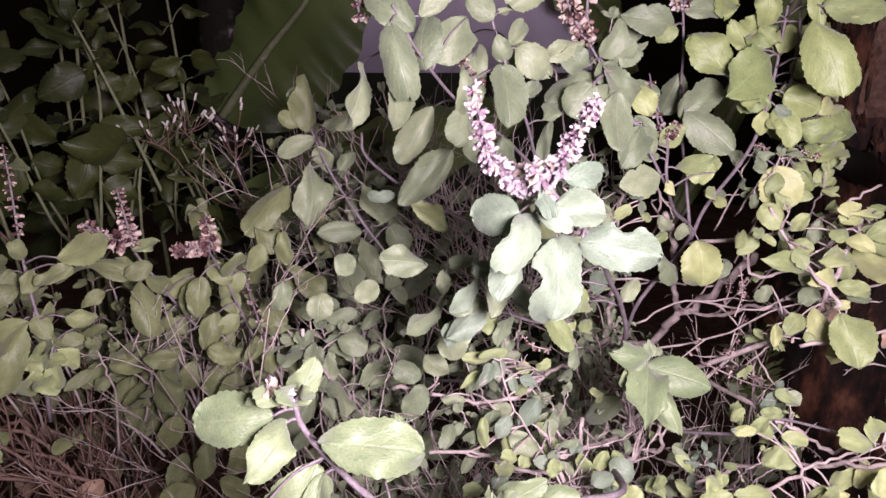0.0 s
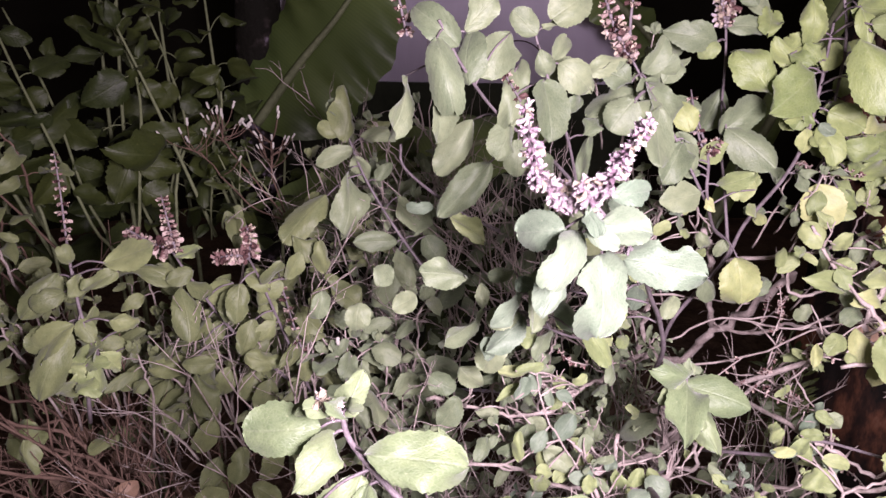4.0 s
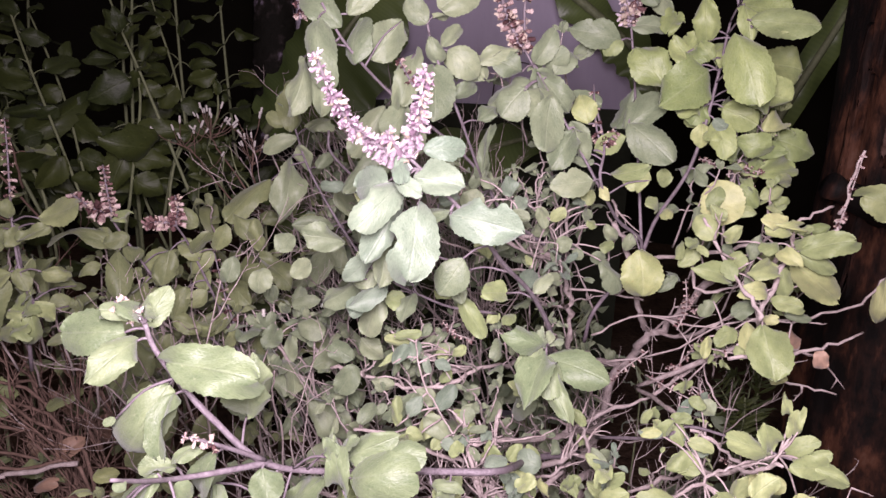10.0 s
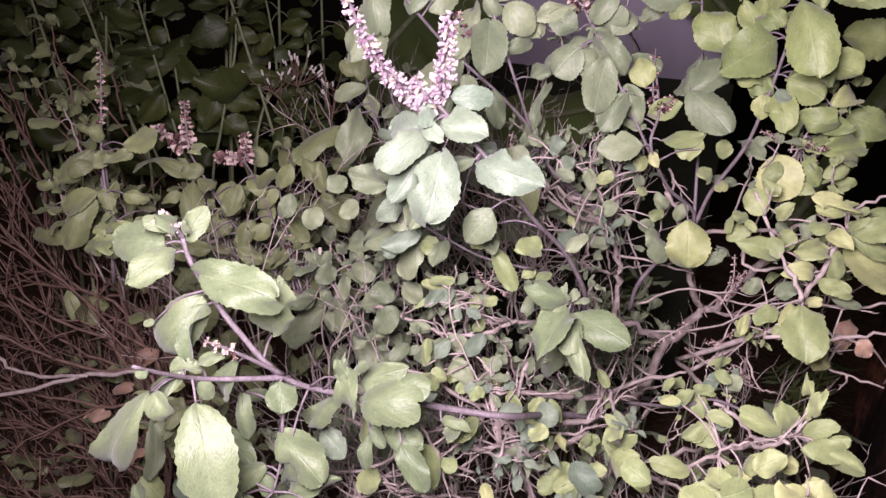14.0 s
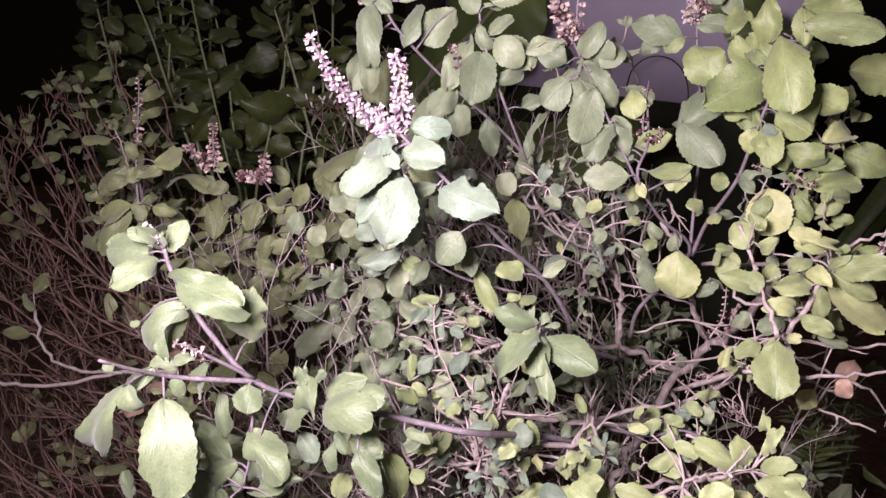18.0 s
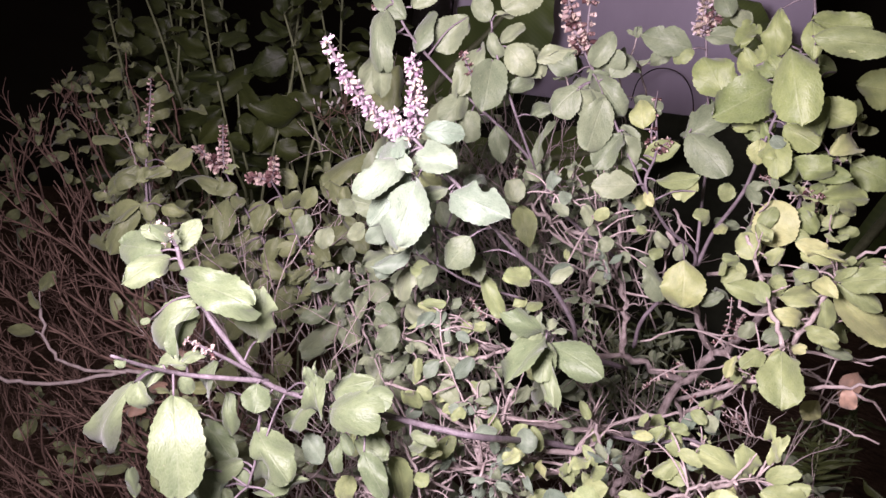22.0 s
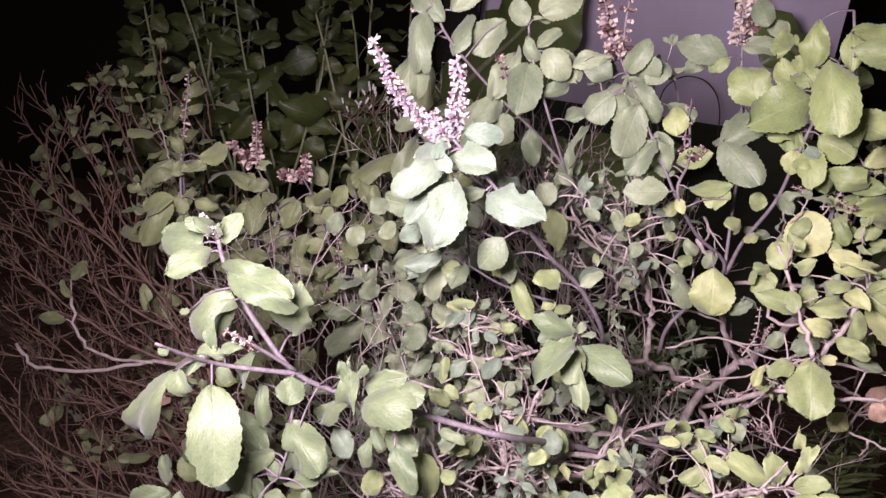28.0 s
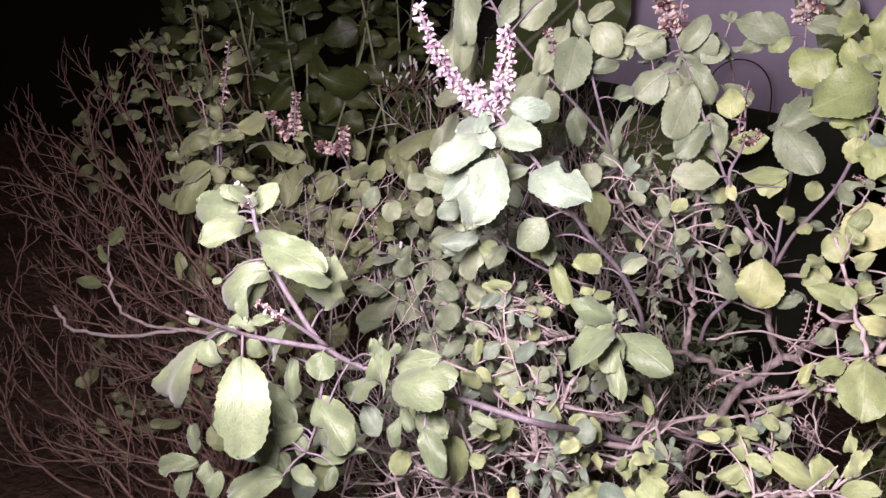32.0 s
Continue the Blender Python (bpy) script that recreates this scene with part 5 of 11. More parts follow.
leaf(s, 0.129, 0.460, 0.514, 0.118, 0.455, 0.502, 0.0114, 0, "l", 2, 0)
leaf(s, 0.117, 0.455, 0.499, 0.131, 0.445, 0.475, 0.0109, 0, "l", 2, 0)
leaf(s, 0.178, 0.450, 0.518, 0.192, 0.445, 0.506, 0.0089, 0, "l", 2, 0)
leaf(s, 0.181, 0.450, 0.494, 0.194, 0.445, 0.482, 0.0089, 0, "l", 2, 0)
leaf(s, 0.166, 0.450, 0.484, 0.169, 0.445, 0.501, 0.0075, 0, "l", 2, 0)
leaf(s, 0.140, 0.450, 0.487, 0.135, 0.440, 0.475, 0.0099, 0, "l", 2, 0)
leaf(s, 0.091, 0.470, 0.518, 0.080, 0.465, 0.512, 0.0094, 0, "l", 2, 0)
leaf(s, 0.095, 0.460, 0.498, 0.106, 0.455, 0.505, 0.0085, 0, "l", 2, 0)
s = Stem(basil, [(0.312, 0.450, 0.380), (0.349, 0.440, 0.420), (0.364, 0.430, 0.456), (0.392, 0.430, 0.496), (0.410, 0.430, 0.506)], 0.0013, 0.0007, "b")
leaf(s, 0.362, 0.425, 0.463, 0.376, 0.420, 0.502, 0.0139, 0, "l", 2, 0)
leaf(s, 0.352, 0.425, 0.459, 0.320, 0.420, 0.461, 0.0159, 0, "l", 2, 0)
leaf(s, 0.360, 0.425, 0.456, 0.358, 0.415, 0.423, 0.0124, 0, "l", 2, 0)
leaf(s, 0.368, 0.425, 0.460, 0.402, 0.410, 0.428, 0.0179, 0, "l", 2, 0)
leaf(s, 0.371, 0.430, 0.466, 0.387, 0.425, 0.449, 0.0099, 0, "l", 2, 0)
leaf(s, 0.358, 0.430, 0.417, 0.337, 0.420, 0.403, 0.0139, 0, "l", 2, 0)
leaf(s, 0.372, 0.420, 0.416, 0.387, 0.415, 0.409, 0.0099, 0, "l", 2, 0)
leaf(s, 0.393, 0.430, 0.499, 0.413, 0.420, 0.474, 0.0139, 0, "l", 2, 0)
leaf(s, 0.409, 0.430, 0.506, 0.418, 0.425, 0.518, 0.0139, 0, "l", 2, 0)
leaf(s, 0.388, 0.430, 0.511, 0.383, 0.430, 0.513, 0.0040, 0, "y", 2, 0)
s = Stem(basil, [(0.192, 0.513, 0.496), (0.230, 0.448, 0.539), (0.253, 0.457, 0.546), (0.282, 0.422, 0.557), (0.300, 0.404, 0.560), (0.312, 0.398, 0.560)], 0.0015, 0.0007, "v")
leaf(s, 0.207, 0.410, 0.514, 0.191, 0.416, 0.490, 0.0213, 4.6, "l", 3)
leaf(s, 0.190, 0.405, 0.535, 0.182, 0.387, 0.536, 0.0114, 17.3, "l", 2)
leaf(s, 0.140, 0.403, 0.522, 0.126, 0.406, 0.511, 0.0139, 12.4, "l")
leaf(s, 0.025, 0.351, 0.492, 0.017, 0.349, 0.469, 0.0175, -6.2, "l", 2)
leaf(s, 0.192, 0.419, 0.513, 0.202, 0.411, 0.529, 0.0110, 16.0, "l", 2)
s = Stem(basil, [(0.179, 0.549, 0.707), (0.149, 0.543, 0.756), (0.111, 0.548, 0.814), (0.096, 0.550, 0.838)], 0.0012, 0.0009, "v")
spike(basil, [(0.109, 0.547, 0.814), (0.095, 0.551, 0.840), (0.081, 0.558, 0.878)], 12, 0.0076, "o", seed=10)
spike(basil, [(0.111, 0.557, 0.813), (0.108, 0.554, 0.838), (0.108, 0.552, 0.868)], 7, 0.0066, "o", seed=28, sparse=0.45)
leaf(s, 0.131, 0.555, 0.797, 0.139, 0.541, 0.820, 0.0210, 6, "g", 2)
leaf(s, 0.121, 0.542, 0.799, 0.149, 0.560, 0.767, 0.0250, -8, "g", 1)
leaf(s, 0.119, 0.565, 0.790, 0.082, 0.560, 0.770, 0.0300, 10, "g", 2)
leaf(s, 0.118, 0.543, 0.806, 0.133, 0.543, 0.832, 0.0185, 8, "g", 3)
leaf(s, 0.135, 0.547, 0.798, 0.147, 0.565, 0.816, 0.0210, -10, "g", 3, 2)
leaf(s, 0.121, 0.543, 0.802, 0.137, 0.554, 0.778, 0.0211, 5, "g", 0)
leaf(s, 0.112, 0.534, 0.787, 0.095, 0.530, 0.764, 0.0291, 19)
leaf(s, 0.109, 0.537, 0.799, 0.084, 0.531, 0.809, 0.0221, -15, "g", 1, 2)
leaf(s, 0.134, 0.541, 0.781, 0.131, 0.514, 0.740, 0.0296, -17, "g", 0)
leaf(s, 0.153, 0.540, 0.754, 0.137, 0.526, 0.725, 0.0234, -2, "g", 2)
leaf(s, 0.154, 0.541, 0.757, 0.165, 0.548, 0.728, 0.0165, -4, "g", 1, 2)
leaf(s, 0.112, 0.533, 0.785, 0.133, 0.549, 0.770, 0.0259, 12)
s = Stem(basil, [(0.157, 0.618, 0.624), (0.100, 0.580, 0.673), (0.079, 0.563, 0.710), (0.051, 0.541, 0.742), (0.010, 0.520, 0.777), (-0.017, 0.480, 0.815), (-0.032, 0.468, 0.844)], 0.0017, 0.0010, "v")
leaf(s, 0.045, 0.560, 0.812, 0.079, 0.534, 0.793, 0.0270, -6, "g", 1)
leaf(s, 0.045, 0.517, 0.844, 0.073, 0.535, 0.862, 0.0285, 8, "g", 2)
leaf(s, -0.033, 0.462, 0.833, -0.021, 0.442, 0.790, 0.0225, 10, "g", 3)
leaf(s, -0.031, 0.464, 0.802, -0.033, 0.464, 0.765, 0.0167, 5, "g", 3)
leaf(s, -0.012, 0.482, 0.802, -0.011, 0.502, 0.836, 0.0272, -36, "g", 2)
leaf(s, 0.016, 0.516, 0.834, -0.006, 0.504, 0.806, 0.0276, 3, "g", 2)
leaf(s, 0.019, 0.520, 0.772, 0.009, 0.498, 0.748, 0.0237, -21)
leaf(s, 0.042, 0.516, 0.802, 0.047, 0.493, 0.762, 0.0307, -7)
leaf(s, 0.024, 0.533, 0.811, 0.018, 0.506, 0.772, 0.0223, 13, "g", 2)
leaf(s, 0.026, 0.522, 0.758, 0.025, 0.520, 0.730, 0.0228, -19, "g", 2)
leaf(s, 0.046, 0.533, 0.747, 0.053, 0.539, 0.714, 0.0183, -14, "g", 1, 2)
leaf(s, 0.078, 0.556, 0.710, 0.085, 0.561, 0.754, 0.0123, -14, "g", 2)
leaf(s, 0.082, 0.560, 0.716, 0.071, 0.558, 0.699, 0.0150, -40, "g", 2)
leaf(s, 0.076, 0.540, 0.680, 0.091, 0.527, 0.646, 0.0222, -9, "l", 2, 2)
leaf(s, 0.075, 0.556, 0.690, 0.059, 0.543, 0.679, 0.0189, 7, "g", 0, 2)
leaf(s, -0.019, 0.472, 0.828, -0.049, 0.481, 0.852, 0.0221, -13, "g", 3)
leaf(s, -0.015, 0.474, 0.837, 0.005, 0.481, 0.859, 0.0196, 9, "g", 0)
leaf(s, -0.056, 0.498, 0.806, -0.067, 0.491, 0.761, 0.0249, -35)
leaf(s, -0.008, 0.568, 0.765, -0.037, 0.559, 0.721, 0.0245, -6, "g", 2)
leaf(s, 0.006, 0.547, 0.735, -0.034, 0.526, 0.695, 0.0261, 9, "g", 0)
leaf(s, -0.039, 0.552, 0.696, -0.061, 0.548, 0.696, 0.0110, -15, "p", 3)
leaf(s, -0.029, 0.542, 0.694, 0.003, 0.524, 0.676, 0.0187, -10, "l")
spike(basil, [(-0.054, 0.487, 0.833), (-0.061, 0.493, 0.861), (-0.068, 0.500, 0.882)], 8, 0.0045, "o", seed=12)
s = Stem(basil, [(0.080, 0.561, 0.705), (0.064, 0.530, 0.757), (0.042, 0.519, 0.811), (0.031, 0.526, 0.846)], 0.0013, 0.0009, "v")
leaf(s, 0.038, 0.516, 0.824, 0.045, 0.522, 0.804, 0.0150, 27, "g", 3, 2)
leaf(s, 0.047, 0.517, 0.816, 0.059, 0.537, 0.832, 0.0127, -10)
leaf(s, 0.052, 0.518, 0.814, 0.076, 0.523, 0.795, 0.0252, 0, "g", 3, 2)
leaf(s, 0.055, 0.520, 0.780, 0.073, 0.540, 0.788, 0.0134, 7, "g", 3)
leaf(s, 0.071, 0.530, 0.804, 0.106, 0.540, 0.815, 0.0159, -13, "g", 2, 2)
leaf(s, 0.075, 0.533, 0.760, 0.089, 0.553, 0.769, 0.0165, 16, "g", 2, 2)
leaf(s, 0.035, 0.518, 0.833, 0.018, 0.520, 0.850, 0.0187, -16)
leaf(s, 0.039, 0.521, 0.838, 0.055, 0.539, 0.853, 0.0206, 74, "g", 2)
spike(basil, [(0.026, 0.514, 0.787), (0.019, 0.515, 0.798), (0.013, 0.516, 0.807)], 4, 0.0043, "o", seed=11)
s = Stem(basil, [(0.017, 0.573, 0.669), (-0.021, 0.570, 0.689), (-0.066, 0.600, 0.716), (-0.071, 0.607, 0.737)], 0.0015, 0.0012, "v")
s = Stem(basil, [(-0.047, 0.646, 0.597), (-0.080, 0.653, 0.642), (-0.109, 0.660, 0.689), (-0.125, 0.672, 0.722), (-0.136, 0.683, 0.753)], 0.0017, 0.0010, "v")
leaf(s, -0.131, 0.668, 0.726, -0.132, 0.687, 0.778, 0.0271, 42, "e", 2)
leaf(s, -0.123, 0.666, 0.720, -0.158, 0.659, 0.705, 0.0185, 13)
leaf(s, -0.113, 0.670, 0.730, -0.086, 0.669, 0.736, 0.0172, -8, "g", 3)
leaf(s, -0.127, 0.659, 0.701, -0.130, 0.626, 0.642, 0.0331, -27, "g", 2, 2)
leaf(s, -0.147, 0.650, 0.677, -0.185, 0.617, 0.640, 0.0320, 15, "e", 2)
leaf(s, -0.121, 0.663, 0.713, -0.111, 0.666, 0.687, 0.0212, 41, "g", 0)
leaf(s, -0.138, 0.670, 0.731, -0.156, 0.669, 0.744, 0.0160, 2, "e", 2)
leaf(s, -0.129, 0.676, 0.748, -0.150, 0.690, 0.762, 0.0149, -8, "g", 2)
leaf(s, -0.100, 0.656, 0.692, -0.085, 0.669, 0.706, 0.0137, 12)
leaf(s, -0.079, 0.646, 0.633, -0.121, 0.637, 0.634, 0.0212, -26, "g", 0)
leaf(s, -0.081, 0.641, 0.612, -0.101, 0.624, 0.573, 0.0320, 34, "g", 2, 2)
leaf(s, -0.077, 0.644, 0.625, -0.064, 0.622, 0.595, 0.0212, 14, "g", 2, 2)
leaf(s, -0.052, 0.650, 0.638, -0.036, 0.648, 0.612, 0.0253, 33)
leaf(s, -0.063, 0.649, 0.638, -0.052, 0.668, 0.659, 0.0228, -33, "g", 1, 2)
leaf(s, -0.079, 0.655, 0.676, -0.055, 0.654, 0.641, 0.0251, -21, "g", 0)
leaf(s, -0.144, 0.601, 0.611, -0.108, 0.594, 0.581, 0.0263, -31, "e")
leaf(s, -0.143, 0.603, 0.615, -0.146, 0.601, 0.647, 0.0165, -1, "e", 2)
s = Stem(basil, [(-0.182, 0.593, 0.507), (-0.220, 0.566, 0.569), (-0.244, 0.540, 0.634), (-0.252, 0.526, 0.665)], 0.0017, 0.0008, "v")
leaf(s, -0.249, 0.534, 0.628, -0.312, 0.526, 0.636, 0.0233, 27, "e", 3, 2)
leaf(s, -0.251, 0.533, 0.627, -0.237, 0.508, 0.589, 0.0243, -12, "e", 2, 2)
leaf(s, -0.239, 0.536, 0.641, -0.258, 0.525, 0.636, 0.0157, -6, "e")
leaf(s, -0.245, 0.535, 0.631, -0.221, 0.521, 0.625, 0.0158, 1, "e", 0)
leaf(s, -0.236, 0.549, 0.592, -0.270, 0.551, 0.567, 0.0225, -51, "e")
leaf(s, -0.212, 0.553, 0.624, -0.240, 0.553, 0.607, 0.0221, 7, "e", 0)
leaf(s, -0.248, 0.525, 0.659, -0.223, 0.517, 0.668, 0.0103, -14, "l", 0)
leaf(s, -0.257, 0.549, 0.547, -0.291, 0.538, 0.546, 0.0204, -3, "e", 2)
leaf(s, -0.251, 0.531, 0.638, -0.269, 0.538, 0.645, 0.0139, -21, "e", 1, 2)
leaf(s, -0.245, 0.551, 0.565, -0.229, 0.567, 0.580, 0.0170, 11, "e", 2)
spike(basil, [(-0.251, 0.526, 0.664), (-0.265, 0.523, 0.670), (-0.286, 0.527, 0.680)], 8, 0.0067, "o", seed=13, sparse=0.05)
spike(basil, [(-0.247, 0.525, 0.662), (-0.251, 0.528, 0.682), (-0.258, 0.536, 0.706)], 11, 0.0054, "o", seed=14, sparse=0.05)
s = Stem(basil, [(-0.160, 0.590, 0.497), (-0.177, 0.575, 0.565), (-0.188, 0.549, 0.631), (-0.190, 0.529, 0.658)], 0.0017, 0.0008, "v")
leaf(s, -0.201, 0.537, 0.630, -0.200, 0.516, 0.603, 0.0204, 4, "e", 0)
leaf(s, -0.197, 0.557, 0.588, -0.209, 0.544, 0.559, 0.0208, 5, "e", 2, 2)
leaf(s, -0.180, 0.551, 0.619, -0.203, 0.560, 0.632, 0.0213, 5, "e", 1, 2)
leaf(s, -0.186, 0.547, 0.626, -0.166, 0.545, 0.647, 0.0170, 58, "e")
leaf(s, -0.183, 0.564, 0.581, -0.196, 0.583, 0.606, 0.0182, 0, "e", 1, 2)
leaf(s, -0.180, 0.575, 0.535, -0.211, 0.580, 0.539, 0.0147, -11, "l", 2)
leaf(s, -0.165, 0.553, 0.629, -0.154, 0.554, 0.654, 0.0172, 39, "e")
spike(basil, [(-0.189, 0.528, 0.657), (-0.202, 0.524, 0.660), (-0.216, 0.523, 0.656)], 7, 0.0068, "o", seed=15, sparse=0.05)
spike(basil, [(-0.188, 0.528, 0.657), (-0.186, 0.529, 0.672), (-0.190, 0.533, 0.683)], 7, 0.0059, "o", seed=16, sparse=0.05)
spike(basil, [(-0.154, 0.571, 0.526), (-0.167, 0.570, 0.578), (-0.179, 0.576, 0.625)], 10, 0.0051, "o", seed=17, sparse=0.3)
s = Stem(basil, [(-0.296, 0.481, 0.582), (-0.301, 0.473, 0.615), (-0.306, 0.476, 0.651), (-0.310, 0.483, 0.683)], 0.0016, 0.0010, "v")
leaf(s, -0.280, 0.476, 0.670, -0.239, 0.472, 0.686, 0.0245, -10, "e", 0, 2)
leaf(s, -0.270, 0.475, 0.663, -0.293, 0.462, 0.654, 0.0131, 19, "e")
leaf(s, -0.306, 0.475, 0.669, -0.307, 0.470, 0.684, 0.0122, 4, "e", 3)
leaf(s, -0.298, 0.474, 0.660, -0.301, 0.459, 0.649, 0.0139, -12, "e")
leaf(s, -0.311, 0.471, 0.648, -0.330, 0.457, 0.641, 0.0164, 5, "e", 3)
leaf(s, -0.281, 0.471, 0.625, -0.266, 0.488, 0.616, 0.0145, 24, "e")
leaf(s, -0.303, 0.469, 0.626, -0.295, 0.471, 0.607, 0.0152, 7, "e", 0)
leaf(s, -0.307, 0.469, 0.622, -0.340, 0.468, 0.589, 0.0254, 28, "e", 3)
leaf(s, -0.295, 0.472, 0.606, -0.319, 0.480, 0.573, 0.0173, -4, "l", 0)
leaf(s, -0.295, 0.475, 0.595, -0.287, 0.487, 0.574, 0.0158, -1, "l", 1, 2)
leaf(s, -0.301, 0.475, 0.586, -0.307, 0.482, 0.551, 0.0176, -7, "l", 3)
leaf(s, -0.309, 0.473, 0.582, -0.338, 0.482, 0.551, 0.0176, -17, "l", 2)
spike(basil, [(-0.310, 0.483, 0.683), (-0.313, 0.491, 0.720), (-0.316, 0.497, 0.749)], 12, 0.0037, "o", seed=18, sparse=0.3)
leaf(s, -0.299, 0.593, 0.505, -0.317, 0.586, 0.457, 0.0264, -2.8, "e", 2, 2)
leaf(s, -0.278, 0.581, 0.506, -0.301, 0.573, 0.457, 0.0292, 16.5, "e", 0, 2)
leaf(s, -0.256, 0.558, 0.530, -0.239, 0.538, 0.495, 0.0275, 17.7, "e", 2, 2)
leaf(s, -0.242, 0.554, 0.486, -0.264, 0.551, 0.452, 0.0220, -7.8, "e", 2)
leaf(s, -0.365, 0.611, 0.541, -0.330, 0.604, 0.532, 0.0274, 3.4, "e", 2, 2)
leaf(s, -0.212, 0.603, 0.514, -0.227, 0.590, 0.484, 0.0253, -6.6, "e", 2, 2)
leaf(s, -0.193, 0.576, 0.517, -0.204, 0.569, 0.485, 0.0234, -6.2, "e", 2)
leaf(s, -0.310, 0.561, 0.537, -0.324, 0.550, 0.515, 0.0205, -3.8, "e", 2)
leaf(s, -0.235, 0.587, 0.523, -0.245, 0.581, 0.496, 0.0215, 14.7, "e", 3, 2)
leaf(s, -0.241, 0.551, 0.447, -0.254, 0.534, 0.416, 0.0232, -13.6, "e", 1, 2)
leaf(s, -0.211, 0.534, 0.471, -0.214, 0.516, 0.443, 0.0203, 0.0, "e", 2)
leaf(s, -0.192, 0.568, 0.448, -0.204, 0.561, 0.414, 0.0239, 3.9, "e", 2)
leaf(s, -0.210, 0.545, 0.420, -0.185, 0.545, 0.400, 0.0214, -13.5, "e", 2)
s = Stem(basil, [(-0.328, 0.500, 0.515), (-0.316, 0.490, 0.584), (-0.311, 0.485, 0.626), (-0.308, 0.480, 0.661)], 0.0020, 0.0012, "v")
leaf(s, -0.315, 0.470, 0.616, -0.334, 0.450, 0.567, 0.0262, 0, "e", 2, 0)
leaf(s, -0.319, 0.475, 0.618, -0.343, 0.460, 0.605, 0.0204, 0, "e", 2, 0)
leaf(s, -0.311, 0.485, 0.607, -0.295, 0.480, 0.632, 0.0116, 0, "e", 2, 0)
leaf(s, -0.294, 0.530, 0.591, -0.312, 0.520, 0.604, 0.0145, 0, "e", 2, 0)
leaf(s, -0.309, 0.480, 0.594, -0.289, 0.470, 0.605, 0.0165, 0, "e", 2, 0)
leaf(s, -0.321, 0.475, 0.585, -0.306, 0.470, 0.580, 0.0126, 0, "l", 2, 0)
leaf(s, -0.308, 0.475, 0.582, -0.285, 0.470, 0.590, 0.0126, 0, "l", 2, 0)
leaf(s, -0.315, 0.470, 0.571, -0.293, 0.460, 0.572, 0.0165, 0, "l", 2, 0)
leaf(s, -0.318, 0.480, 0.658, -0.342, 0.460, 0.630, 0.0213, 0, "e", 2, 0)
leaf(s, -0.307, 0.540, 0.567, -0.324, 0.530, 0.574, 0.0174, 0, "e", 2, 0)
basil_back = thing("holy_basil", (-0.211, 0.639, 0.000), "older holy basil behind with faded brown flower spikes", "plant")
sprig(basil_back, [(-0.160, 0.594, 0.424), (-0.153, 0.577, 0.503), (-0.157, 0.571, 0.537), (-0.154, 0.569, 0.559)], 0.0014, 0.0008, 4, 0.031, "e", "b", 200)
sprig(basil_back, [(-0.157, 0.666, 0.398), (-0.188, 0.642, 0.504), (-0.199, 0.637, 0.547), (-0.222, 0.629, 0.581)], 0.0015, 0.0009, 4, 0.037, "e", "b", 201)
sprig(basil_back, [(-0.279, 0.621, 0.379), (-0.282, 0.601, 0.465), (-0.282, 0.596, 0.496), (-0.291, 0.592, 0.527)], 0.0015, 0.0009, 4, 0.033, "e", "b", 202)
sprig(basil_back, [(-0.158, 0.612, 0.435), (-0.157, 0.595, 0.522), (-0.158, 0.592, 0.560), (-0.172, 0.584, 0.585)], 0.0014, 0.0008, 4, 0.034, "e", "b", 203)
sprig(basil_back, [(-0.232, 0.599, 0.404), (-0.257, 0.571, 0.489), (-0.276, 0.559, 0.522), (-0.290, 0.552, 0.550)], 0.0015, 0.0008, 4, 0.031, "e", "b", 204)
sprig(basil_back, [(-0.262, 0.646, 0.434), (-0.247, 0.632, 0.513), (-0.252, 0.623, 0.540), (-0.247, 0.625, 0.571)], 0.0015, 0.0009, 4, 0.038, "e", "b", 205)
sprig(basil_back, [(-0.187, 0.667, 0.446), (-0.205, 0.633, 0.505), (-0.221, 0.620, 0.534), (-0.224, 0.613, 0.548)], 0.0015, 0.0009, 4, 0.031, "e", "b", 206)
sprig(basil_back, [(-0.252, 0.627, 0.434), (-0.261, 0.608, 0.527), (-0.262, 0.604, 0.562), (-0.283, 0.596, 0.594)], 0.0015, 0.0009, 4, 0.038, "e", "b", 207)
sprig(basil_back, [(-0.310, 0.560, 0.437), (-0.293, 0.545, 0.510), (-0.294, 0.538, 0.537), (-0.297, 0.535, 0.562)], 0.0014, 0.0008, 4, 0.035, "e", "b", 208)
sprig(basil_back, [(-0.164, 0.600, 0.446), (-0.164, 0.578, 0.518), (-0.163, 0.571, 0.544), (-0.168, 0.567, 0.570)], 0.0014, 0.0008, 4, 0.024, "e", "b", 209)
sprig(basil_back, [(-0.295, 0.641, 0.449), (-0.298, 0.624, 0.540), (-0.311, 0.614, 0.573), (-0.317, 0.612, 0.605)], 0.0015, 0.0009, 4, 0.026, "e", "b", 210)
sprig(basil_back, [(-0.292, 0.573, 0.441), (-0.266, 0.565, 0.526), (-0.257, 0.563, 0.553), (-0.252, 0.566, 0.588)], 0.0015, 0.0008, 4, 0.032, "e", "b", 211)
sprig(basil_back, [(-0.101, 0.601, 0.381), (-0.117, 0.579, 0.475), (-0.120, 0.575, 0.511), (-0.126, 0.573, 0.543)], 0.0014, 0.0008, 3, 0.048, "g", "b", 300)
sprig(basil_back, [(-0.088, 0.606, 0.373), (-0.089, 0.594, 0.476), (-0.086, 0.593, 0.517), (-0.091, 0.592, 0.550)], 0.0014, 0.0008, 3, 0.032, "g", "b", 301)
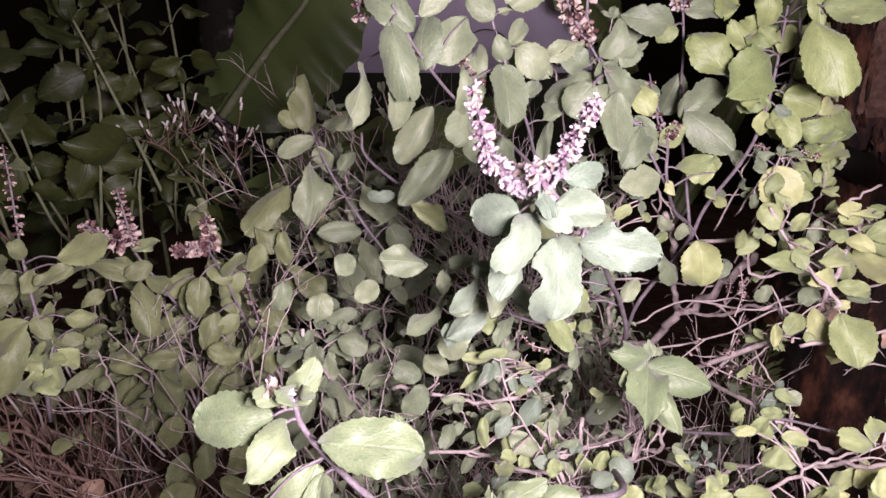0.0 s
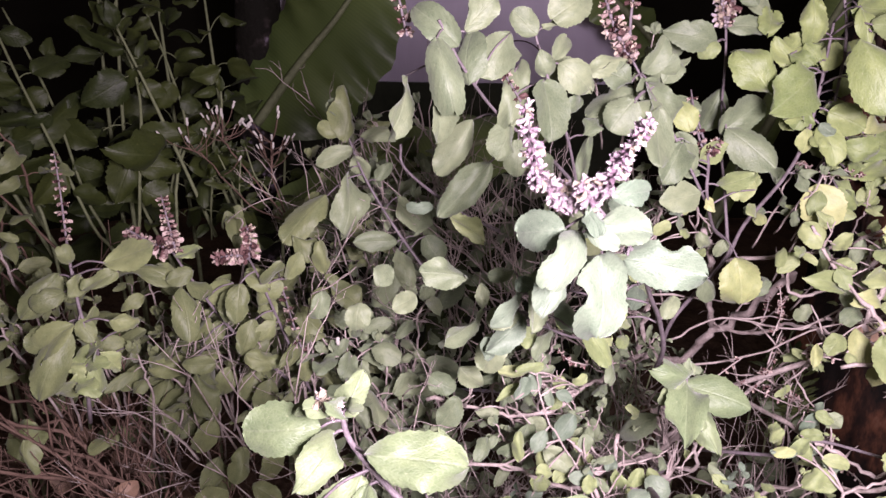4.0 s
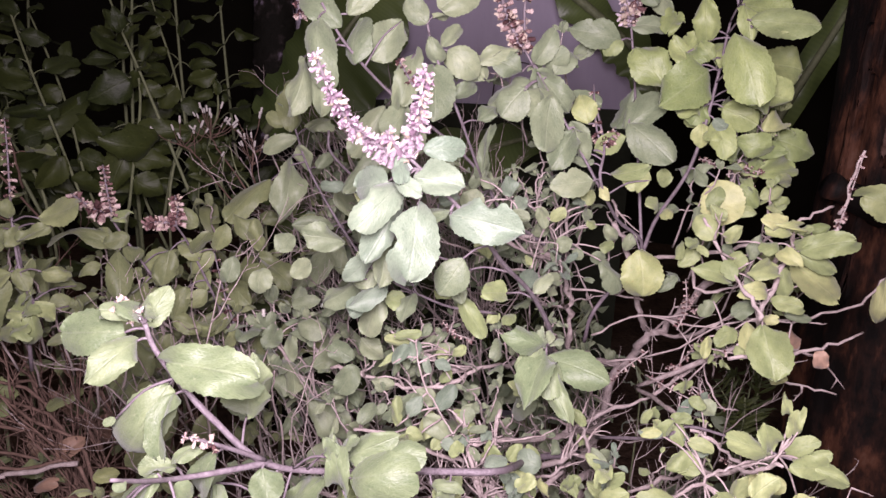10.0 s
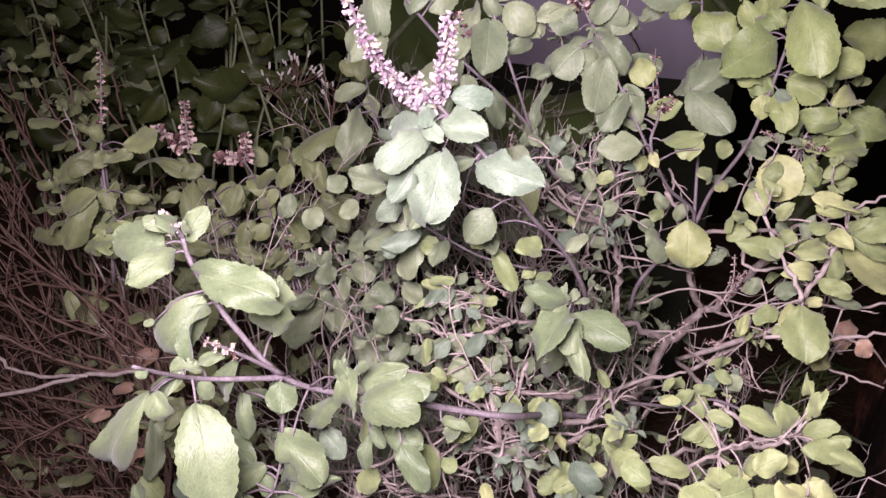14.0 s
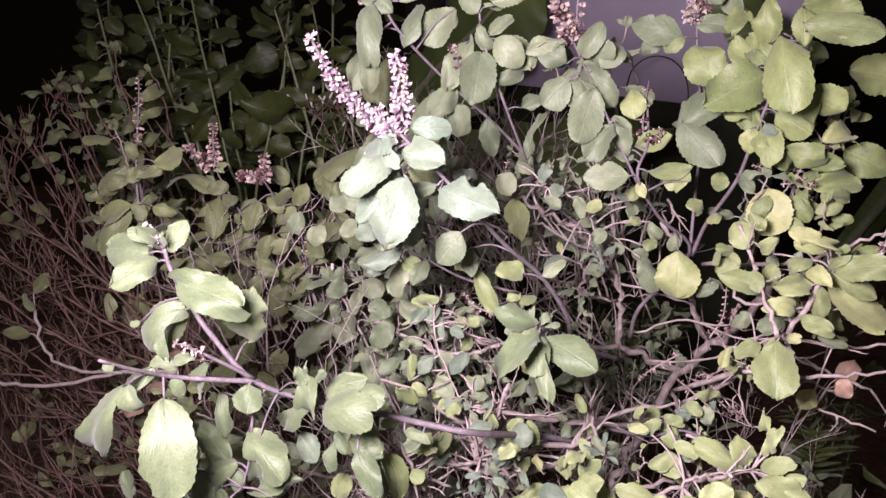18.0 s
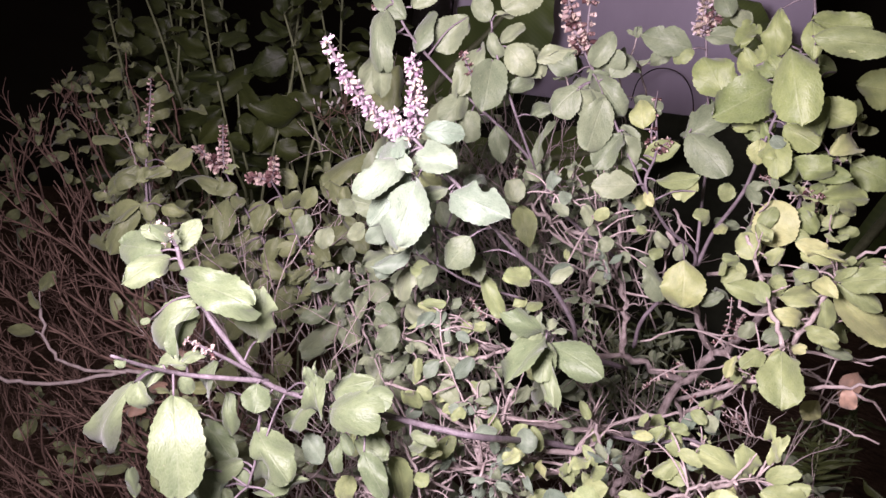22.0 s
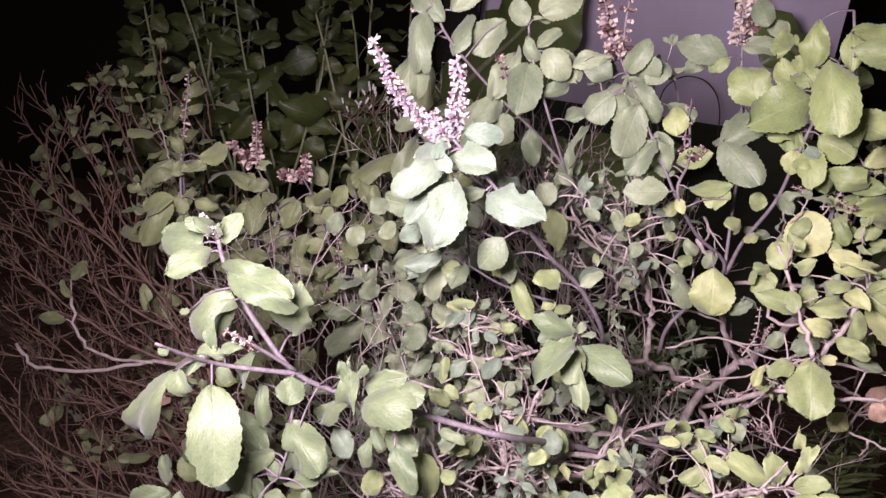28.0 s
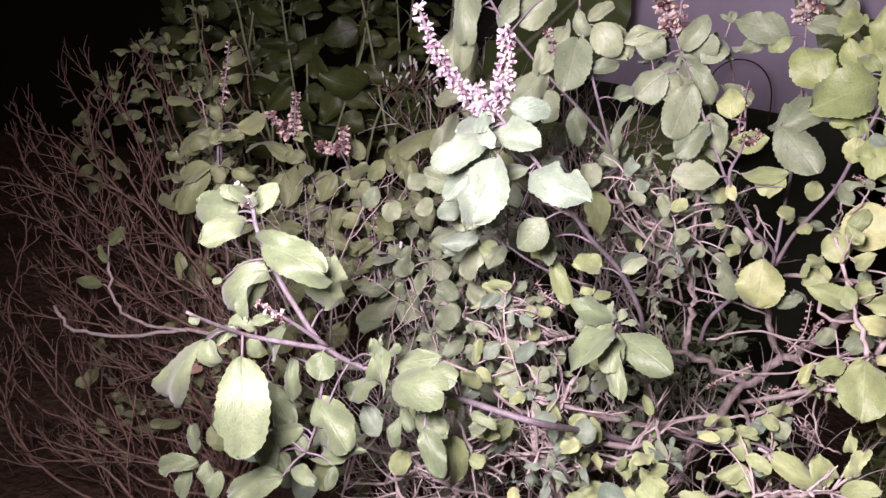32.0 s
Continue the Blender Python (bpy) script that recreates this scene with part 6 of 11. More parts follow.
sprig(basil_back, [(-0.113, 0.548, 0.333), (-0.102, 0.542, 0.440), (-0.110, 0.539, 0.486), (-0.107, 0.540, 0.518)], 0.0014, 0.0008, 3, 0.037, "g", "b", 302)
sprig(basil_back, [(-0.072, 0.638, 0.453), (-0.058, 0.622, 0.528), (-0.058, 0.618, 0.563), (-0.050, 0.617, 0.582)], 0.0014, 0.0008, 3, 0.046, "g", "b", 303)
sprig(basil_back, [(-0.075, 0.615, 0.396), (-0.095, 0.594, 0.496), (-0.115, 0.579, 0.524), (-0.122, 0.581, 0.569)], 0.0014, 0.0008, 3, 0.043, "g", "b", 304)
sprig(basil_back, [(-0.051, 0.653, 0.423), (-0.085, 0.617, 0.498), (-0.111, 0.604, 0.536), (-0.115, 0.597, 0.552)], 0.0014, 0.0008, 3, 0.037, "g", "b", 305)
sprig(basil_back, [(-0.155, 0.619, 0.325), (-0.152, 0.603, 0.412), (-0.147, 0.600, 0.444), (-0.152, 0.598, 0.475)], 0.0015, 0.0009, 3, 0.035, "e", "b", 306)
sprig(basil_back, [(-0.076, 0.621, 0.358), (-0.110, 0.596, 0.464), (-0.124, 0.588, 0.504), (-0.141, 0.583, 0.542)], 0.0014, 0.0008, 3, 0.034, "g", "b", 307)
sprig(basil_back, [(-0.023, 0.607, 0.327), (-0.038, 0.590, 0.434), (-0.042, 0.584, 0.468), (-0.058, 0.582, 0.511)], 0.0014, 0.0008, 3, 0.038, "g", "b", 308)
sprig(basil, [(-0.162, 0.429, 0.412), (-0.153, 0.402, 0.461), (-0.151, 0.393, 0.478), (-0.146, 0.390, 0.494)], 0.0012, 0.0007, 3, 0.026, "e", "b", 400)
sprig(basil, [(-0.053, 0.438, 0.367), (-0.065, 0.406, 0.427), (-0.072, 0.394, 0.445), (-0.082, 0.387, 0.466)], 0.0011, 0.0006, 3, 0.021, "g", "b", 401)
sprig(basil, [(-0.136, 0.474, 0.313), (-0.127, 0.454, 0.383), (-0.131, 0.445, 0.406), (-0.130, 0.443, 0.431)], 0.0013, 0.0007, 3, 0.023, "e", "b", 402)
sprig(basil, [(-0.226, 0.432, 0.362), (-0.206, 0.413, 0.422), (-0.204, 0.405, 0.442), (-0.200, 0.403, 0.462)], 0.0012, 0.0007, 3, 0.027, "e", "b", 403)
sprig(basil, [(-0.116, 0.386, 0.384), (-0.107, 0.362, 0.441), (-0.110, 0.354, 0.468), (-0.111, 0.346, 0.478)], 0.0011, 0.0006, 3, 0.021, "g", "b", 404)
sprig(basil, [(-0.087, 0.448, 0.358), (-0.063, 0.434, 0.427), (-0.055, 0.431, 0.454), (-0.045, 0.431, 0.474)], 0.0012, 0.0007, 3, 0.024, "g", "b", 405)
sprig(basil, [(-0.117, 0.465, 0.382), (-0.104, 0.443, 0.440), (-0.100, 0.436, 0.461), (-0.100, 0.431, 0.478)], 0.0012, 0.0007, 3, 0.031, "g", "b", 406)
sprig(basil, [(-0.063, 0.408, 0.394), (-0.053, 0.379, 0.437), (-0.057, 0.365, 0.447), (-0.052, 0.362, 0.465)], 0.0011, 0.0006, 3, 0.025, "g", "b", 407)
sprig(basil, [(-0.142, 0.446, 0.416), (-0.148, 0.408, 0.452), (-0.154, 0.394, 0.462), (-0.163, 0.383, 0.474)], 0.0012, 0.0007, 3, 0.029, "e", "b", 408)
sprig(basil, [(0.091, 0.584, 0.411), (0.055, 0.550, 0.493), (0.043, 0.538, 0.518), (0.025, 0.532, 0.552)], 0.0013, 0.0007, 4, 0.024, "g", "b", 500)
sprig(basil, [(0.064, 0.553, 0.454), (0.043, 0.512, 0.497), (0.035, 0.497, 0.511), (0.028, 0.489, 0.526)], 0.0012, 0.0007, 4, 0.022, "g", "b", 501)
sprig(basil, [(0.046, 0.526, 0.457), (0.030, 0.490, 0.510), (0.021, 0.476, 0.526), (0.014, 0.469, 0.545)], 0.0012, 0.0007, 4, 0.022, "g", "b", 502)
sprig(basil, [(0.016, 0.587, 0.486), (0.016, 0.554, 0.530), (0.026, 0.544, 0.536), (0.024, 0.541, 0.560)], 0.0013, 0.0007, 4, 0.020, "g", "b", 503)
sprig(basil, [(0.053, 0.554, 0.528), (0.038, 0.510, 0.555), (0.033, 0.496, 0.567), (0.027, 0.485, 0.573)], 0.0012, 0.0007, 4, 0.021, "g", "b", 504)
sprig(basil, [(0.120, 0.648, 0.574), (0.135, 0.623, 0.620), (0.138, 0.615, 0.642), (0.140, 0.609, 0.651)], 0.0012, 0.0007, 4, 0.017, "g", "b", 600)
sprig(basil, [(0.132, 0.649, 0.574), (0.136, 0.621, 0.627), (0.128, 0.609, 0.649), (0.135, 0.607, 0.665)], 0.0012, 0.0007, 4, 0.017, "g", "b", 601)
sprig(basil, [(0.125, 0.678, 0.587), (0.131, 0.645, 0.624), (0.130, 0.632, 0.635), (0.136, 0.629, 0.650)], 0.0013, 0.0007, 4, 0.021, "g", "b", 602)
sprig(basil, [(0.084, 0.634, 0.556), (0.087, 0.604, 0.605), (0.092, 0.598, 0.628), (0.082, 0.587, 0.639)], 0.0013, 0.0007, 4, 0.019, "g", "b", 603)
sprig(basil, [(0.118, 0.664, 0.562), (0.116, 0.636, 0.622), (0.110, 0.626, 0.646), (0.109, 0.621, 0.665)], 0.0013, 0.0007, 4, 0.023, "g", "b", 604)
sprig(basil, [(0.112, 0.674, 0.626), (0.097, 0.634, 0.664), (0.095, 0.621, 0.677), (0.087, 0.612, 0.692)], 0.0013, 0.0007, 4, 0.022, "g", "b", 605)
sprig(basil, [(0.120, 0.695, 0.655), (0.112, 0.650, 0.672), (0.102, 0.633, 0.680), (0.098, 0.621, 0.682)], 0.0013, 0.0007, 4, 0.017, "g", "b", 606)
sprig(basil, [(0.166, 0.673, 0.603), (0.146, 0.642, 0.676), (0.143, 0.631, 0.692), (0.135, 0.630, 0.729)], 0.0012, 0.0007, 4, 0.022, "g", "b", 607)
sprig(basil, [(0.129, 0.640, 0.546), (0.125, 0.614, 0.615), (0.120, 0.605, 0.642), (0.112, 0.599, 0.664)], 0.0012, 0.0007, 4, 0.021, "g", "b", 608)
sprig(basil, [(0.146, 0.691, 0.605), (0.135, 0.654, 0.648), (0.135, 0.642, 0.660), (0.129, 0.635, 0.679)], 0.0013, 0.0007, 3, 0.016, "g", "b", 700)
sprig(basil, [(0.140, 0.675, 0.583), (0.149, 0.657, 0.656), (0.157, 0.653, 0.682), (0.152, 0.650, 0.709)], 0.0013, 0.0007, 3, 0.016, "g", "b", 701)
sprig(basil, [(0.118, 0.644, 0.570), (0.130, 0.615, 0.610), (0.132, 0.607, 0.630), (0.140, 0.602, 0.638)], 0.0012, 0.0007, 3, 0.018, "g", "b", 702)
sprig(basil, [(0.154, 0.672, 0.571), (0.157, 0.644, 0.624), (0.159, 0.636, 0.645), (0.153, 0.629, 0.661)], 0.0013, 0.0007, 3, 0.018, "g", "b", 703)
sprig(basil, [(0.145, 0.677, 0.580), (0.161, 0.658, 0.645), (0.178, 0.657, 0.668), (0.172, 0.653, 0.693)], 0.0013, 0.0007, 3, 0.022, "g", "b", 704)
sprig(basil, [(0.165, 0.706, 0.569), (0.175, 0.683, 0.630), (0.179, 0.679, 0.657), (0.181, 0.675, 0.674)], 0.0013, 0.0007, 3, 0.019, "g", "b", 705)
sprig(basil, [(0.173, 0.701, 0.566), (0.153, 0.666, 0.628), (0.149, 0.659, 0.660), (0.142, 0.651, 0.673)], 0.0013, 0.0007, 3, 0.023, "g", "b", 706)
sprig(basil, [(0.201, 0.672, 0.540), (0.171, 0.636, 0.611), (0.157, 0.623, 0.637), (0.149, 0.618, 0.662)], 0.0012, 0.0007, 3, 0.018, "g", "b", 707)
sprig(basil, [(0.072, 0.442, 0.391), (0.072, 0.413, 0.444), (0.072, 0.404, 0.466), (0.071, 0.398, 0.479)], 0.0011, 0.0006, 3, 0.018, "g", "b", 800)
sprig(basil, [(0.100, 0.545, 0.416), (0.090, 0.508, 0.460), (0.085, 0.494, 0.471), (0.078, 0.486, 0.488)], 0.0012, 0.0007, 3, 0.024, "g", "b", 801)
sprig(basil, [(0.073, 0.476, 0.443), (0.083, 0.451, 0.496), (0.087, 0.444, 0.519), (0.084, 0.437, 0.532)], 0.0011, 0.0006, 3, 0.019, "g", "b", 802)
sprig(basil, [(0.129, 0.520, 0.395), (0.136, 0.485, 0.425), (0.138, 0.474, 0.434), (0.143, 0.468, 0.442)], 0.0011, 0.0006, 3, 0.023, "g", "b", 803)
sprig(basil, [(0.133, 0.553, 0.383), (0.113, 0.509, 0.417), (0.111, 0.495, 0.425), (0.097, 0.483, 0.438)], 0.0012, 0.0007, 3, 0.022, "g", "b", 804)
sprig(basil, [(0.196, 0.539, 0.396), (0.192, 0.504, 0.438), (0.191, 0.493, 0.453), (0.192, 0.487, 0.465)], 0.0011, 0.0006, 3, 0.022, "g", "b", 805)
sprig(basil_back, [(-0.316, 0.612, 0.471), (-0.300, 0.592, 0.537), (-0.296, 0.587, 0.567), (-0.291, 0.584, 0.583)], 0.0012, 0.0007, 4, 0.021, "e", "b", 900)
sprig(basil_back, [(-0.440, 0.705, 0.368), (-0.437, 0.683, 0.432), (-0.431, 0.674, 0.448), (-0.441, 0.674, 0.476)], 0.0014, 0.0008, 4, 0.036, "e", "b", 901)
sprig(basil_back, [(-0.259, 0.704, 0.455), (-0.258, 0.673, 0.493), (-0.265, 0.662, 0.504), (-0.263, 0.657, 0.518)], 0.0013, 0.0008, 4, 0.026, "e", "b", 902)
sprig(basil_back, [(-0.381, 0.698, 0.456), (-0.371, 0.678, 0.523), (-0.365, 0.672, 0.550), (-0.363, 0.670, 0.570)], 0.0013, 0.0007, 4, 0.026, "e", "b", 903)
sprig(basil_back, [(-0.212, 0.709, 0.461), (-0.208, 0.686, 0.522), (-0.208, 0.678, 0.541), (-0.205, 0.677, 0.566)], 0.0013, 0.0008, 4, 0.030, "e", "b", 904)
sprig(basil_back, [(-0.351, 0.682, 0.442), (-0.345, 0.658, 0.500), (-0.355, 0.653, 0.528), (-0.349, 0.647, 0.540)], 0.0013, 0.0007, 4, 0.024, "e", "b", 905)
sprig(basil_back, [(-0.267, 0.663, 0.419), (-0.257, 0.640, 0.478), (-0.254, 0.635, 0.507), (-0.250, 0.630, 0.519)], 0.0013, 0.0007, 4, 0.032, "e", "b", 906)
sprig(basil_back, [(-0.235, 0.723, 0.448), (-0.239, 0.699, 0.506), (-0.233, 0.693, 0.530), (-0.244, 0.689, 0.547)], 0.0014, 0.0008, 4, 0.029, "e", "b", 907)
sprig(basil_back, [(-0.438, 0.633, 0.490), (-0.417, 0.610, 0.550), (-0.406, 0.601, 0.568), (-0.408, 0.600, 0.591)], 0.0012, 0.0007, 4, 0.027, "e", "b", 908)
sprig(basil_back, [(-0.306, 0.616, 0.433), (-0.299, 0.597, 0.505), (-0.293, 0.593, 0.533), (-0.298, 0.591, 0.556)], 0.0012, 0.0007, 4, 0.025, "e", "b", 909)
sprig(basil_back, [(-0.457, 0.688, 0.436), (-0.424, 0.668, 0.504), (-0.414, 0.662, 0.528), (-0.400, 0.661, 0.552)], 0.0013, 0.0007, 4, 0.025, "e", "b", 910)
sprig(basil_back, [(-0.435, 0.655, 0.478), (-0.417, 0.630, 0.532), (-0.409, 0.620, 0.547), (-0.411, 0.618, 0.569)], 0.0012, 0.0007, 4, 0.023, "e", "b", 911)
sprig(basil_back, [(-0.037, 0.690, 0.389), (-0.032, 0.674, 0.470), (-0.034, 0.672, 0.504), (-0.031, 0.670, 0.528)], 0.0014, 0.0008, 4, 0.028, "g", "b", 1000)
sprig(basil_back, [(-0.118, 0.676, 0.344), (-0.130, 0.658, 0.419), (-0.140, 0.653, 0.444), (-0.136, 0.653, 0.471)], 0.0014, 0.0008, 4, 0.033, "g", "b", 1001)
sprig(basil_back, [(-0.034, 0.646, 0.380), (-0.051, 0.623, 0.442), (-0.056, 0.615, 0.460), (-0.067, 0.614, 0.484)], 0.0013, 0.0007, 4, 0.033, "g", "b", 1002)
sprig(basil_back, [(-0.074, 0.672, 0.389), (-0.078, 0.655, 0.465), (-0.082, 0.649, 0.490), (-0.089, 0.650, 0.518)], 0.0013, 0.0007, 4, 0.029, "g", "b", 1003)
sprig(basil_back, [(-0.149, 0.705, 0.423), (-0.133, 0.682, 0.483), (-0.124, 0.675, 0.504), (-0.132, 0.673, 0.526)], 0.0014, 0.0008, 4, 0.037, "e", "b", 1004)
sprig(basil_back, [(-0.046, 0.637, 0.373), (-0.053, 0.614, 0.431), (-0.059, 0.607, 0.455), (-0.062, 0.603, 0.471)], 0.0013, 0.0007, 4, 0.029, "g", "b", 1005)
sprig(basil_back, [(-0.085, 0.704, 0.400), (-0.090, 0.688, 0.480), (-0.097, 0.683, 0.509), (-0.095, 0.684, 0.538)], 0.0014, 0.0008, 4, 0.026, "g", "b", 1006)
sprig(basil_back, [(-0.106, 0.691, 0.449), (-0.091, 0.664, 0.499), (-0.080, 0.657, 0.521), (-0.082, 0.651, 0.532)], 0.0013, 0.0007, 4, 0.036, "g", "b", 1007)
sprig(basil_back, [(-0.028, 0.637, 0.413), (-0.039, 0.616, 0.480), (-0.044, 0.612, 0.510), (-0.055, 0.608, 0.527)], 0.0013, 0.0007, 4, 0.025, "g", "b", 1008)
sprig(basil_back, [(-0.114, 0.686, 0.297), (-0.124, 0.675, 0.391), (-0.131, 0.672, 0.423), (-0.135, 0.675, 0.457)], 0.0014, 0.0008, 4, 0.033, "g", "b", 1009)
sprig(basil, [(0.049, 0.621, 0.362), (0.024, 0.599, 0.425), (0.019, 0.595, 0.453), (0.005, 0.590, 0.467)], 0.0013, 0.0007, 3, 0.020, "g", "b", 1100)
sprig(basil, [(-0.010, 0.615, 0.356), (-0.025, 0.597, 0.429), (-0.041, 0.591, 0.454), (-0.043, 0.590, 0.480)], 0.0013, 0.0007, 3, 0.025, "g", "b", 1101)
sprig(basil, [(0.095, 0.549, 0.455), (0.073, 0.530, 0.526), (0.067, 0.524, 0.551), (0.053, 0.523, 0.575)], 0.0011, 0.0006, 3, 0.019, "g", "b", 1102)
sprig(basil, [(0.056, 0.567, 0.425), (0.052, 0.541, 0.477), (0.050, 0.534, 0.499), (0.050, 0.529, 0.512)], 0.0011, 0.0006, 3, 0.019, "g", "b", 1103)
sprig(basil, [(-0.027, 0.549, 0.432), (-0.038, 0.522, 0.480), (-0.038, 0.512, 0.495), (-0.041, 0.508, 0.510)], 0.0011, 0.0006, 3, 0.017, "g", "b", 1104)
sprig(basil, [(0.081, 0.547, 0.437), (0.094, 0.523, 0.496), (0.102, 0.515, 0.515), (0.105, 0.513, 0.535)], 0.0011, 0.0006, 3, 0.025, "g", "b", 1105)
sprig(basil, [(-0.003, 0.532, 0.417), (-0.023, 0.508, 0.474), (-0.027, 0.498, 0.489), (-0.039, 0.497, 0.512)], 0.0011, 0.0006, 3, 0.020, "g", "b", 1106)
sprig(basil, [(-0.023, 0.567, 0.446), (-0.026, 0.536, 0.485), (-0.031, 0.523, 0.491), (-0.031, 0.520, 0.509)], 0.0011, 0.0006, 3, 0.019, "g", "b", 1107)
sprig(basil, [(0.117, 0.594, 0.401), (0.105, 0.565, 0.444), (0.105, 0.555, 0.458), (0.104, 0.550, 0.472)], 0.0012, 0.0007, 3, 0.019, "g", "b", 1108)
sprig(basil, [(0.064, 0.596, 0.397), (0.043, 0.579, 0.476), (0.030, 0.575, 0.504), (0.029, 0.574, 0.530)], 0.0012, 0.0007, 3, 0.026, "g", "b", 1109)
sprig(basil_back, [(-0.134, 0.779, 0.517), (-0.122, 0.753, 0.574), (-0.109, 0.746, 0.598), (-0.116, 0.740, 0.615)], 0.0015, 0.0008, 4, 0.033, "e", "b", 1200)
sprig(basil_back, [(-0.024, 0.767, 0.546), (-0.044, 0.738, 0.609), (-0.064, 0.729, 0.633), (-0.066, 0.725, 0.655)], 0.0014, 0.0008, 4, 0.034, "g", "b", 1201)
sprig(basil_back, [(-0.227, 0.810, 0.572), (-0.200, 0.783, 0.622), (-0.188, 0.775, 0.644), (-0.176, 0.771, 0.659)], 0.0015, 0.0009, 4, 0.031, "e", "b", 1202)
sprig(basil_back, [(-0.035, 0.774, 0.500), (-0.046, 0.745, 0.557), (-0.052, 0.737, 0.583), (-0.053, 0.731, 0.598)], 0.0015, 0.0008, 4, 0.033, "g", "b", 1203)
sprig(basil_back, [(-0.076, 0.759, 0.589), (-0.090, 0.727, 0.637), (-0.099, 0.717, 0.656), (-0.102, 0.711, 0.671)], 0.0014, 0.0008, 4, 0.029, "g", "b", 1204)
sprig(basil_back, [(-0.127, 0.764, 0.516), (-0.112, 0.735, 0.565), (-0.114, 0.725, 0.583), (-0.109, 0.720, 0.599)], 0.0014, 0.0008, 4, 0.031, "e", "b", 1205)
sprig(basil_back, [(-0.181, 0.784, 0.519), (-0.165, 0.757, 0.576), (-0.160, 0.751, 0.603), (-0.162, 0.745, 0.616)], 0.0015, 0.0008, 4, 0.033, "e", "b", 1206)
sprig(basil_back, [(-0.135, 0.757, 0.502), (-0.157, 0.741, 0.612), (-0.162, 0.735, 0.645), (-0.181, 0.738, 0.694)], 0.0014, 0.0008, 4, 0.030, "e", "b", 1207)
sprig(basil, [(0.321, 0.665, 0.561), (0.320, 0.632, 0.601), (0.325, 0.622, 0.616), (0.326, 0.616, 0.629)], 0.0012, 0.0007, 4, 0.018, "l", "b", 1300)
sprig(basil, [(0.371, 0.661, 0.643), (0.360, 0.619, 0.654), (0.358, 0.605, 0.660), (0.356, 0.596, 0.661)], 0.0011, 0.0006, 4, 0.019, "l", "b", 1301)
sprig(basil, [(0.387, 0.689, 0.565), (0.391, 0.653, 0.593), (0.391, 0.642, 0.607), (0.392, 0.633, 0.611)], 0.0012, 0.0007, 4, 0.017, "l", "b", 1302)
sprig(basil, [(0.362, 0.650, 0.564), (0.355, 0.618, 0.610), (0.347, 0.607, 0.625), (0.352, 0.603, 0.642)], 0.0012, 0.0007, 4, 0.020, "l", "b", 1303)
sprig(basil, [(0.364, 0.648, 0.592), (0.355, 0.613, 0.627), (0.351, 0.602, 0.641), (0.346, 0.595, 0.650)], 0.0012, 0.0006, 4, 0.017, "l", "b", 1304)
sprig(basil, [(0.364, 0.665, 0.540), (0.355, 0.633, 0.588), (0.355, 0.623, 0.605), (0.356, 0.618, 0.621)], 0.0012, 0.0007, 4, 0.017, "l", "b", 1305)
sprig(basil, [(0.261, 0.639, 0.636), (0.265, 0.610, 0.686), (0.262, 0.599, 0.706), (0.269, 0.597, 0.722)], 0.0011, 0.0006, 4, 0.021, "g", "b", 1400)
sprig(basil, [(0.273, 0.611, 0.614), (0.280, 0.587, 0.676), (0.284, 0.581, 0.699), (0.293, 0.581, 0.720)], 0.0011, 0.0006, 4, 0.023, "l", "b", 1401)
sprig(basil, [(0.266, 0.610, 0.660), (0.268, 0.576, 0.699), (0.272, 0.566, 0.709), (0.275, 0.562, 0.726)], 0.0011, 0.0006, 4, 0.022, "g", "b", 1402)
sprig(basil, [(0.294, 0.634, 0.646), (0.299, 0.607, 0.699), (0.298, 0.599, 0.722), (0.301, 0.595, 0.737)], 0.0011, 0.0006, 4, 0.022, "l", "b", 1403)
sprig(basil, [(0.314, 0.631, 0.671), (0.312, 0.599, 0.717), (0.317, 0.590, 0.731), (0.319, 0.587, 0.751)], 0.0011, 0.0006, 4, 0.017, "l", "b", 1404)
sprig(basil, [(0.318, 0.665, 0.700), (0.320, 0.634, 0.747), (0.324, 0.626, 0.767), (0.326, 0.621, 0.781)], 0.0011, 0.0006, 4, 0.021, "l", "b", 1405)
sprig(basil, [(0.339, 0.625, 0.629), (0.324, 0.587, 0.677), (0.323, 0.576, 0.691), (0.320, 0.571, 0.711)], 0.0010, 0.0006, 4, 0.019, "l", "b", 1406)
sprig(basil, [(0.322, 0.658, 0.696), (0.319, 0.624, 0.738), (0.318, 0.612, 0.750), (0.315, 0.607, 0.768)], 0.0011, 0.0006, 4, 0.017, "l", "b", 1407)
sprig(basil, [(0.150, 0.663, 0.778), (0.142, 0.627, 0.809), (0.137, 0.613, 0.810), (0.140, 0.609, 0.831)], 0.0011, 0.0006, 3, 0.023, "g", "b", 1500)
sprig(basil, [(0.140, 0.626, 0.745), (0.098, 0.587, 0.776), (0.089, 0.576, 0.793), (0.070, 0.566, 0.799)], 0.0011, 0.0006, 3, 0.022, "g", "b", 1501)
sprig(basil, [(0.141, 0.625, 0.750), (0.137, 0.591, 0.786), (0.133, 0.582, 0.807), (0.132, 0.573, 0.812)], 0.0011, 0.0006, 3, 0.026, "g", "b", 1502)
sprig(basil, [(0.115, 0.660, 0.725), (0.104, 0.627, 0.765), (0.100, 0.615, 0.779), (0.094, 0.609, 0.795)], 0.0011, 0.0006, 3, 0.031, "g", "b", 1503)
sprig(basil, [(0.124, 0.622, 0.734), (0.122, 0.590, 0.776), (0.123, 0.581, 0.798), (0.123, 0.574, 0.806)], 0.0011, 0.0006, 3, 0.025, "g", "b", 1504)
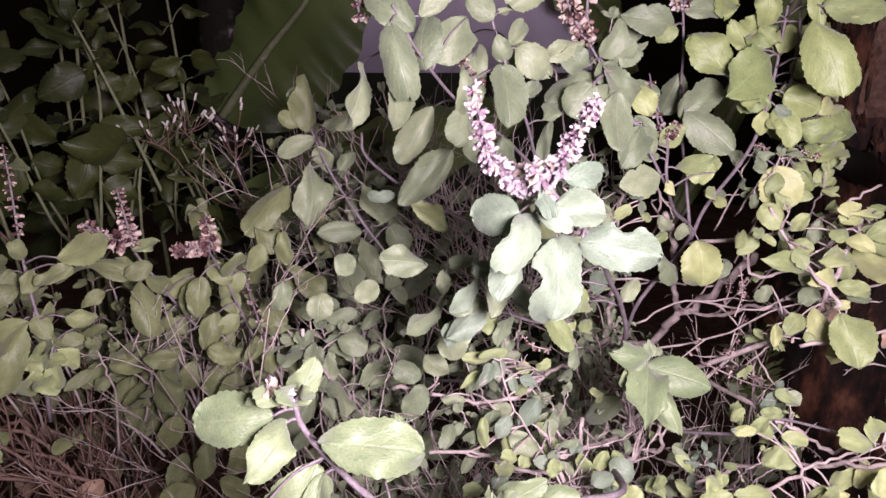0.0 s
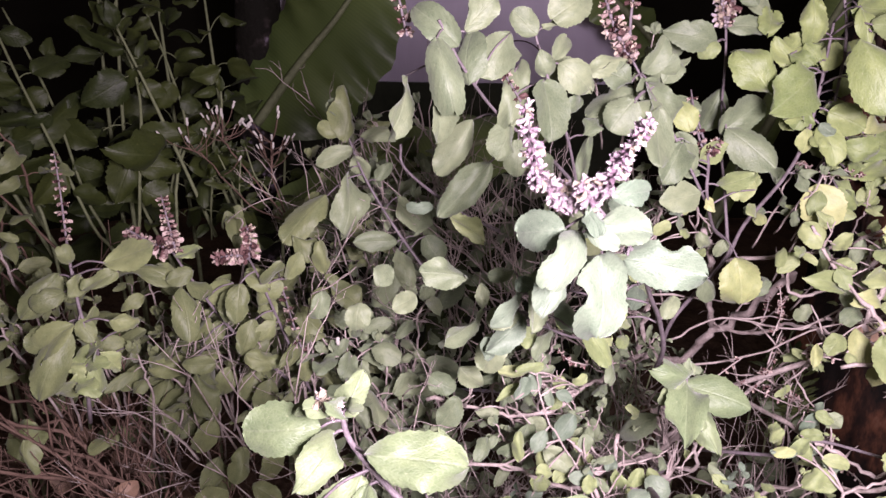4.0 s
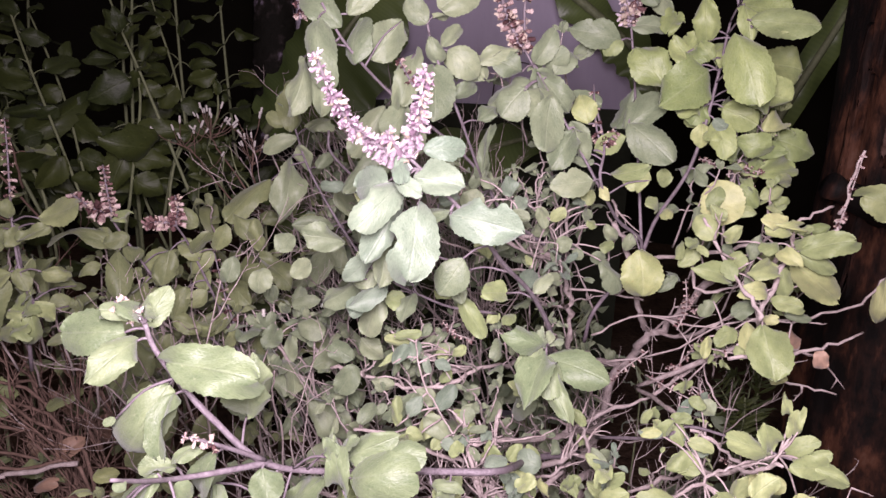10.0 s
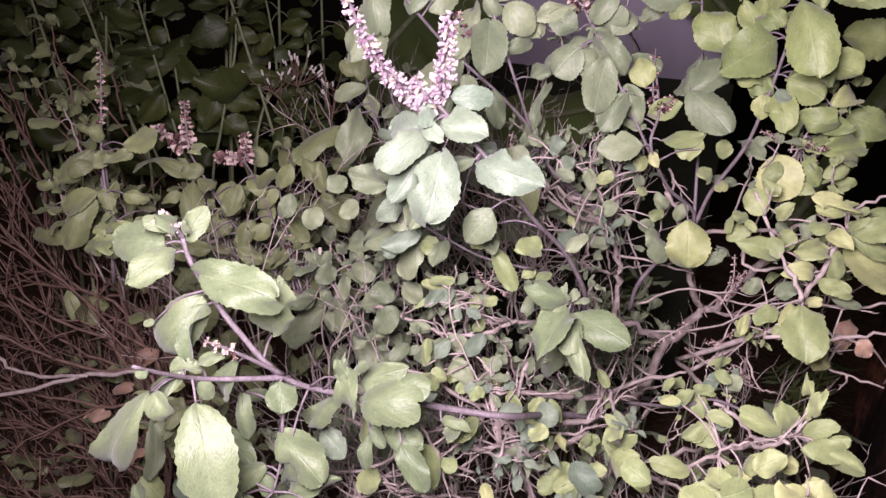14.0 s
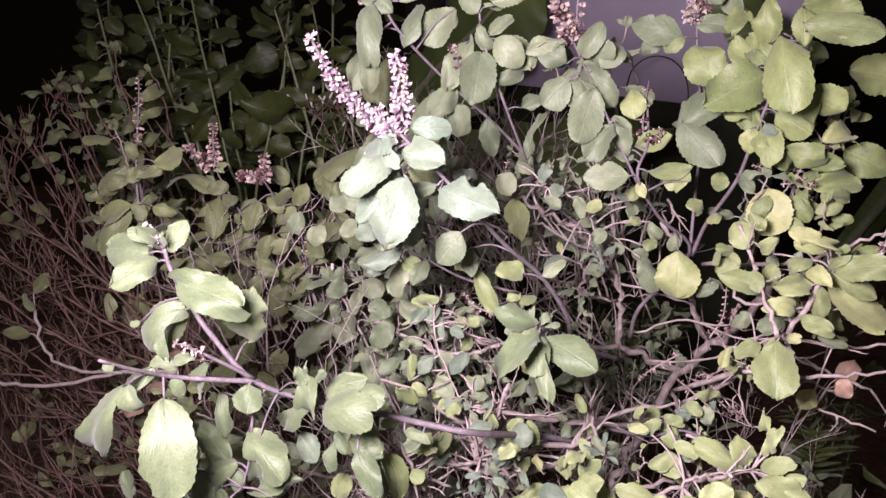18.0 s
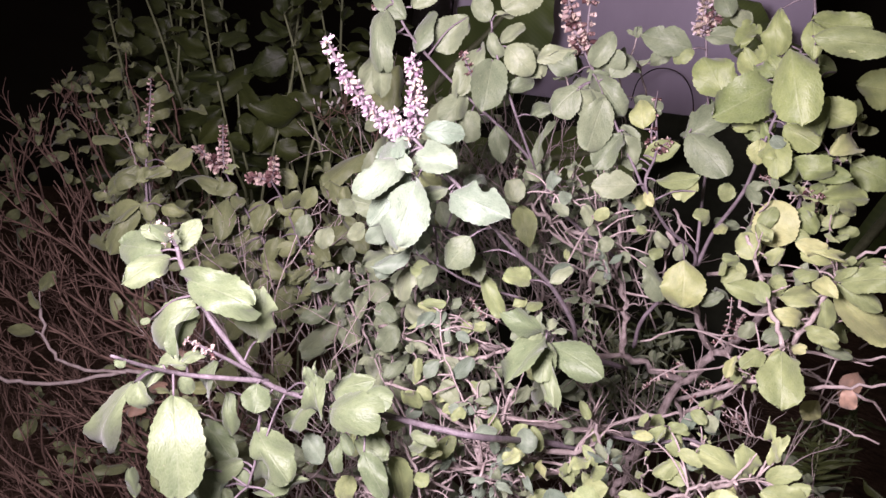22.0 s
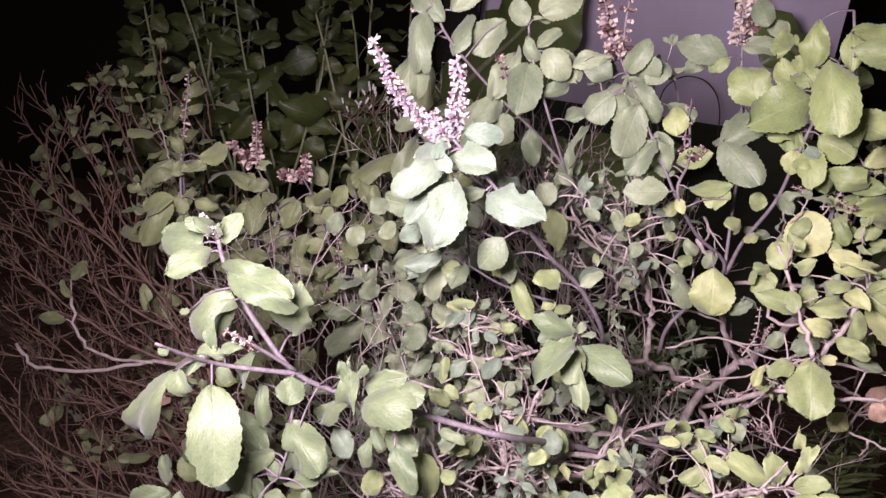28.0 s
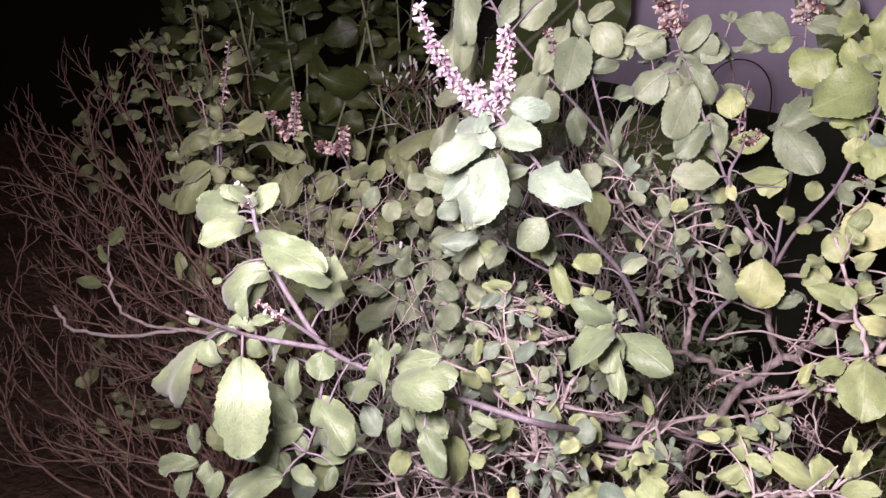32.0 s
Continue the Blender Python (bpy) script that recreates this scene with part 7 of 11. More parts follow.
sprig(basil, [(0.304, 0.596, 0.522), (0.294, 0.561, 0.557), (0.296, 0.549, 0.566), (0.289, 0.542, 0.580)], 0.0011, 0.0006, 3, 0.014, "l", "b", 1600)
sprig(basil, [(0.269, 0.580, 0.507), (0.275, 0.548, 0.548), (0.285, 0.540, 0.567), (0.285, 0.532, 0.575)], 0.0011, 0.0006, 3, 0.016, "l", "b", 1601)
sprig(basil_back, [(-0.390, 0.582, 0.450), (-0.389, 0.565, 0.532), (-0.391, 0.557, 0.557), (-0.396, 0.556, 0.592)], 0.0016, 0.0009, 4, 0.033, "e", "b", 1700)
sprig(basil_back, [(-0.345, 0.578, 0.470), (-0.343, 0.558, 0.546), (-0.349, 0.549, 0.575), (-0.353, 0.546, 0.601)], 0.0015, 0.0009, 4, 0.032, "e", "b", 1701)
sprig(basil_back, [(-0.387, 0.552, 0.484), (-0.391, 0.527, 0.552), (-0.398, 0.517, 0.578), (-0.398, 0.515, 0.603)], 0.0015, 0.0008, 4, 0.034, "e", "b", 1702)
sprig(basil_back, [(-0.373, 0.576, 0.491), (-0.369, 0.558, 0.567), (-0.375, 0.548, 0.592), (-0.374, 0.549, 0.622)], 0.0015, 0.0009, 4, 0.034, "e", "b", 1703)
sprig(basil_back, [(-0.415, 0.559, 0.532), (-0.408, 0.531, 0.578), (-0.404, 0.522, 0.594), (-0.411, 0.514, 0.611)], 0.0015, 0.0009, 4, 0.024, "e", "b", 1704)
sprig(basil_back, [(-0.389, 0.561, 0.509), (-0.392, 0.531, 0.565), (-0.390, 0.525, 0.589), (-0.398, 0.516, 0.606)], 0.0015, 0.0008, 4, 0.027, "e", "b", 1705)
sprig(basil_back, [(-0.435, 0.607, 0.562), (-0.432, 0.582, 0.625), (-0.432, 0.575, 0.649), (-0.436, 0.570, 0.671)], 0.0016, 0.0009, 4, 0.033, "e", "b", 1706)
weed = thing("weed", (-0.403, 0.782, 0.000), "tall weed with pale green stem and toothed dark green leaves", "plant", "weeds behind the basil")
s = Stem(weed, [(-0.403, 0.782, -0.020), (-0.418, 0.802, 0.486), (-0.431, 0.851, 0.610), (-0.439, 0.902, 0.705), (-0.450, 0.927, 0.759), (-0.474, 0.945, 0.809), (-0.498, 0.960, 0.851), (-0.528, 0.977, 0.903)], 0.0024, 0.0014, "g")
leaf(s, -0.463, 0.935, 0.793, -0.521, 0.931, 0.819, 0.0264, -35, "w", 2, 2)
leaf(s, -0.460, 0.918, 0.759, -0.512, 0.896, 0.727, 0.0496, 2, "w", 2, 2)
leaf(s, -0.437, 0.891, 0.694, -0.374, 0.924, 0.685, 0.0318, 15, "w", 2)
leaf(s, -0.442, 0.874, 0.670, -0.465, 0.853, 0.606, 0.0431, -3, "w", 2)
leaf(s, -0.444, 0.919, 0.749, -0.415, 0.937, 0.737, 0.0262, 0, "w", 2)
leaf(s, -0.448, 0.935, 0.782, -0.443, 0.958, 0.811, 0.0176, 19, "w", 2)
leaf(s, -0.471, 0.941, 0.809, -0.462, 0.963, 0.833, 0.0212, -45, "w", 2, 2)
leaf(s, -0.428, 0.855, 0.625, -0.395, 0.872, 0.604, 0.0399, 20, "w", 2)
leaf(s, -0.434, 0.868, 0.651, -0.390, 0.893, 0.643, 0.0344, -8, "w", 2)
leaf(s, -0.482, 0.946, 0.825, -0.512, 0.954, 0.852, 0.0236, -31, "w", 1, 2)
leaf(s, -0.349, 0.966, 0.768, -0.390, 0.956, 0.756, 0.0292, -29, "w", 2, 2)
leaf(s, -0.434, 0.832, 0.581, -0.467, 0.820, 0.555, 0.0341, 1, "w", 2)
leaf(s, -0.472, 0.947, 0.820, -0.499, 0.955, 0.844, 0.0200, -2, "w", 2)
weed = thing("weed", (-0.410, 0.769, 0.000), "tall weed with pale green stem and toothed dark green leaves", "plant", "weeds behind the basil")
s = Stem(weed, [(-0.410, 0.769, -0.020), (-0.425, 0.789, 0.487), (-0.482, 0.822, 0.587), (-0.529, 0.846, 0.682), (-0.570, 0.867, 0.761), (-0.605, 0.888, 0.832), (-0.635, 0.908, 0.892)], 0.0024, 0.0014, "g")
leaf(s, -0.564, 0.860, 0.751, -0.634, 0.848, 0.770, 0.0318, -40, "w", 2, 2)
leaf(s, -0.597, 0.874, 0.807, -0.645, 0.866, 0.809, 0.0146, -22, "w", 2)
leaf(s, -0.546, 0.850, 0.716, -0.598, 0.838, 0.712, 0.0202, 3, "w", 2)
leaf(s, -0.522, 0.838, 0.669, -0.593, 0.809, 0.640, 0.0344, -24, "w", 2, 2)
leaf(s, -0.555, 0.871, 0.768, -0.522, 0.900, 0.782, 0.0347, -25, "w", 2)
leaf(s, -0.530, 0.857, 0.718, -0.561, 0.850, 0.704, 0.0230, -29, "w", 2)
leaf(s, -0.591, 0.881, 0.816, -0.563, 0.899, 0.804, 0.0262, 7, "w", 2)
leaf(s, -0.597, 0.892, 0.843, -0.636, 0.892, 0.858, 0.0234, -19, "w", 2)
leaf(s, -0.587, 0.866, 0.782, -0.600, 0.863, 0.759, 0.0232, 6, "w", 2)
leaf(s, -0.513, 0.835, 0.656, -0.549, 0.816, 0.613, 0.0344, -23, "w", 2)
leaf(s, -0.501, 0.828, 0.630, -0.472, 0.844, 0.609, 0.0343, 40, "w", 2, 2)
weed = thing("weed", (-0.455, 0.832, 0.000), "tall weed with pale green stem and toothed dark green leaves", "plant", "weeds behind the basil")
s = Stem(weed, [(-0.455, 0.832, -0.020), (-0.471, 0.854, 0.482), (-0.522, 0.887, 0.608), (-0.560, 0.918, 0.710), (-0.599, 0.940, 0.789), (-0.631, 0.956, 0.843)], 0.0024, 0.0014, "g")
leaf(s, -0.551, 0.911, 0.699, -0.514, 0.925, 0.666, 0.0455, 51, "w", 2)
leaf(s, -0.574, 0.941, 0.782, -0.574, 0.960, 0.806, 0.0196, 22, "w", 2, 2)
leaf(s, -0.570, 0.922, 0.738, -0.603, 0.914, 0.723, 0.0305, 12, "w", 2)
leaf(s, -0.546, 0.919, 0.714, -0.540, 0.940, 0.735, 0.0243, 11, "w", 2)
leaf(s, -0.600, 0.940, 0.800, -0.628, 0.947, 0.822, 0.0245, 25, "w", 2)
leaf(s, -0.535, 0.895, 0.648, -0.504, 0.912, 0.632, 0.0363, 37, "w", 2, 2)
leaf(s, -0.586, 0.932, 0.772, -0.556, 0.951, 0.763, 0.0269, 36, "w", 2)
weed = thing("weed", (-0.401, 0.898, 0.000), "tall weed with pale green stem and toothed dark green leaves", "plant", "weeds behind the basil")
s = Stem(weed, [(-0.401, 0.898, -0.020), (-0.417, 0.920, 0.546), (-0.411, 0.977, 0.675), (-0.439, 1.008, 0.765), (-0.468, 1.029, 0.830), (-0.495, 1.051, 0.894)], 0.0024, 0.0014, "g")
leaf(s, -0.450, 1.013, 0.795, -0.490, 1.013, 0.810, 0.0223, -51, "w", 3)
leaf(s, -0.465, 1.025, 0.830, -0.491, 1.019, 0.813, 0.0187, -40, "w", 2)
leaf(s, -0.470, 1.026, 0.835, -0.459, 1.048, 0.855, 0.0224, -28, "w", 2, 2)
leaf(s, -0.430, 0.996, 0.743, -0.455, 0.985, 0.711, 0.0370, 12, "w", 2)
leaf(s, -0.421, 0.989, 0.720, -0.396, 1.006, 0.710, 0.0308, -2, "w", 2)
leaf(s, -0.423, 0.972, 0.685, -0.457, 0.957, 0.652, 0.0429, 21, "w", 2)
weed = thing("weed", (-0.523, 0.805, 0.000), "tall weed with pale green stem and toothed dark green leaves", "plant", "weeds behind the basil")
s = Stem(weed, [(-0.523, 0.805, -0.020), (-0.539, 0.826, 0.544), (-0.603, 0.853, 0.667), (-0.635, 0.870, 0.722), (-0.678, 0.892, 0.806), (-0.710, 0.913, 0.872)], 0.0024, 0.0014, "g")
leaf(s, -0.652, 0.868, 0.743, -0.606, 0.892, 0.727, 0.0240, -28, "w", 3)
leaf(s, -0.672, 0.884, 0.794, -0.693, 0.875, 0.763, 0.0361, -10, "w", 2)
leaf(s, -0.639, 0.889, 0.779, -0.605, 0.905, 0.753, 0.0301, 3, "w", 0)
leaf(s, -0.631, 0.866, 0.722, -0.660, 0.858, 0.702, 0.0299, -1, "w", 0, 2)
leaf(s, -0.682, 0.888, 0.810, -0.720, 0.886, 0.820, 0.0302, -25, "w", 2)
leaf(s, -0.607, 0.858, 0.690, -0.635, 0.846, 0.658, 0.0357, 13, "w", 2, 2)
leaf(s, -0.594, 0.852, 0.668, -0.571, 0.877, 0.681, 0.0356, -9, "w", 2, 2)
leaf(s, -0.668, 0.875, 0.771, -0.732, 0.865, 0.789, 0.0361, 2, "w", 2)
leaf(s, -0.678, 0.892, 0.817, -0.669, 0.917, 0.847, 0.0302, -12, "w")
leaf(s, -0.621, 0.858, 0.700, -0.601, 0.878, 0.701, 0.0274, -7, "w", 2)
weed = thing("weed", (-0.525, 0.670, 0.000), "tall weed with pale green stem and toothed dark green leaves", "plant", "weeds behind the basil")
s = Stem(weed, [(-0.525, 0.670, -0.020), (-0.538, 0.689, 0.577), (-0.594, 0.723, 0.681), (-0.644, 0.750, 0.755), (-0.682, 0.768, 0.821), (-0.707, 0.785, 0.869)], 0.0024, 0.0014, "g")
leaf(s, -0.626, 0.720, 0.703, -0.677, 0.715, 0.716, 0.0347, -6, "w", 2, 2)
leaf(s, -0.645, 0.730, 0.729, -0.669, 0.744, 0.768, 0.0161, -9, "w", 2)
leaf(s, -0.666, 0.731, 0.743, -0.693, 0.731, 0.746, 0.0135, 2, "w", 2, 2)
leaf(s, -0.630, 0.732, 0.726, -0.621, 0.745, 0.721, 0.0242, -20, "w", 1, 2)
leaf(s, -0.606, 0.721, 0.692, -0.629, 0.718, 0.682, 0.0213, 10, "w", 2)
leaf(s, -0.597, 0.692, 0.633, -0.584, 0.709, 0.638, 0.0211, -5, "w", 2)
leaf(s, -0.663, 0.747, 0.775, -0.690, 0.752, 0.788, 0.0244, 16, "w", 2)
leaf(s, -0.650, 0.760, 0.791, -0.631, 0.770, 0.767, 0.0271, 9, "w", 2)
leaf(s, -0.668, 0.760, 0.806, -0.707, 0.756, 0.808, 0.0250, 6, "w", 2, 2)
leaf(s, -0.630, 0.747, 0.751, -0.614, 0.763, 0.747, 0.0216, 2, "w", 2)
leaf(s, -0.529, 0.732, 0.663, -0.556, 0.740, 0.686, 0.0264, 1, "w", 2)
leaf(s, -0.585, 0.720, 0.679, -0.603, 0.715, 0.656, 0.0244, 11, "w", 2)
leaf(s, -0.564, 0.726, 0.675, -0.548, 0.736, 0.655, 0.0233, -19, "w", 2)
sprig(weed, [(-0.555, 0.854, 0.521), (-0.617, 0.839, 0.694), (-0.638, 0.836, 0.758), (-0.673, 0.835, 0.829)], 0.0028, 0.0016, 3, 0.088, "w", "g", 3200, spread=1.2)
sprig(weed, [(-0.364, 0.924, 0.540), (-0.412, 0.911, 0.698), (-0.439, 0.910, 0.773), (-0.457, 0.908, 0.821)], 0.0027, 0.0016, 3, 0.083, "w", "g", 3201, spread=1.2)
sprig(weed, [(-0.590, 0.914, 0.523), (-0.605, 0.888, 0.602), (-0.607, 0.880, 0.627), (-0.629, 0.872, 0.662)], 0.0026, 0.0015, 4, 0.055, "w", "g", 3900, spread=1.2)
sprig(weed, [(-0.392, 0.990, 0.565), (-0.376, 0.982, 0.660), (-0.362, 0.987, 0.705), (-0.360, 0.988, 0.734)], 0.0026, 0.0015, 4, 0.055, "w", "g", 3901, spread=1.2)
sprig(weed, [(-0.460, 0.979, 0.535), (-0.435, 0.965, 0.606), (-0.424, 0.966, 0.641), (-0.415, 0.966, 0.660)], 0.0026, 0.0015, 4, 0.064, "w", "g", 3902, spread=1.2)
sprig(weed, [(-0.463, 1.016, 0.437), (-0.493, 0.995, 0.548), (-0.501, 0.989, 0.586), (-0.524, 0.986, 0.634)], 0.0028, 0.0016, 4, 0.056, "w", "g", 3903, spread=1.2)
sprig(weed, [(-0.340, 1.008, 0.485), (-0.354, 0.986, 0.577), (-0.373, 0.981, 0.629), (-0.367, 0.979, 0.647)], 0.0026, 0.0015, 4, 0.051, "w", "g", 3904, spread=1.2)
sprig(weed, [(-0.717, 0.894, 0.469), (-0.690, 0.884, 0.547), (-0.686, 0.879, 0.574), (-0.682, 0.881, 0.605)], 0.0027, 0.0016, 4, 0.071, "w", "g", 3905, spread=1.2)
sprig(weed, [(-0.353, 1.009, 0.507), (-0.372, 0.985, 0.600), (-0.385, 0.974, 0.627), (-0.393, 0.975, 0.670)], 0.0026, 0.0015, 4, 0.052, "w", "g", 3906, spread=1.2)
sprig(weed, [(-0.636, 0.890, 0.467), (-0.646, 0.867, 0.548), (-0.656, 0.859, 0.585), (-0.668, 0.853, 0.610)], 0.0026, 0.0015, 4, 0.061, "w", "g", 3907, spread=1.2)


def tall_weed(x, y, height, lean, leaves, seed):
    """A tall weed: one pale stem with toothed pointed leaves on long stalks, set turn by turn, and a small leafy top."""
    rnd = random.Random(seed)
    plant = thing("weed", (x, y, 0), "tall weed with pale green stem and toothed dark green leaves", "plant", "weeds behind the basil")
    st = Stem(plant, [(x, y, -0.02), (x + lean * 0.2, y + 0.01, height * 0.4), (x + lean * 0.55, y - 0.01, height * 0.7), (x + lean, y, height)], 0.0045, 0.0018, "g")
    n = len(st.path) - 1
    turn = rnd.uniform(0, 6.28)
    for i in range(leaves):
        f = 0.42 + 0.58 * i / (leaves - 1)
        j = min(int(f * n), n - 1)
        p = st.path[j].lerp(st.path[j + 1], f * n - j)
        turn += 2.4 + rnd.uniform(-0.4, 0.4)
        out = Vector((math.cos(turn), math.sin(turn) * 0.8 - 0.25, rnd.uniform(-0.1, 0.5))).normalized()
        ln = (0.070 - 0.040 * max(0, f - 0.55) / 0.45) * rnd.uniform(0.75, 1.2)
        base = p + out * ln * rnd.uniform(0.25, 0.5)
        st.stalk(base, 0.0009, False)
        way = (out + Vector((0, -0.1, rnd.uniform(-0.7, 0.25)))).normalized()
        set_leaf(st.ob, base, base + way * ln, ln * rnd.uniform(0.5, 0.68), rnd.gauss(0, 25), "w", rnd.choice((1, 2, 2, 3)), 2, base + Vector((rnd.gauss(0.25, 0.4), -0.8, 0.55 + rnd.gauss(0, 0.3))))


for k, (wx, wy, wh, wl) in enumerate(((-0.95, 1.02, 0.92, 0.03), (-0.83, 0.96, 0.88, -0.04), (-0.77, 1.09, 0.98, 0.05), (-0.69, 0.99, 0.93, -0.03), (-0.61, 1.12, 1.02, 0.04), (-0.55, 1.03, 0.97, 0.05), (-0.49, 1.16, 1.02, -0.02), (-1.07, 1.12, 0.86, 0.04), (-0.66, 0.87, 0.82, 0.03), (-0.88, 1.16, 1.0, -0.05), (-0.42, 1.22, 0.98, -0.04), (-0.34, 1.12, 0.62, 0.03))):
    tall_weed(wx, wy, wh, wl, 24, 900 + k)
bud_weed = thing("weed", (-0.250, 0.851, 0.000), "slender weed with heads of small white buds", "plant")
bud_cluster(bud_weed, [(-0.243, 0.861, 0.584), (-0.265, 0.881, 0.639), (-0.268, 0.896, 0.680)], 16, 0.0349, 0.0124, 1)
bud_cluster(bud_weed, [(-0.243, 0.861, 0.584), (-0.286, 0.878, 0.632), (-0.326, 0.894, 0.676), (-0.334, 0.901, 0.693)], 15, 0.0349, 0.0124, 2)
bud_cluster(bud_weed, [(-0.243, 0.861, 0.584), (-0.294, 0.868, 0.604), (-0.352, 0.888, 0.659), (-0.380, 0.893, 0.673)], 9, 0.0349, 0.0124, 3)
Stem(bud_weed, [(-0.243, 0.861, 0.584), (-0.221, 0.810, 0.526), (-0.250, 0.851, 0.000)], 0.0018, 0.002, "g")
sprig(bud_weed, [(-0.301, 0.926, 0.523), (-0.322, 0.910, 0.602), (-0.334, 0.907, 0.637), (-0.343, 0.906, 0.661)], 0.0014, 0.0008, 3, 0.033, "w", "g", 3300)
sprig(bud_weed, [(-0.255, 0.902, 0.529), (-0.273, 0.888, 0.613), (-0.288, 0.882, 0.639), (-0.299, 0.886, 0.676)], 0.0014, 0.0008, 3, 0.027, "w", "g", 3301)
sprig(bud_weed, [(-0.322, 0.899, 0.523), (-0.309, 0.883, 0.605), (-0.308, 0.874, 0.621), (-0.304, 0.880, 0.665)], 0.0014, 0.0008, 3, 0.030, "w", "g", 3302)
sprig(bud_weed, [(-0.371, 0.925, 0.535), (-0.358, 0.901, 0.592), (-0.352, 0.894, 0.613), (-0.348, 0.892, 0.634)], 0.0014, 0.0008, 3, 0.034, "w", "g", 3303)
dry_bush = thing("dry_bush", (-0.370, 0.500, 0.000), "withered bush of bare brown twigs beside the basil", "bush")
bare_branch(dry_bush, [(-0.403, 0.540, -0.020), (-0.453, 0.560, 0.072), (-0.640, 0.570, 0.091), (-0.796, 0.580, 0.132), (-0.844, 0.590, 0.157)], 0.0030, 9, 0.10, 450)
bare_branch(dry_bush, [(-0.527, 0.620, -0.020), (-0.577, 0.640, -0.014), (-0.723, 0.650, 0.040), (-0.810, 0.660, 0.128), (-0.879, 0.670, 0.218)], 0.0022, 9, 0.10, 451)
bare_branch(dry_bush, [(-0.507, 0.640, -0.020), (-0.557, 0.660, 0.300), (-0.657, 0.670, 0.336), (-0.782, 0.680, 0.371), (-0.860, 0.690, 0.385)], 0.0024, 9, 0.10, 452)
bare_branch(dry_bush, [(-0.453, 0.580, -0.020), (-0.503, 0.600, 0.305), (-0.606, 0.610, 0.329), (-0.675, 0.620, 0.362), (-0.679, 0.630, 0.399)], 0.0020, 9, 0.10, 453)
bare_branch(dry_bush, [(-0.429, 0.500, -0.020), (-0.479, 0.520, 0.084), (-0.674, 0.530, 0.011), (-0.792, 0.540, -0.005), (-0.883, 0.550, 0.048)], 0.0024, 9, 0.10, 454)
bare_branch(dry_bush, [(-0.489, 0.600, -0.020), (-0.539, 0.620, 0.162), (-0.616, 0.630, 0.190), (-0.707, 0.640, 0.163), (-0.788, 0.650, 0.084)], 0.0018, 9, 0.10, 455)
bare_branch(dry_bush, [(-0.510, 0.660, -0.020), (-0.560, 0.680, 0.178), (-0.673, 0.690, 0.196), (-0.748, 0.700, 0.246), (-0.715, 0.710, 0.345)], 0.0020, 9, 0.10, 456)
bare_branch(dry_bush, [(-0.548, 0.520, -0.020), (-0.598, 0.540, 0.126), (-0.680, 0.550, 0.110), (-0.790, 0.560, 0.056), (-0.866, 0.570, 0.046)], 0.0018, 9, 0.10, 457)
bare_branch(dry_bush, [(-0.370, 0.500, -0.020), (-0.320, 0.553, 0.356), (-0.390, 0.558, 0.427), (-0.469, 0.553, 0.484), (-0.561, 0.539, 0.533), (-0.650, 0.528, 0.588)], 0.0024, 9, 0.13, 400)
bare_branch(dry_bush, [(-0.350, 0.520, -0.020), (-0.358, 0.581, 0.364), (-0.444, 0.579, 0.436), (-0.527, 0.573, 0.496), (-0.615, 0.571, 0.572), (-0.668, 0.575, 0.616)], 0.0024, 9, 0.13, 401)
bare_branch(dry_bush, [(-0.330, 0.540, -0.020), (-0.386, 0.597, 0.383), (-0.479, 0.591, 0.456), (-0.537, 0.600, 0.521), (-0.602, 0.606, 0.587), (-0.637, 0.620, 0.636)], 0.0024, 8, 0.13, 402)
bare_branch(dry_bush, [(-0.310, 0.500, -0.020), (-0.349, 0.561, 0.358), (-0.458, 0.545, 0.425), (-0.566, 0.524, 0.479), (-0.648, 0.508, 0.508), (-0.721, 0.491, 0.525)], 0.0024, 9, 0.13, 403)
bare_branch(dry_bush, [(-0.370, 0.520, -0.020), (-0.307, 0.529, 0.363), (-0.389, 0.512, 0.394), (-0.471, 0.494, 0.419), (-0.545, 0.484, 0.454), (-0.584, 0.488, 0.481)], 0.0024, 8, 0.13, 404)
bare_branch(dry_bush, [(-0.350, 0.540, -0.020), (-0.363, 0.599, 0.303), (-0.460, 0.586, 0.360), (-0.557, 0.570, 0.412), (-0.650, 0.557, 0.466), (-0.751, 0.550, 0.545)], 0.0024, 8, 0.13, 405)
bare_branch(dry_bush, [(-0.330, 0.500, -0.020), (-0.308, 0.543, 0.315), (-0.391, 0.524, 0.340), (-0.477, 0.498, 0.351), (-0.533, 0.489, 0.367), (-0.591, 0.480, 0.384)], 0.0024, 7, 0.13, 406)
bare_branch(dry_bush, [(-0.310, 0.520, -0.020), (-0.267, 0.486, 0.230), (-0.357, 0.454, 0.230), (-0.443, 0.430, 0.246), (-0.530, 0.419, 0.298), (-0.604, 0.420, 0.360), (-0.621, 0.438, 0.396)], 0.0024, 6, 0.13, 407)
bare_branch(dry_bush, [(-0.370, 0.540, -0.020), (-0.288, 0.491, 0.182), (-0.394, 0.452, 0.187), (-0.492, 0.436, 0.239), (-0.564, 0.417, 0.249), (-0.629, 0.414, 0.292)], 0.0024, 5, 0.13, 408)
bare_branch(dry_bush, [(-0.350, 0.500, -0.020), (-0.302, 0.440, 0.156), (-0.436, 0.396, 0.183), (-0.524, 0.379, 0.218), (-0.572, 0.384, 0.261), (-0.597, 0.395, 0.288)], 0.0024, 5, 0.13, 409)
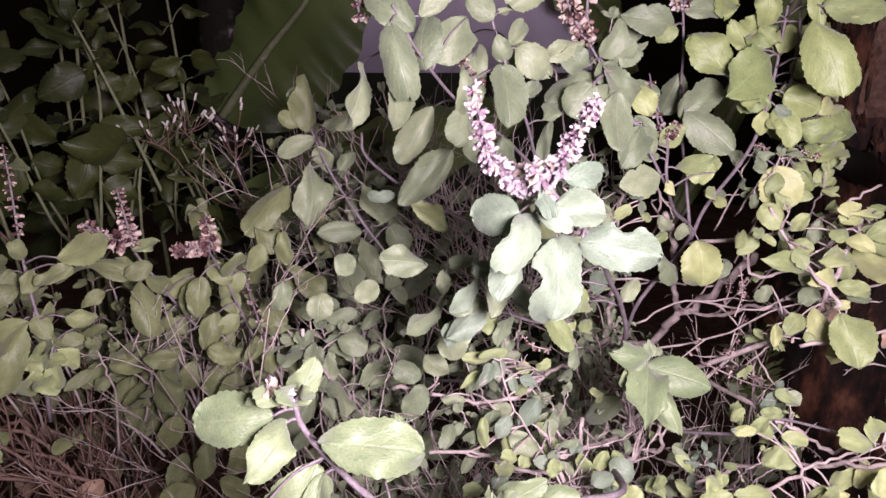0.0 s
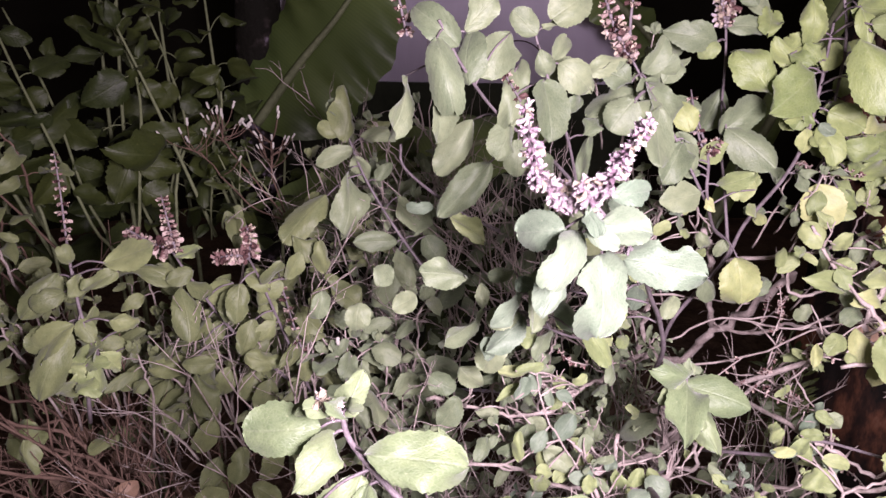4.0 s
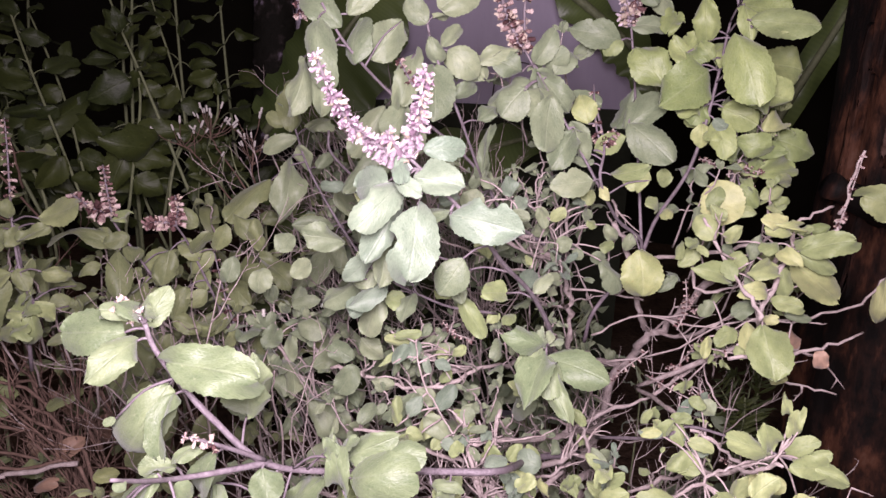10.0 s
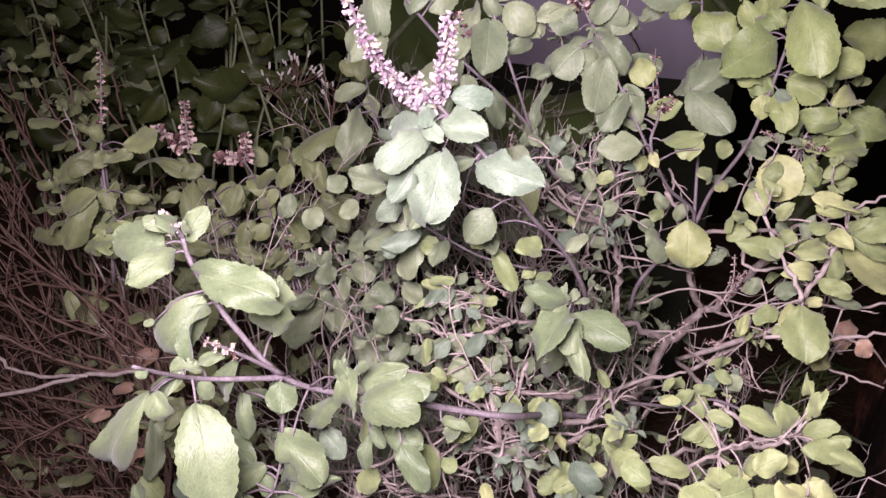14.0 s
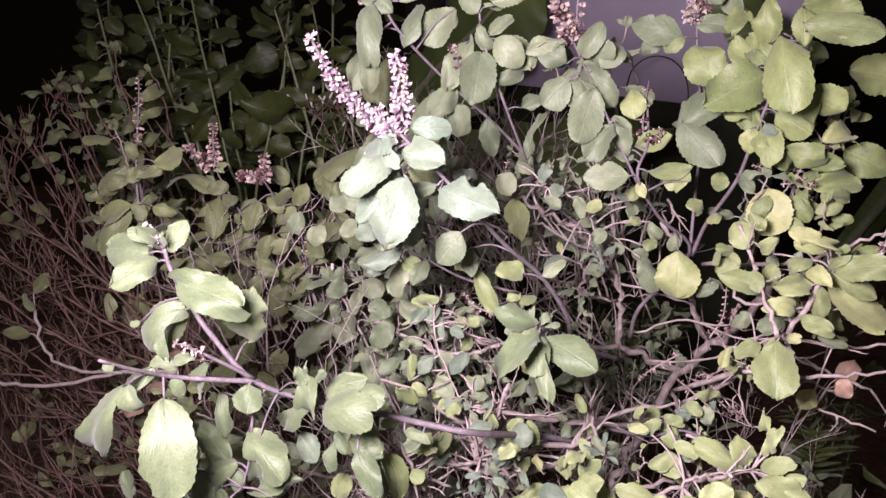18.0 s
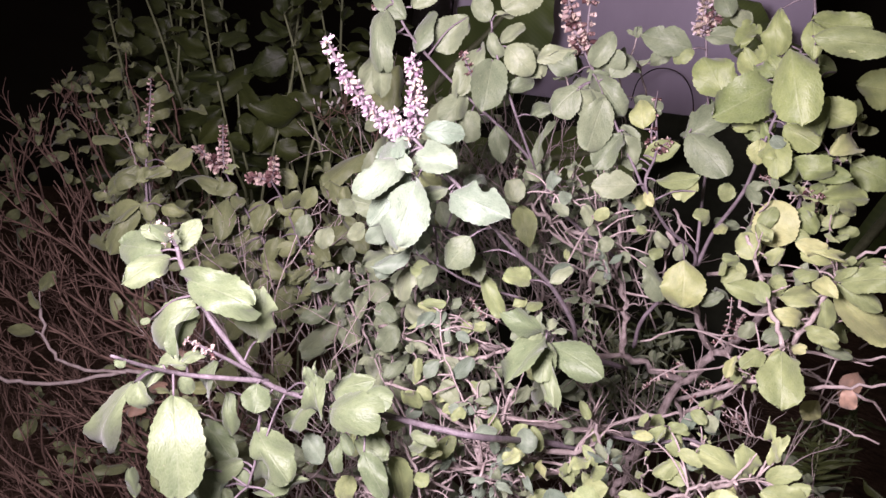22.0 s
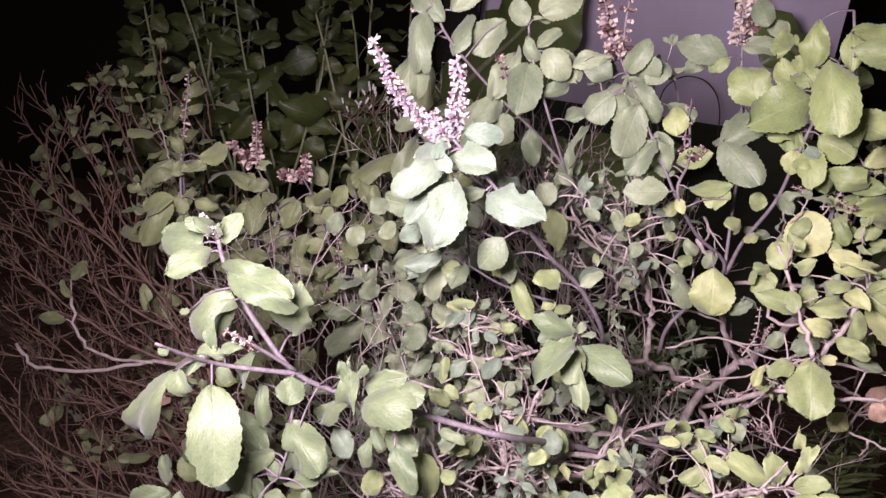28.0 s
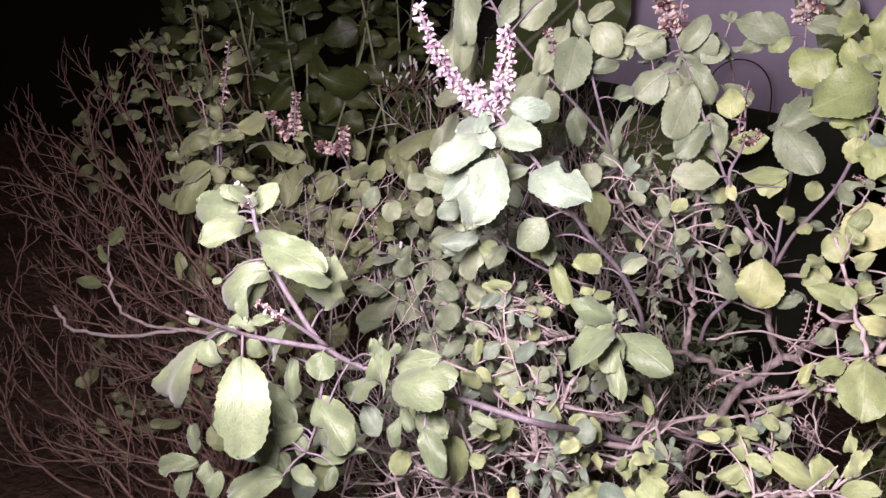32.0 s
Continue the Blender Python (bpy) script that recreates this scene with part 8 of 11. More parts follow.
bare_branch(dry_bush, [(-0.330, 0.520, -0.020), (-0.312, 0.531, 0.233), (-0.394, 0.519, 0.273), (-0.473, 0.503, 0.300), (-0.527, 0.492, 0.309), (-0.563, 0.492, 0.322)], 0.0024, 8, 0.13, 410)
bare_branch(dry_bush, [(-0.310, 0.540, -0.020), (-0.325, 0.554, 0.251), (-0.397, 0.541, 0.279), (-0.465, 0.532, 0.308), (-0.544, 0.522, 0.352), (-0.589, 0.521, 0.372)], 0.0024, 8, 0.13, 411)
bare_branch(dry_bush, [(-0.370, 0.500, -0.020), (-0.296, 0.409, 0.182), (-0.358, 0.404, 0.218), (-0.405, 0.401, 0.237), (-0.461, 0.388, 0.242), (-0.513, 0.370, 0.228)], 0.0024, 4, 0.13, 412)
bare_branch(dry_bush, [(-0.350, 0.520, -0.020), (-0.438, 0.638, 0.387), (-0.511, 0.640, 0.452), (-0.557, 0.658, 0.524), (-0.608, 0.670, 0.589), (-0.644, 0.689, 0.649)], 0.0024, 7, 0.13, 413)
bare_branch(dry_bush, [(-0.330, 0.540, -0.020), (-0.290, 0.522, 0.179), (-0.371, 0.509, 0.218), (-0.443, 0.488, 0.223), (-0.528, 0.465, 0.241), (-0.595, 0.462, 0.286)], 0.0024, 5, 0.13, 414)
bare_branch(dry_bush, [(-0.310, 0.500, -0.020), (-0.415, 0.626, 0.381), (-0.479, 0.622, 0.422), (-0.544, 0.607, 0.433), (-0.624, 0.583, 0.442), (-0.683, 0.571, 0.455)], 0.0024, 7, 0.13, 415)
s = Stem(dry_bush, [(-0.305, 0.514, 0.409), (-0.373, 0.498, 0.397), (-0.456, 0.457, 0.374), (-0.502, 0.436, 0.377), (-0.527, 0.431, 0.400)], 0.0029, 0.0021, "b")
s = Stem(dry_bush, [(-0.373, 0.498, 0.397), (-0.431, 0.478, 0.395), (-0.465, 0.468, 0.414), (-0.492, 0.482, 0.455)], 0.0024, 0.0018, "b")
leaf(s, -0.483, 0.466, 0.433, -0.518, 0.456, 0.427, 0.0170, -25, "e")
leaf(s, -0.494, 0.484, 0.477, -0.476, 0.494, 0.502, 0.0155, -3, "e", 0)
leaf(s, -0.392, 0.503, 0.493, -0.381, 0.492, 0.464, 0.0177, 41, "e", 2)
leaf(s, -0.488, 0.479, 0.457, -0.507, 0.481, 0.474, 0.0128, -34, "e")
sprig(dry_bush, [(-0.666, 0.647, 0.443), (-0.671, 0.618, 0.504), (-0.672, 0.613, 0.535), (-0.686, 0.601, 0.549)], 0.0016, 0.0009, 4, 0.034, "e", "t", 3402)
sprig(dry_bush, [(-0.724, 0.672, 0.507), (-0.717, 0.652, 0.575), (-0.736, 0.636, 0.604), (-0.723, 0.640, 0.625)], 0.0017, 0.0010, 4, 0.031, "e", "t", 3404)
sprig(dry_bush, [(-0.690, 0.643, 0.408), (-0.693, 0.627, 0.500), (-0.697, 0.619, 0.529), (-0.709, 0.617, 0.569)], 0.0016, 0.0010, 4, 0.032, "e", "t", 3406)
sprig(dry_bush, [(-0.550, 0.708, 0.574), (-0.550, 0.697, 0.674), (-0.560, 0.691, 0.715), (-0.563, 0.692, 0.750)], 0.0016, 0.0009, 4, 0.035, "e", "t", 3700)
sprig(dry_bush, [(-0.522, 0.745, 0.468), (-0.533, 0.712, 0.527), (-0.536, 0.703, 0.552), (-0.543, 0.696, 0.572)], 0.0016, 0.0009, 4, 0.033, "e", "t", 3701)
sprig(dry_bush, [(-0.579, 0.691, 0.527), (-0.604, 0.664, 0.619), (-0.621, 0.653, 0.658), (-0.638, 0.645, 0.688)], 0.0016, 0.0009, 4, 0.032, "e", "t", 3702)
sprig(dry_bush, [(-0.585, 0.625, 0.523), (-0.593, 0.601, 0.600), (-0.608, 0.588, 0.630), (-0.606, 0.589, 0.658)], 0.0015, 0.0009, 4, 0.026, "e", "t", 3703)
sprig(dry_bush, [(-0.491, 0.757, 0.577), (-0.525, 0.720, 0.656), (-0.550, 0.703, 0.686), (-0.570, 0.692, 0.714)], 0.0016, 0.0009, 4, 0.030, "e", "t", 3704)
sprig(dry_bush, [(-0.460, 0.657, 0.560), (-0.481, 0.624, 0.632), (-0.494, 0.611, 0.658), (-0.506, 0.605, 0.686)], 0.0014, 0.0008, 4, 0.029, "e", "t", 3705)
sprig(dry_bush, [(-0.468, 0.694, 0.642), (-0.456, 0.670, 0.694), (-0.457, 0.662, 0.719), (-0.462, 0.654, 0.733)], 0.0015, 0.0008, 4, 0.027, "e", "t", 3706)
sprig(dry_bush, [(-0.582, 0.651, 0.503), (-0.591, 0.629, 0.586), (-0.596, 0.623, 0.622), (-0.607, 0.617, 0.649)], 0.0015, 0.0009, 4, 0.028, "e", "t", 3707)
sprig(dry_bush, [(-0.643, 0.719, 0.564), (-0.640, 0.700, 0.640), (-0.645, 0.694, 0.674), (-0.639, 0.696, 0.700)], 0.0016, 0.0009, 4, 0.040, "e", "t", 3708)
sprig(dry_bush, [(-0.544, 0.725, 0.522), (-0.527, 0.713, 0.599), (-0.519, 0.713, 0.631), (-0.528, 0.707, 0.656)], 0.0016, 0.0009, 4, 0.039, "e", "t", 3709)
sprig(dry_bush, [(-0.467, 0.681, 0.526), (-0.513, 0.645, 0.623), (-0.537, 0.626, 0.650), (-0.555, 0.625, 0.698)], 0.0015, 0.0009, 4, 0.031, "e", "t", 3710)
sprig(dry_bush, [(-0.493, 0.716, 0.543), (-0.487, 0.690, 0.598), (-0.492, 0.676, 0.613), (-0.502, 0.669, 0.637)], 0.0015, 0.0009, 4, 0.032, "e", "t", 3711)
sprig(dry_bush, [(-0.479, 0.619, 0.127), (-0.479, 0.599, 0.206), (-0.486, 0.591, 0.238), (-0.491, 0.587, 0.262)], 0.0017, 0.0010, 4, 0.037, "e", "t", 3800)
sprig(dry_bush, [(-0.474, 0.647, 0.098), (-0.482, 0.625, 0.181), (-0.486, 0.619, 0.213), (-0.487, 0.618, 0.242)], 0.0018, 0.0010, 4, 0.041, "e", "t", 3801)
sprig(dry_bush, [(-0.579, 0.536, 0.121), (-0.574, 0.525, 0.215), (-0.569, 0.525, 0.251), (-0.570, 0.526, 0.283)], 0.0017, 0.0010, 4, 0.044, "e", "t", 3802)
sprig(dry_bush, [(-0.535, 0.501, 0.069), (-0.513, 0.496, 0.157), (-0.504, 0.495, 0.186), (-0.500, 0.499, 0.220)], 0.0016, 0.0009, 4, 0.036, "e", "t", 3803)
sprig(dry_bush, [(-0.453, 0.609, 0.209), (-0.455, 0.588, 0.287), (-0.458, 0.579, 0.312), (-0.465, 0.577, 0.343)], 0.0017, 0.0010, 4, 0.044, "e", "t", 3804)
sprig(dry_bush, [(-0.345, 0.557, 0.072), (-0.369, 0.539, 0.185), (-0.388, 0.529, 0.229), (-0.399, 0.527, 0.266)], 0.0016, 0.0009, 4, 0.042, "e", "t", 3805)
sprig(dry_bush, [(-0.380, 0.614, 0.219), (-0.381, 0.595, 0.300), (-0.391, 0.584, 0.328), (-0.397, 0.581, 0.356)], 0.0016, 0.0009, 4, 0.031, "e", "t", 3806)
sprig(dry_bush, [(-0.451, 0.584, 0.057), (-0.468, 0.561, 0.148), (-0.484, 0.552, 0.189), (-0.491, 0.546, 0.212)], 0.0017, 0.0010, 4, 0.031, "e", "t", 3807)
leaf(s, -0.439, 0.709, 0.331, -0.406, 0.702, 0.304, 0.0300, -12.9, "d", 2)
leaf(s, -0.364, 0.700, 0.306, -0.327, 0.699, 0.327, 0.0271, 98.8, "d", 2)
leaf(s, -0.459, 0.735, 0.402, -0.446, 0.723, 0.386, 0.0204, -35.9, "d", 2, 2)
leaf(s, -0.494, 0.718, 0.357, -0.463, 0.719, 0.340, 0.0205, -21.6, "d", 2)
leaf(s, -0.330, 0.691, 0.280, -0.358, 0.698, 0.299, 0.0246, 1.0, "d", 2)
leaf(s, -0.514, 0.700, 0.306, -0.495, 0.696, 0.284, 0.0232, -18.9, "d", 3)
thicket(dry_bush, (-0.483, 0.742, 0.256), (-0.4, 0.0, 0.25), 10, 0.2, 0.0012, 60, 0.6)
thicket(dry_bush, (-0.541, 0.756, 0.297), (-0.4, 0.0, 0.25), 8, 0.2, 0.0012, 61, 0.6)
thicket(dry_bush, (-0.373, 0.726, 0.268), (-0.4, 0.0, 0.25), 8, 0.2, 0.0012, 62, 0.6)
banana = thing("banana_plant", (-0.490, 1.509, 0.000), "young banana plant with broad dark green leaves", "plant")
RIB = STEM["g"]
broad_leaf(banana, [(-0.389, 1.242, 0.644), (-0.309, 1.260, 0.749), (-0.237, 1.271, 0.832), (-0.157, 1.293, 0.949)], 0.254, 0.12, BANANA, RIB)
broad_leaf(banana, [(-0.291, 0.965, 0.558), (-0.154, 1.024, 0.598), (-0.020, 1.082, 0.638), (0.144, 1.174, 0.677)], 0.141, 0.1, BANANA, RIB)
broad_leaf(banana, [(0.131, 1.278, 0.930), (0.232, 1.267, 0.855), (0.293, 1.257, 0.799), (0.335, 1.240, 0.724)], 0.089, 0.1, BANANA, RIB)
broad_leaf(banana, [(0.400, 1.180, 0.460), (0.512, 1.200, 0.709), (0.592, 1.200, 0.886), (0.650, 1.220, 1.010)], 0.052, 0.3, BANANA, RIB)
Stem(banana, [(-0.441, 1.332, -0.02), (-0.411, 1.332, 0.5), (-0.391, 1.352, 1.3)], 0.05, 0.035, "q", name="trunk", sides=12)
post_verts, post_faces = [], []
for j in range(121):
    for k in range(64):
        a = 2 * math.pi * k / 64
        z = -0.05 + j * 0.02
        r = 0.145 * (1 + 0.10 * noise.noise((math.cos(a) * 2.2, math.sin(a) * 2.2, z * 1.3)) + 0.06 * noise.noise((math.cos(a) * 7, math.sin(a) * 7, z * 4)) + 0.03 * noise.noise((math.cos(a) * 17, math.sin(a) * 17, z * 11)))
        post_verts.append((0.731 + r * math.cos(a), 1.129 + r * math.sin(a), z))
for j in range(120):
    for k in range(64):
        a, b = j * 64 + k, j * 64 + (k + 1) % 64
        post_faces.append((a, b, b + 64, a + 64))
tagged(part("tree_trunk", mesh_of("tree_trunk", post_verts, post_faces), BARK, None), "rust-brown tree trunk with rotten bark, darkened for shade", "tree")

trunk = bpy.data.objects["tree_trunk"]
strip_verts, strip_faces = [], []
for j in range(41):
    for i in range(11):
        f, h = i / 10 - 0.5, j / 40
        a = -2.36 + 0.62 * f * (0.55 + 0.45 * h) + 0.09 * noise.noise((h * 7, 3.3, 0)) + 0.05 * noise.noise((h * 23, f * 2, 1))
        r = 0.152 + 0.006 * noise.noise((a * 14, h * 3, 2)) + 0.004 * noise.noise((a * 40, h * 9, 5)) - 0.03 * (abs(f) > 0.45) - 0.02 * (j in (0, 40))
        strip_verts.append((0.731 + r * math.cos(a), 1.129 + r * math.sin(a), 0.66 + 1.1 * h))
for j in range(40):
    for i in range(10):
        a = j * 11 + i
        strip_faces.append((a, a + 1, a + 12, a + 11))
part("bark_strip", mesh_of("bark_strip", strip_verts, strip_faces), WOOD, trunk, "paler bare wood strip")
Stem(trunk, [(0.665, 1.040, 0.592), (0.600, 1.000, 0.616), (0.525, 0.972, 0.648)], 0.024, 0.016, "k", name="branch_stub", sides=10, knots=0.4)
for k, (a0, z0, w, h, out) in enumerate(((-2.75, 0.95, 0.12, 0.30, 0.004), (-2.45, 0.78, 0.09, 0.22, 0.004), (-2.2, 1.02, 0.13, 0.36, 0.005), (-2.6, 0.55, 0.08, 0.18, 0.003), (-1.95, 0.85, 0.10, 0.26, 0.004), (-2.3, 0.62, 0.16, 0.06, 0.006), (-2.9, 0.72, 0.08, 0.28, 0.004), (-2.05, 0.45, 0.10, 0.2, 0.004))):
    verts, faces = [], []
    for j in range(9):
        for i in range(7):
            a = a0 + w * ((i / 6) - 0.5) * (1 - 0.3 * abs(j / 8 - 0.5)) + 0.05 * noise.noise((j * 0.9, k * 3.1, i * 0.4))
            z = z0 + h * (j / 8 - 0.5) + 0.035 * noise.noise((i * 0.8, k * 2.7, 3))
            for r in (0.135, 0.147 + out * (1 + 1.5 * noise.noise((i * 0.7, j * 0.7, k)))):
                verts.append((0.731 + r * math.cos(a), 1.129 + r * math.sin(a), z))
    at = lambda j, i, o: (j * 7 + i) * 2 + o
    for j in range(8):
        for i in range(6):
            faces.append((at(j, i, 1), at(j, i + 1, 1), at(j + 1, i + 1, 1), at(j + 1, i, 1)))
    for j in range(8):
        faces += [(at(j, 0, 0), at(j, 0, 1), at(j + 1, 0, 1), at(j + 1, 0, 0)), (at(j, 6, 1), at(j, 6, 0), at(j + 1, 6, 0), at(j + 1, 6, 1))]
    for i in range(6):
        faces += [(at(0, i, 0), at(0, i + 1, 0), at(0, i + 1, 1), at(0, i, 1)), (at(8, i, 1), at(8, i + 1, 1), at(8, i + 1, 0), at(8, i, 0))]
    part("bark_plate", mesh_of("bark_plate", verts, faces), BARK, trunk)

low_weed = thing("weed", (0.197, 0.834, 0.000), "low feathery weed with narrow dark leaves", "plant")
for foot, tip in (((0.140, 0.900, 0.390), (0.077, 0.870, 0.468)), ((0.152, 0.950, 0.363), (0.108, 0.920, 0.481)), ((0.172, 0.920, 0.373), (0.171, 0.890, 0.493)), ((0.194, 0.880, 0.414), (0.140, 0.850, 0.445)), ((0.116, 0.920, 0.356), (0.056, 0.890, 0.407)), ((0.205, 1.000, 0.357), (0.207, 0.970, 0.454)), ((0.403, 0.800, 0.344), (0.357, 0.770, 0.437)), ((0.414, 0.820, 0.328), (0.416, 0.790, 0.439)), ((0.397, 0.780, 0.339), (0.387, 0.750, 0.429))):
    foot, tip = Vector(foot), Vector(tip)
    st = Stem(low_weed, [(foot.x, foot.y + 0.02, -0.02), foot.lerp(Vector((foot.x, foot.y, 0)), 0.4), foot, foot.lerp(tip, 0.5) + Vector((0, -0.008, 0.012)), tip], 0.0014, 0.0006, "g", name="frond")
    rnd = random.Random(int(foot.x * 1000))
    n = len(st.path)
    for i in range(9):
        p = st.path[int(n * (0.5 + 0.052 * i))]
        ahead = (tip - foot).normalized()
        for sign in (-1, 1):
            way = (ahead * 0.75 + ahead.cross(Vector((0, -1, 0.4))).normalized() * sign + Vector((0, rnd.gauss(0, 0.15), rnd.gauss(-0.1, 0.1)))).normalized()
            ln = (0.032 - 0.0022 * abs(i - 3)) * rnd.uniform(0.85, 1.15)
            set_leaf(st.ob, p, p + way * ln, ln * 0.17, rnd.gauss(0, 15), "w", 2, 2, None, False, "leaflet")
Stem(low_weed, [(0.197, 0.834, 0.000), (0.197, 0.818, 0.388)], 0.003, 0.002, "g")
sprig(low_weed, [(0.206, 0.831, -0.020), (0.201, 0.849, 0.304), (0.207, 0.826, 0.370), (0.201, 0.816, 0.394), (0.202, 0.814, 0.417)], 0.0016, 0.0009, 6, 0.034, "g", "g", 3500, slim=0.35, spread=1.3)
sprig(low_weed, [(0.180, 0.800, -0.020), (0.228, 0.826, 0.275), (0.180, 0.796, 0.383), (0.173, 0.791, 0.425), (0.149, 0.784, 0.463)], 0.0016, 0.0009, 6, 0.035, "g", "g", 3501, slim=0.35, spread=1.3)
sprig(low_weed, [(0.138, 0.716, -0.020), (0.140, 0.739, 0.357), (0.139, 0.712, 0.419), (0.141, 0.704, 0.441), (0.138, 0.700, 0.463)], 0.0015, 0.0008, 6, 0.029, "g", "g", 3502, slim=0.35, spread=1.3)
sprig(low_weed, [(0.143, 0.770, -0.020), (0.144, 0.785, 0.275), (0.144, 0.765, 0.356), (0.139, 0.757, 0.383), (0.141, 0.758, 0.414)], 0.0016, 0.0009, 6, 0.033, "g", "g", 3503, slim=0.35, spread=1.3)
sprig(low_weed, [(0.221, 0.796, -0.020), (0.206, 0.795, 0.248), (0.221, 0.791, 0.357), (0.222, 0.789, 0.394), (0.233, 0.797, 0.437)], 0.0016, 0.0009, 6, 0.041, "g", "g", 3504, slim=0.35, spread=1.3)
sprig(low_weed, [(0.193, 0.766, -0.020), (0.199, 0.785, 0.332), (0.194, 0.762, 0.410), (0.197, 0.758, 0.441), (0.199, 0.758, 0.467)], 0.0015, 0.0009, 6, 0.037, "g", "g", 3505, slim=0.35, spread=1.3)
sprig(low_weed, [(0.153, 0.725, -0.020), (0.148, 0.740, 0.298), (0.153, 0.721, 0.376), (0.160, 0.718, 0.404), (0.164, 0.719, 0.432)], 0.0015, 0.0009, 6, 0.038, "g", "g", 3506, slim=0.35, spread=1.3)
sprig(low_weed, [(0.164, 0.782, -0.020), (0.177, 0.806, 0.359), (0.164, 0.778, 0.432), (0.155, 0.769, 0.464), (0.157, 0.767, 0.485)], 0.0016, 0.0009, 6, 0.031, "g", "g", 3507, slim=0.35, spread=1.3)
sprig(low_weed, [(0.201, 0.871, -0.020), (0.196, 0.888, 0.356), (0.201, 0.867, 0.428), (0.197, 0.862, 0.464), (0.200, 0.858, 0.480)], 0.0017, 0.0010, 6, 0.043, "g", "g", 3508, slim=0.35, spread=1.3)
sprig(low_weed, [(0.129, 0.778, -0.020), (0.113, 0.788, 0.273), (0.130, 0.774, 0.351), (0.127, 0.764, 0.372), (0.135, 0.768, 0.406)], 0.0016, 0.0009, 6, 0.032, "g", "g", 3509, slim=0.35, spread=1.3)
sprig(low_weed, [(0.177, 0.853, -0.020), (0.162, 0.881, 0.410), (0.178, 0.849, 0.437), (0.184, 0.840, 0.448), (0.184, 0.831, 0.455)], 0.0016, 0.0009, 6, 0.043, "g", "g", 3510, slim=0.35, spread=1.3)
sprig(low_weed, [(0.220, 0.856, -0.020), (0.238, 0.883, 0.336), (0.220, 0.852, 0.406), (0.208, 0.840, 0.433), (0.215, 0.840, 0.456)], 0.0016, 0.0009, 6, 0.040, "g", "g", 3511, slim=0.35, spread=1.3)
sprig(low_weed, [(0.269, 0.794, -0.020), (0.281, 0.821, 0.345), (0.269, 0.789, 0.406), (0.270, 0.783, 0.434), (0.260, 0.774, 0.448)], 0.0015, 0.0009, 6, 0.038, "g", "g", 3512, slim=0.35, spread=1.3)
sprig(low_weed, [(0.142, 0.779, -0.020), (0.134, 0.793, 0.354), (0.143, 0.775, 0.428), (0.151, 0.772, 0.455), (0.144, 0.767, 0.480)], 0.0016, 0.0009, 6, 0.034, "g", "g", 3513, slim=0.35, spread=1.3)
sprig(low_weed, [(0.421, 0.868, -0.020), (0.451, 0.881, 0.187), (0.420, 0.863, 0.311), (0.413, 0.861, 0.358), (0.406, 0.863, 0.402)], 0.0016, 0.0009, 6, 0.035, "w", "g", 3600, slim=0.35, spread=1.3)
sprig(low_weed, [(0.424, 0.855, -0.020), (0.422, 0.869, 0.280), (0.423, 0.850, 0.364), (0.426, 0.851, 0.406), (0.428, 0.847, 0.424)], 0.0015, 0.0009, 6, 0.034, "w", "g", 3601, slim=0.35, spread=1.3)
sprig(low_weed, [(0.397, 0.858, -0.020), (0.397, 0.878, 0.290), (0.396, 0.853, 0.357), (0.405, 0.848, 0.379), (0.393, 0.842, 0.404)], 0.0016, 0.0009, 6, 0.034, "w", "g", 3602, slim=0.35, spread=1.3)
sprig(low_weed, [(0.450, 0.900, -0.020), (0.459, 0.918, 0.302), (0.449, 0.895, 0.387), (0.436, 0.884, 0.418), (0.448, 0.889, 0.449)], 0.0016, 0.0009, 6, 0.043, "w", "g", 3603, slim=0.35, spread=1.3)
s = Stem(basil, [(0.292, 0.611, 0.658), (0.299, 0.612, 0.715), (0.292, 0.599, 0.778), (0.283, 0.582, 0.830), (0.272, 0.581, 0.871)], 0.0015, 0.0011, "v")
leaf(s, 0.250, 0.579, 0.861, 0.255, 0.578, 0.825, 0.0213, 14.9, "h", 3, 2)
leaf(s, 0.286, 0.539, 0.796, 0.315, 0.540, 0.785, 0.0257, 25.4, "h")
leaf(s, 0.273, 0.554, 0.854, 0.314, 0.567, 0.853, 0.0216, -13.8, "h", 0)
leaf(s, 0.278, 0.539, 0.837, 0.323, 0.553, 0.841, 0.0130, -4.3, "l", 2, 2)
leaf(s, 0.325, 0.677, 0.810, 0.365, 0.677, 0.804, 0.0396, 6.3, "h")
leaf(s, 0.266, 0.589, 0.780, 0.235, 0.557, 0.771, 0.0219, 21.3, "h")
leaf(s, 0.265, 0.598, 0.775, 0.252, 0.595, 0.756, 0.0208, 17.3, "h", 2)
leaf(s, 0.272, 0.579, 0.775, 0.303, 0.595, 0.768, 0.0228, -22.1, "h", 2)
leaf(s, 0.275, 0.563, 0.754, 0.288, 0.570, 0.733, 0.0171, -11.2, "h", 2, 2)
leaf(s, 0.295, 0.557, 0.745, 0.326, 0.568, 0.743, 0.0158, -3.6, "h", 0)
leaf(s, 0.309, 0.577, 0.757, 0.331, 0.598, 0.762, 0.0180, -3.4, "y", 3)
leaf(s, 0.329, 0.615, 0.748, 0.367, 0.620, 0.734, 0.0290, 12.5, "h", 2, 2)
leaf(s, 0.305, 0.575, 0.723, 0.345, 0.593, 0.725, 0.0191, -5.2, "h", 2)
leaf(s, 0.272, 0.564, 0.761, 0.261, 0.550, 0.751, 0.0178, 5.6, "h", 2)
leaf(s, 0.274, 0.554, 0.760, 0.265, 0.562, 0.767, 0.0124, 18.7, "p", 0)
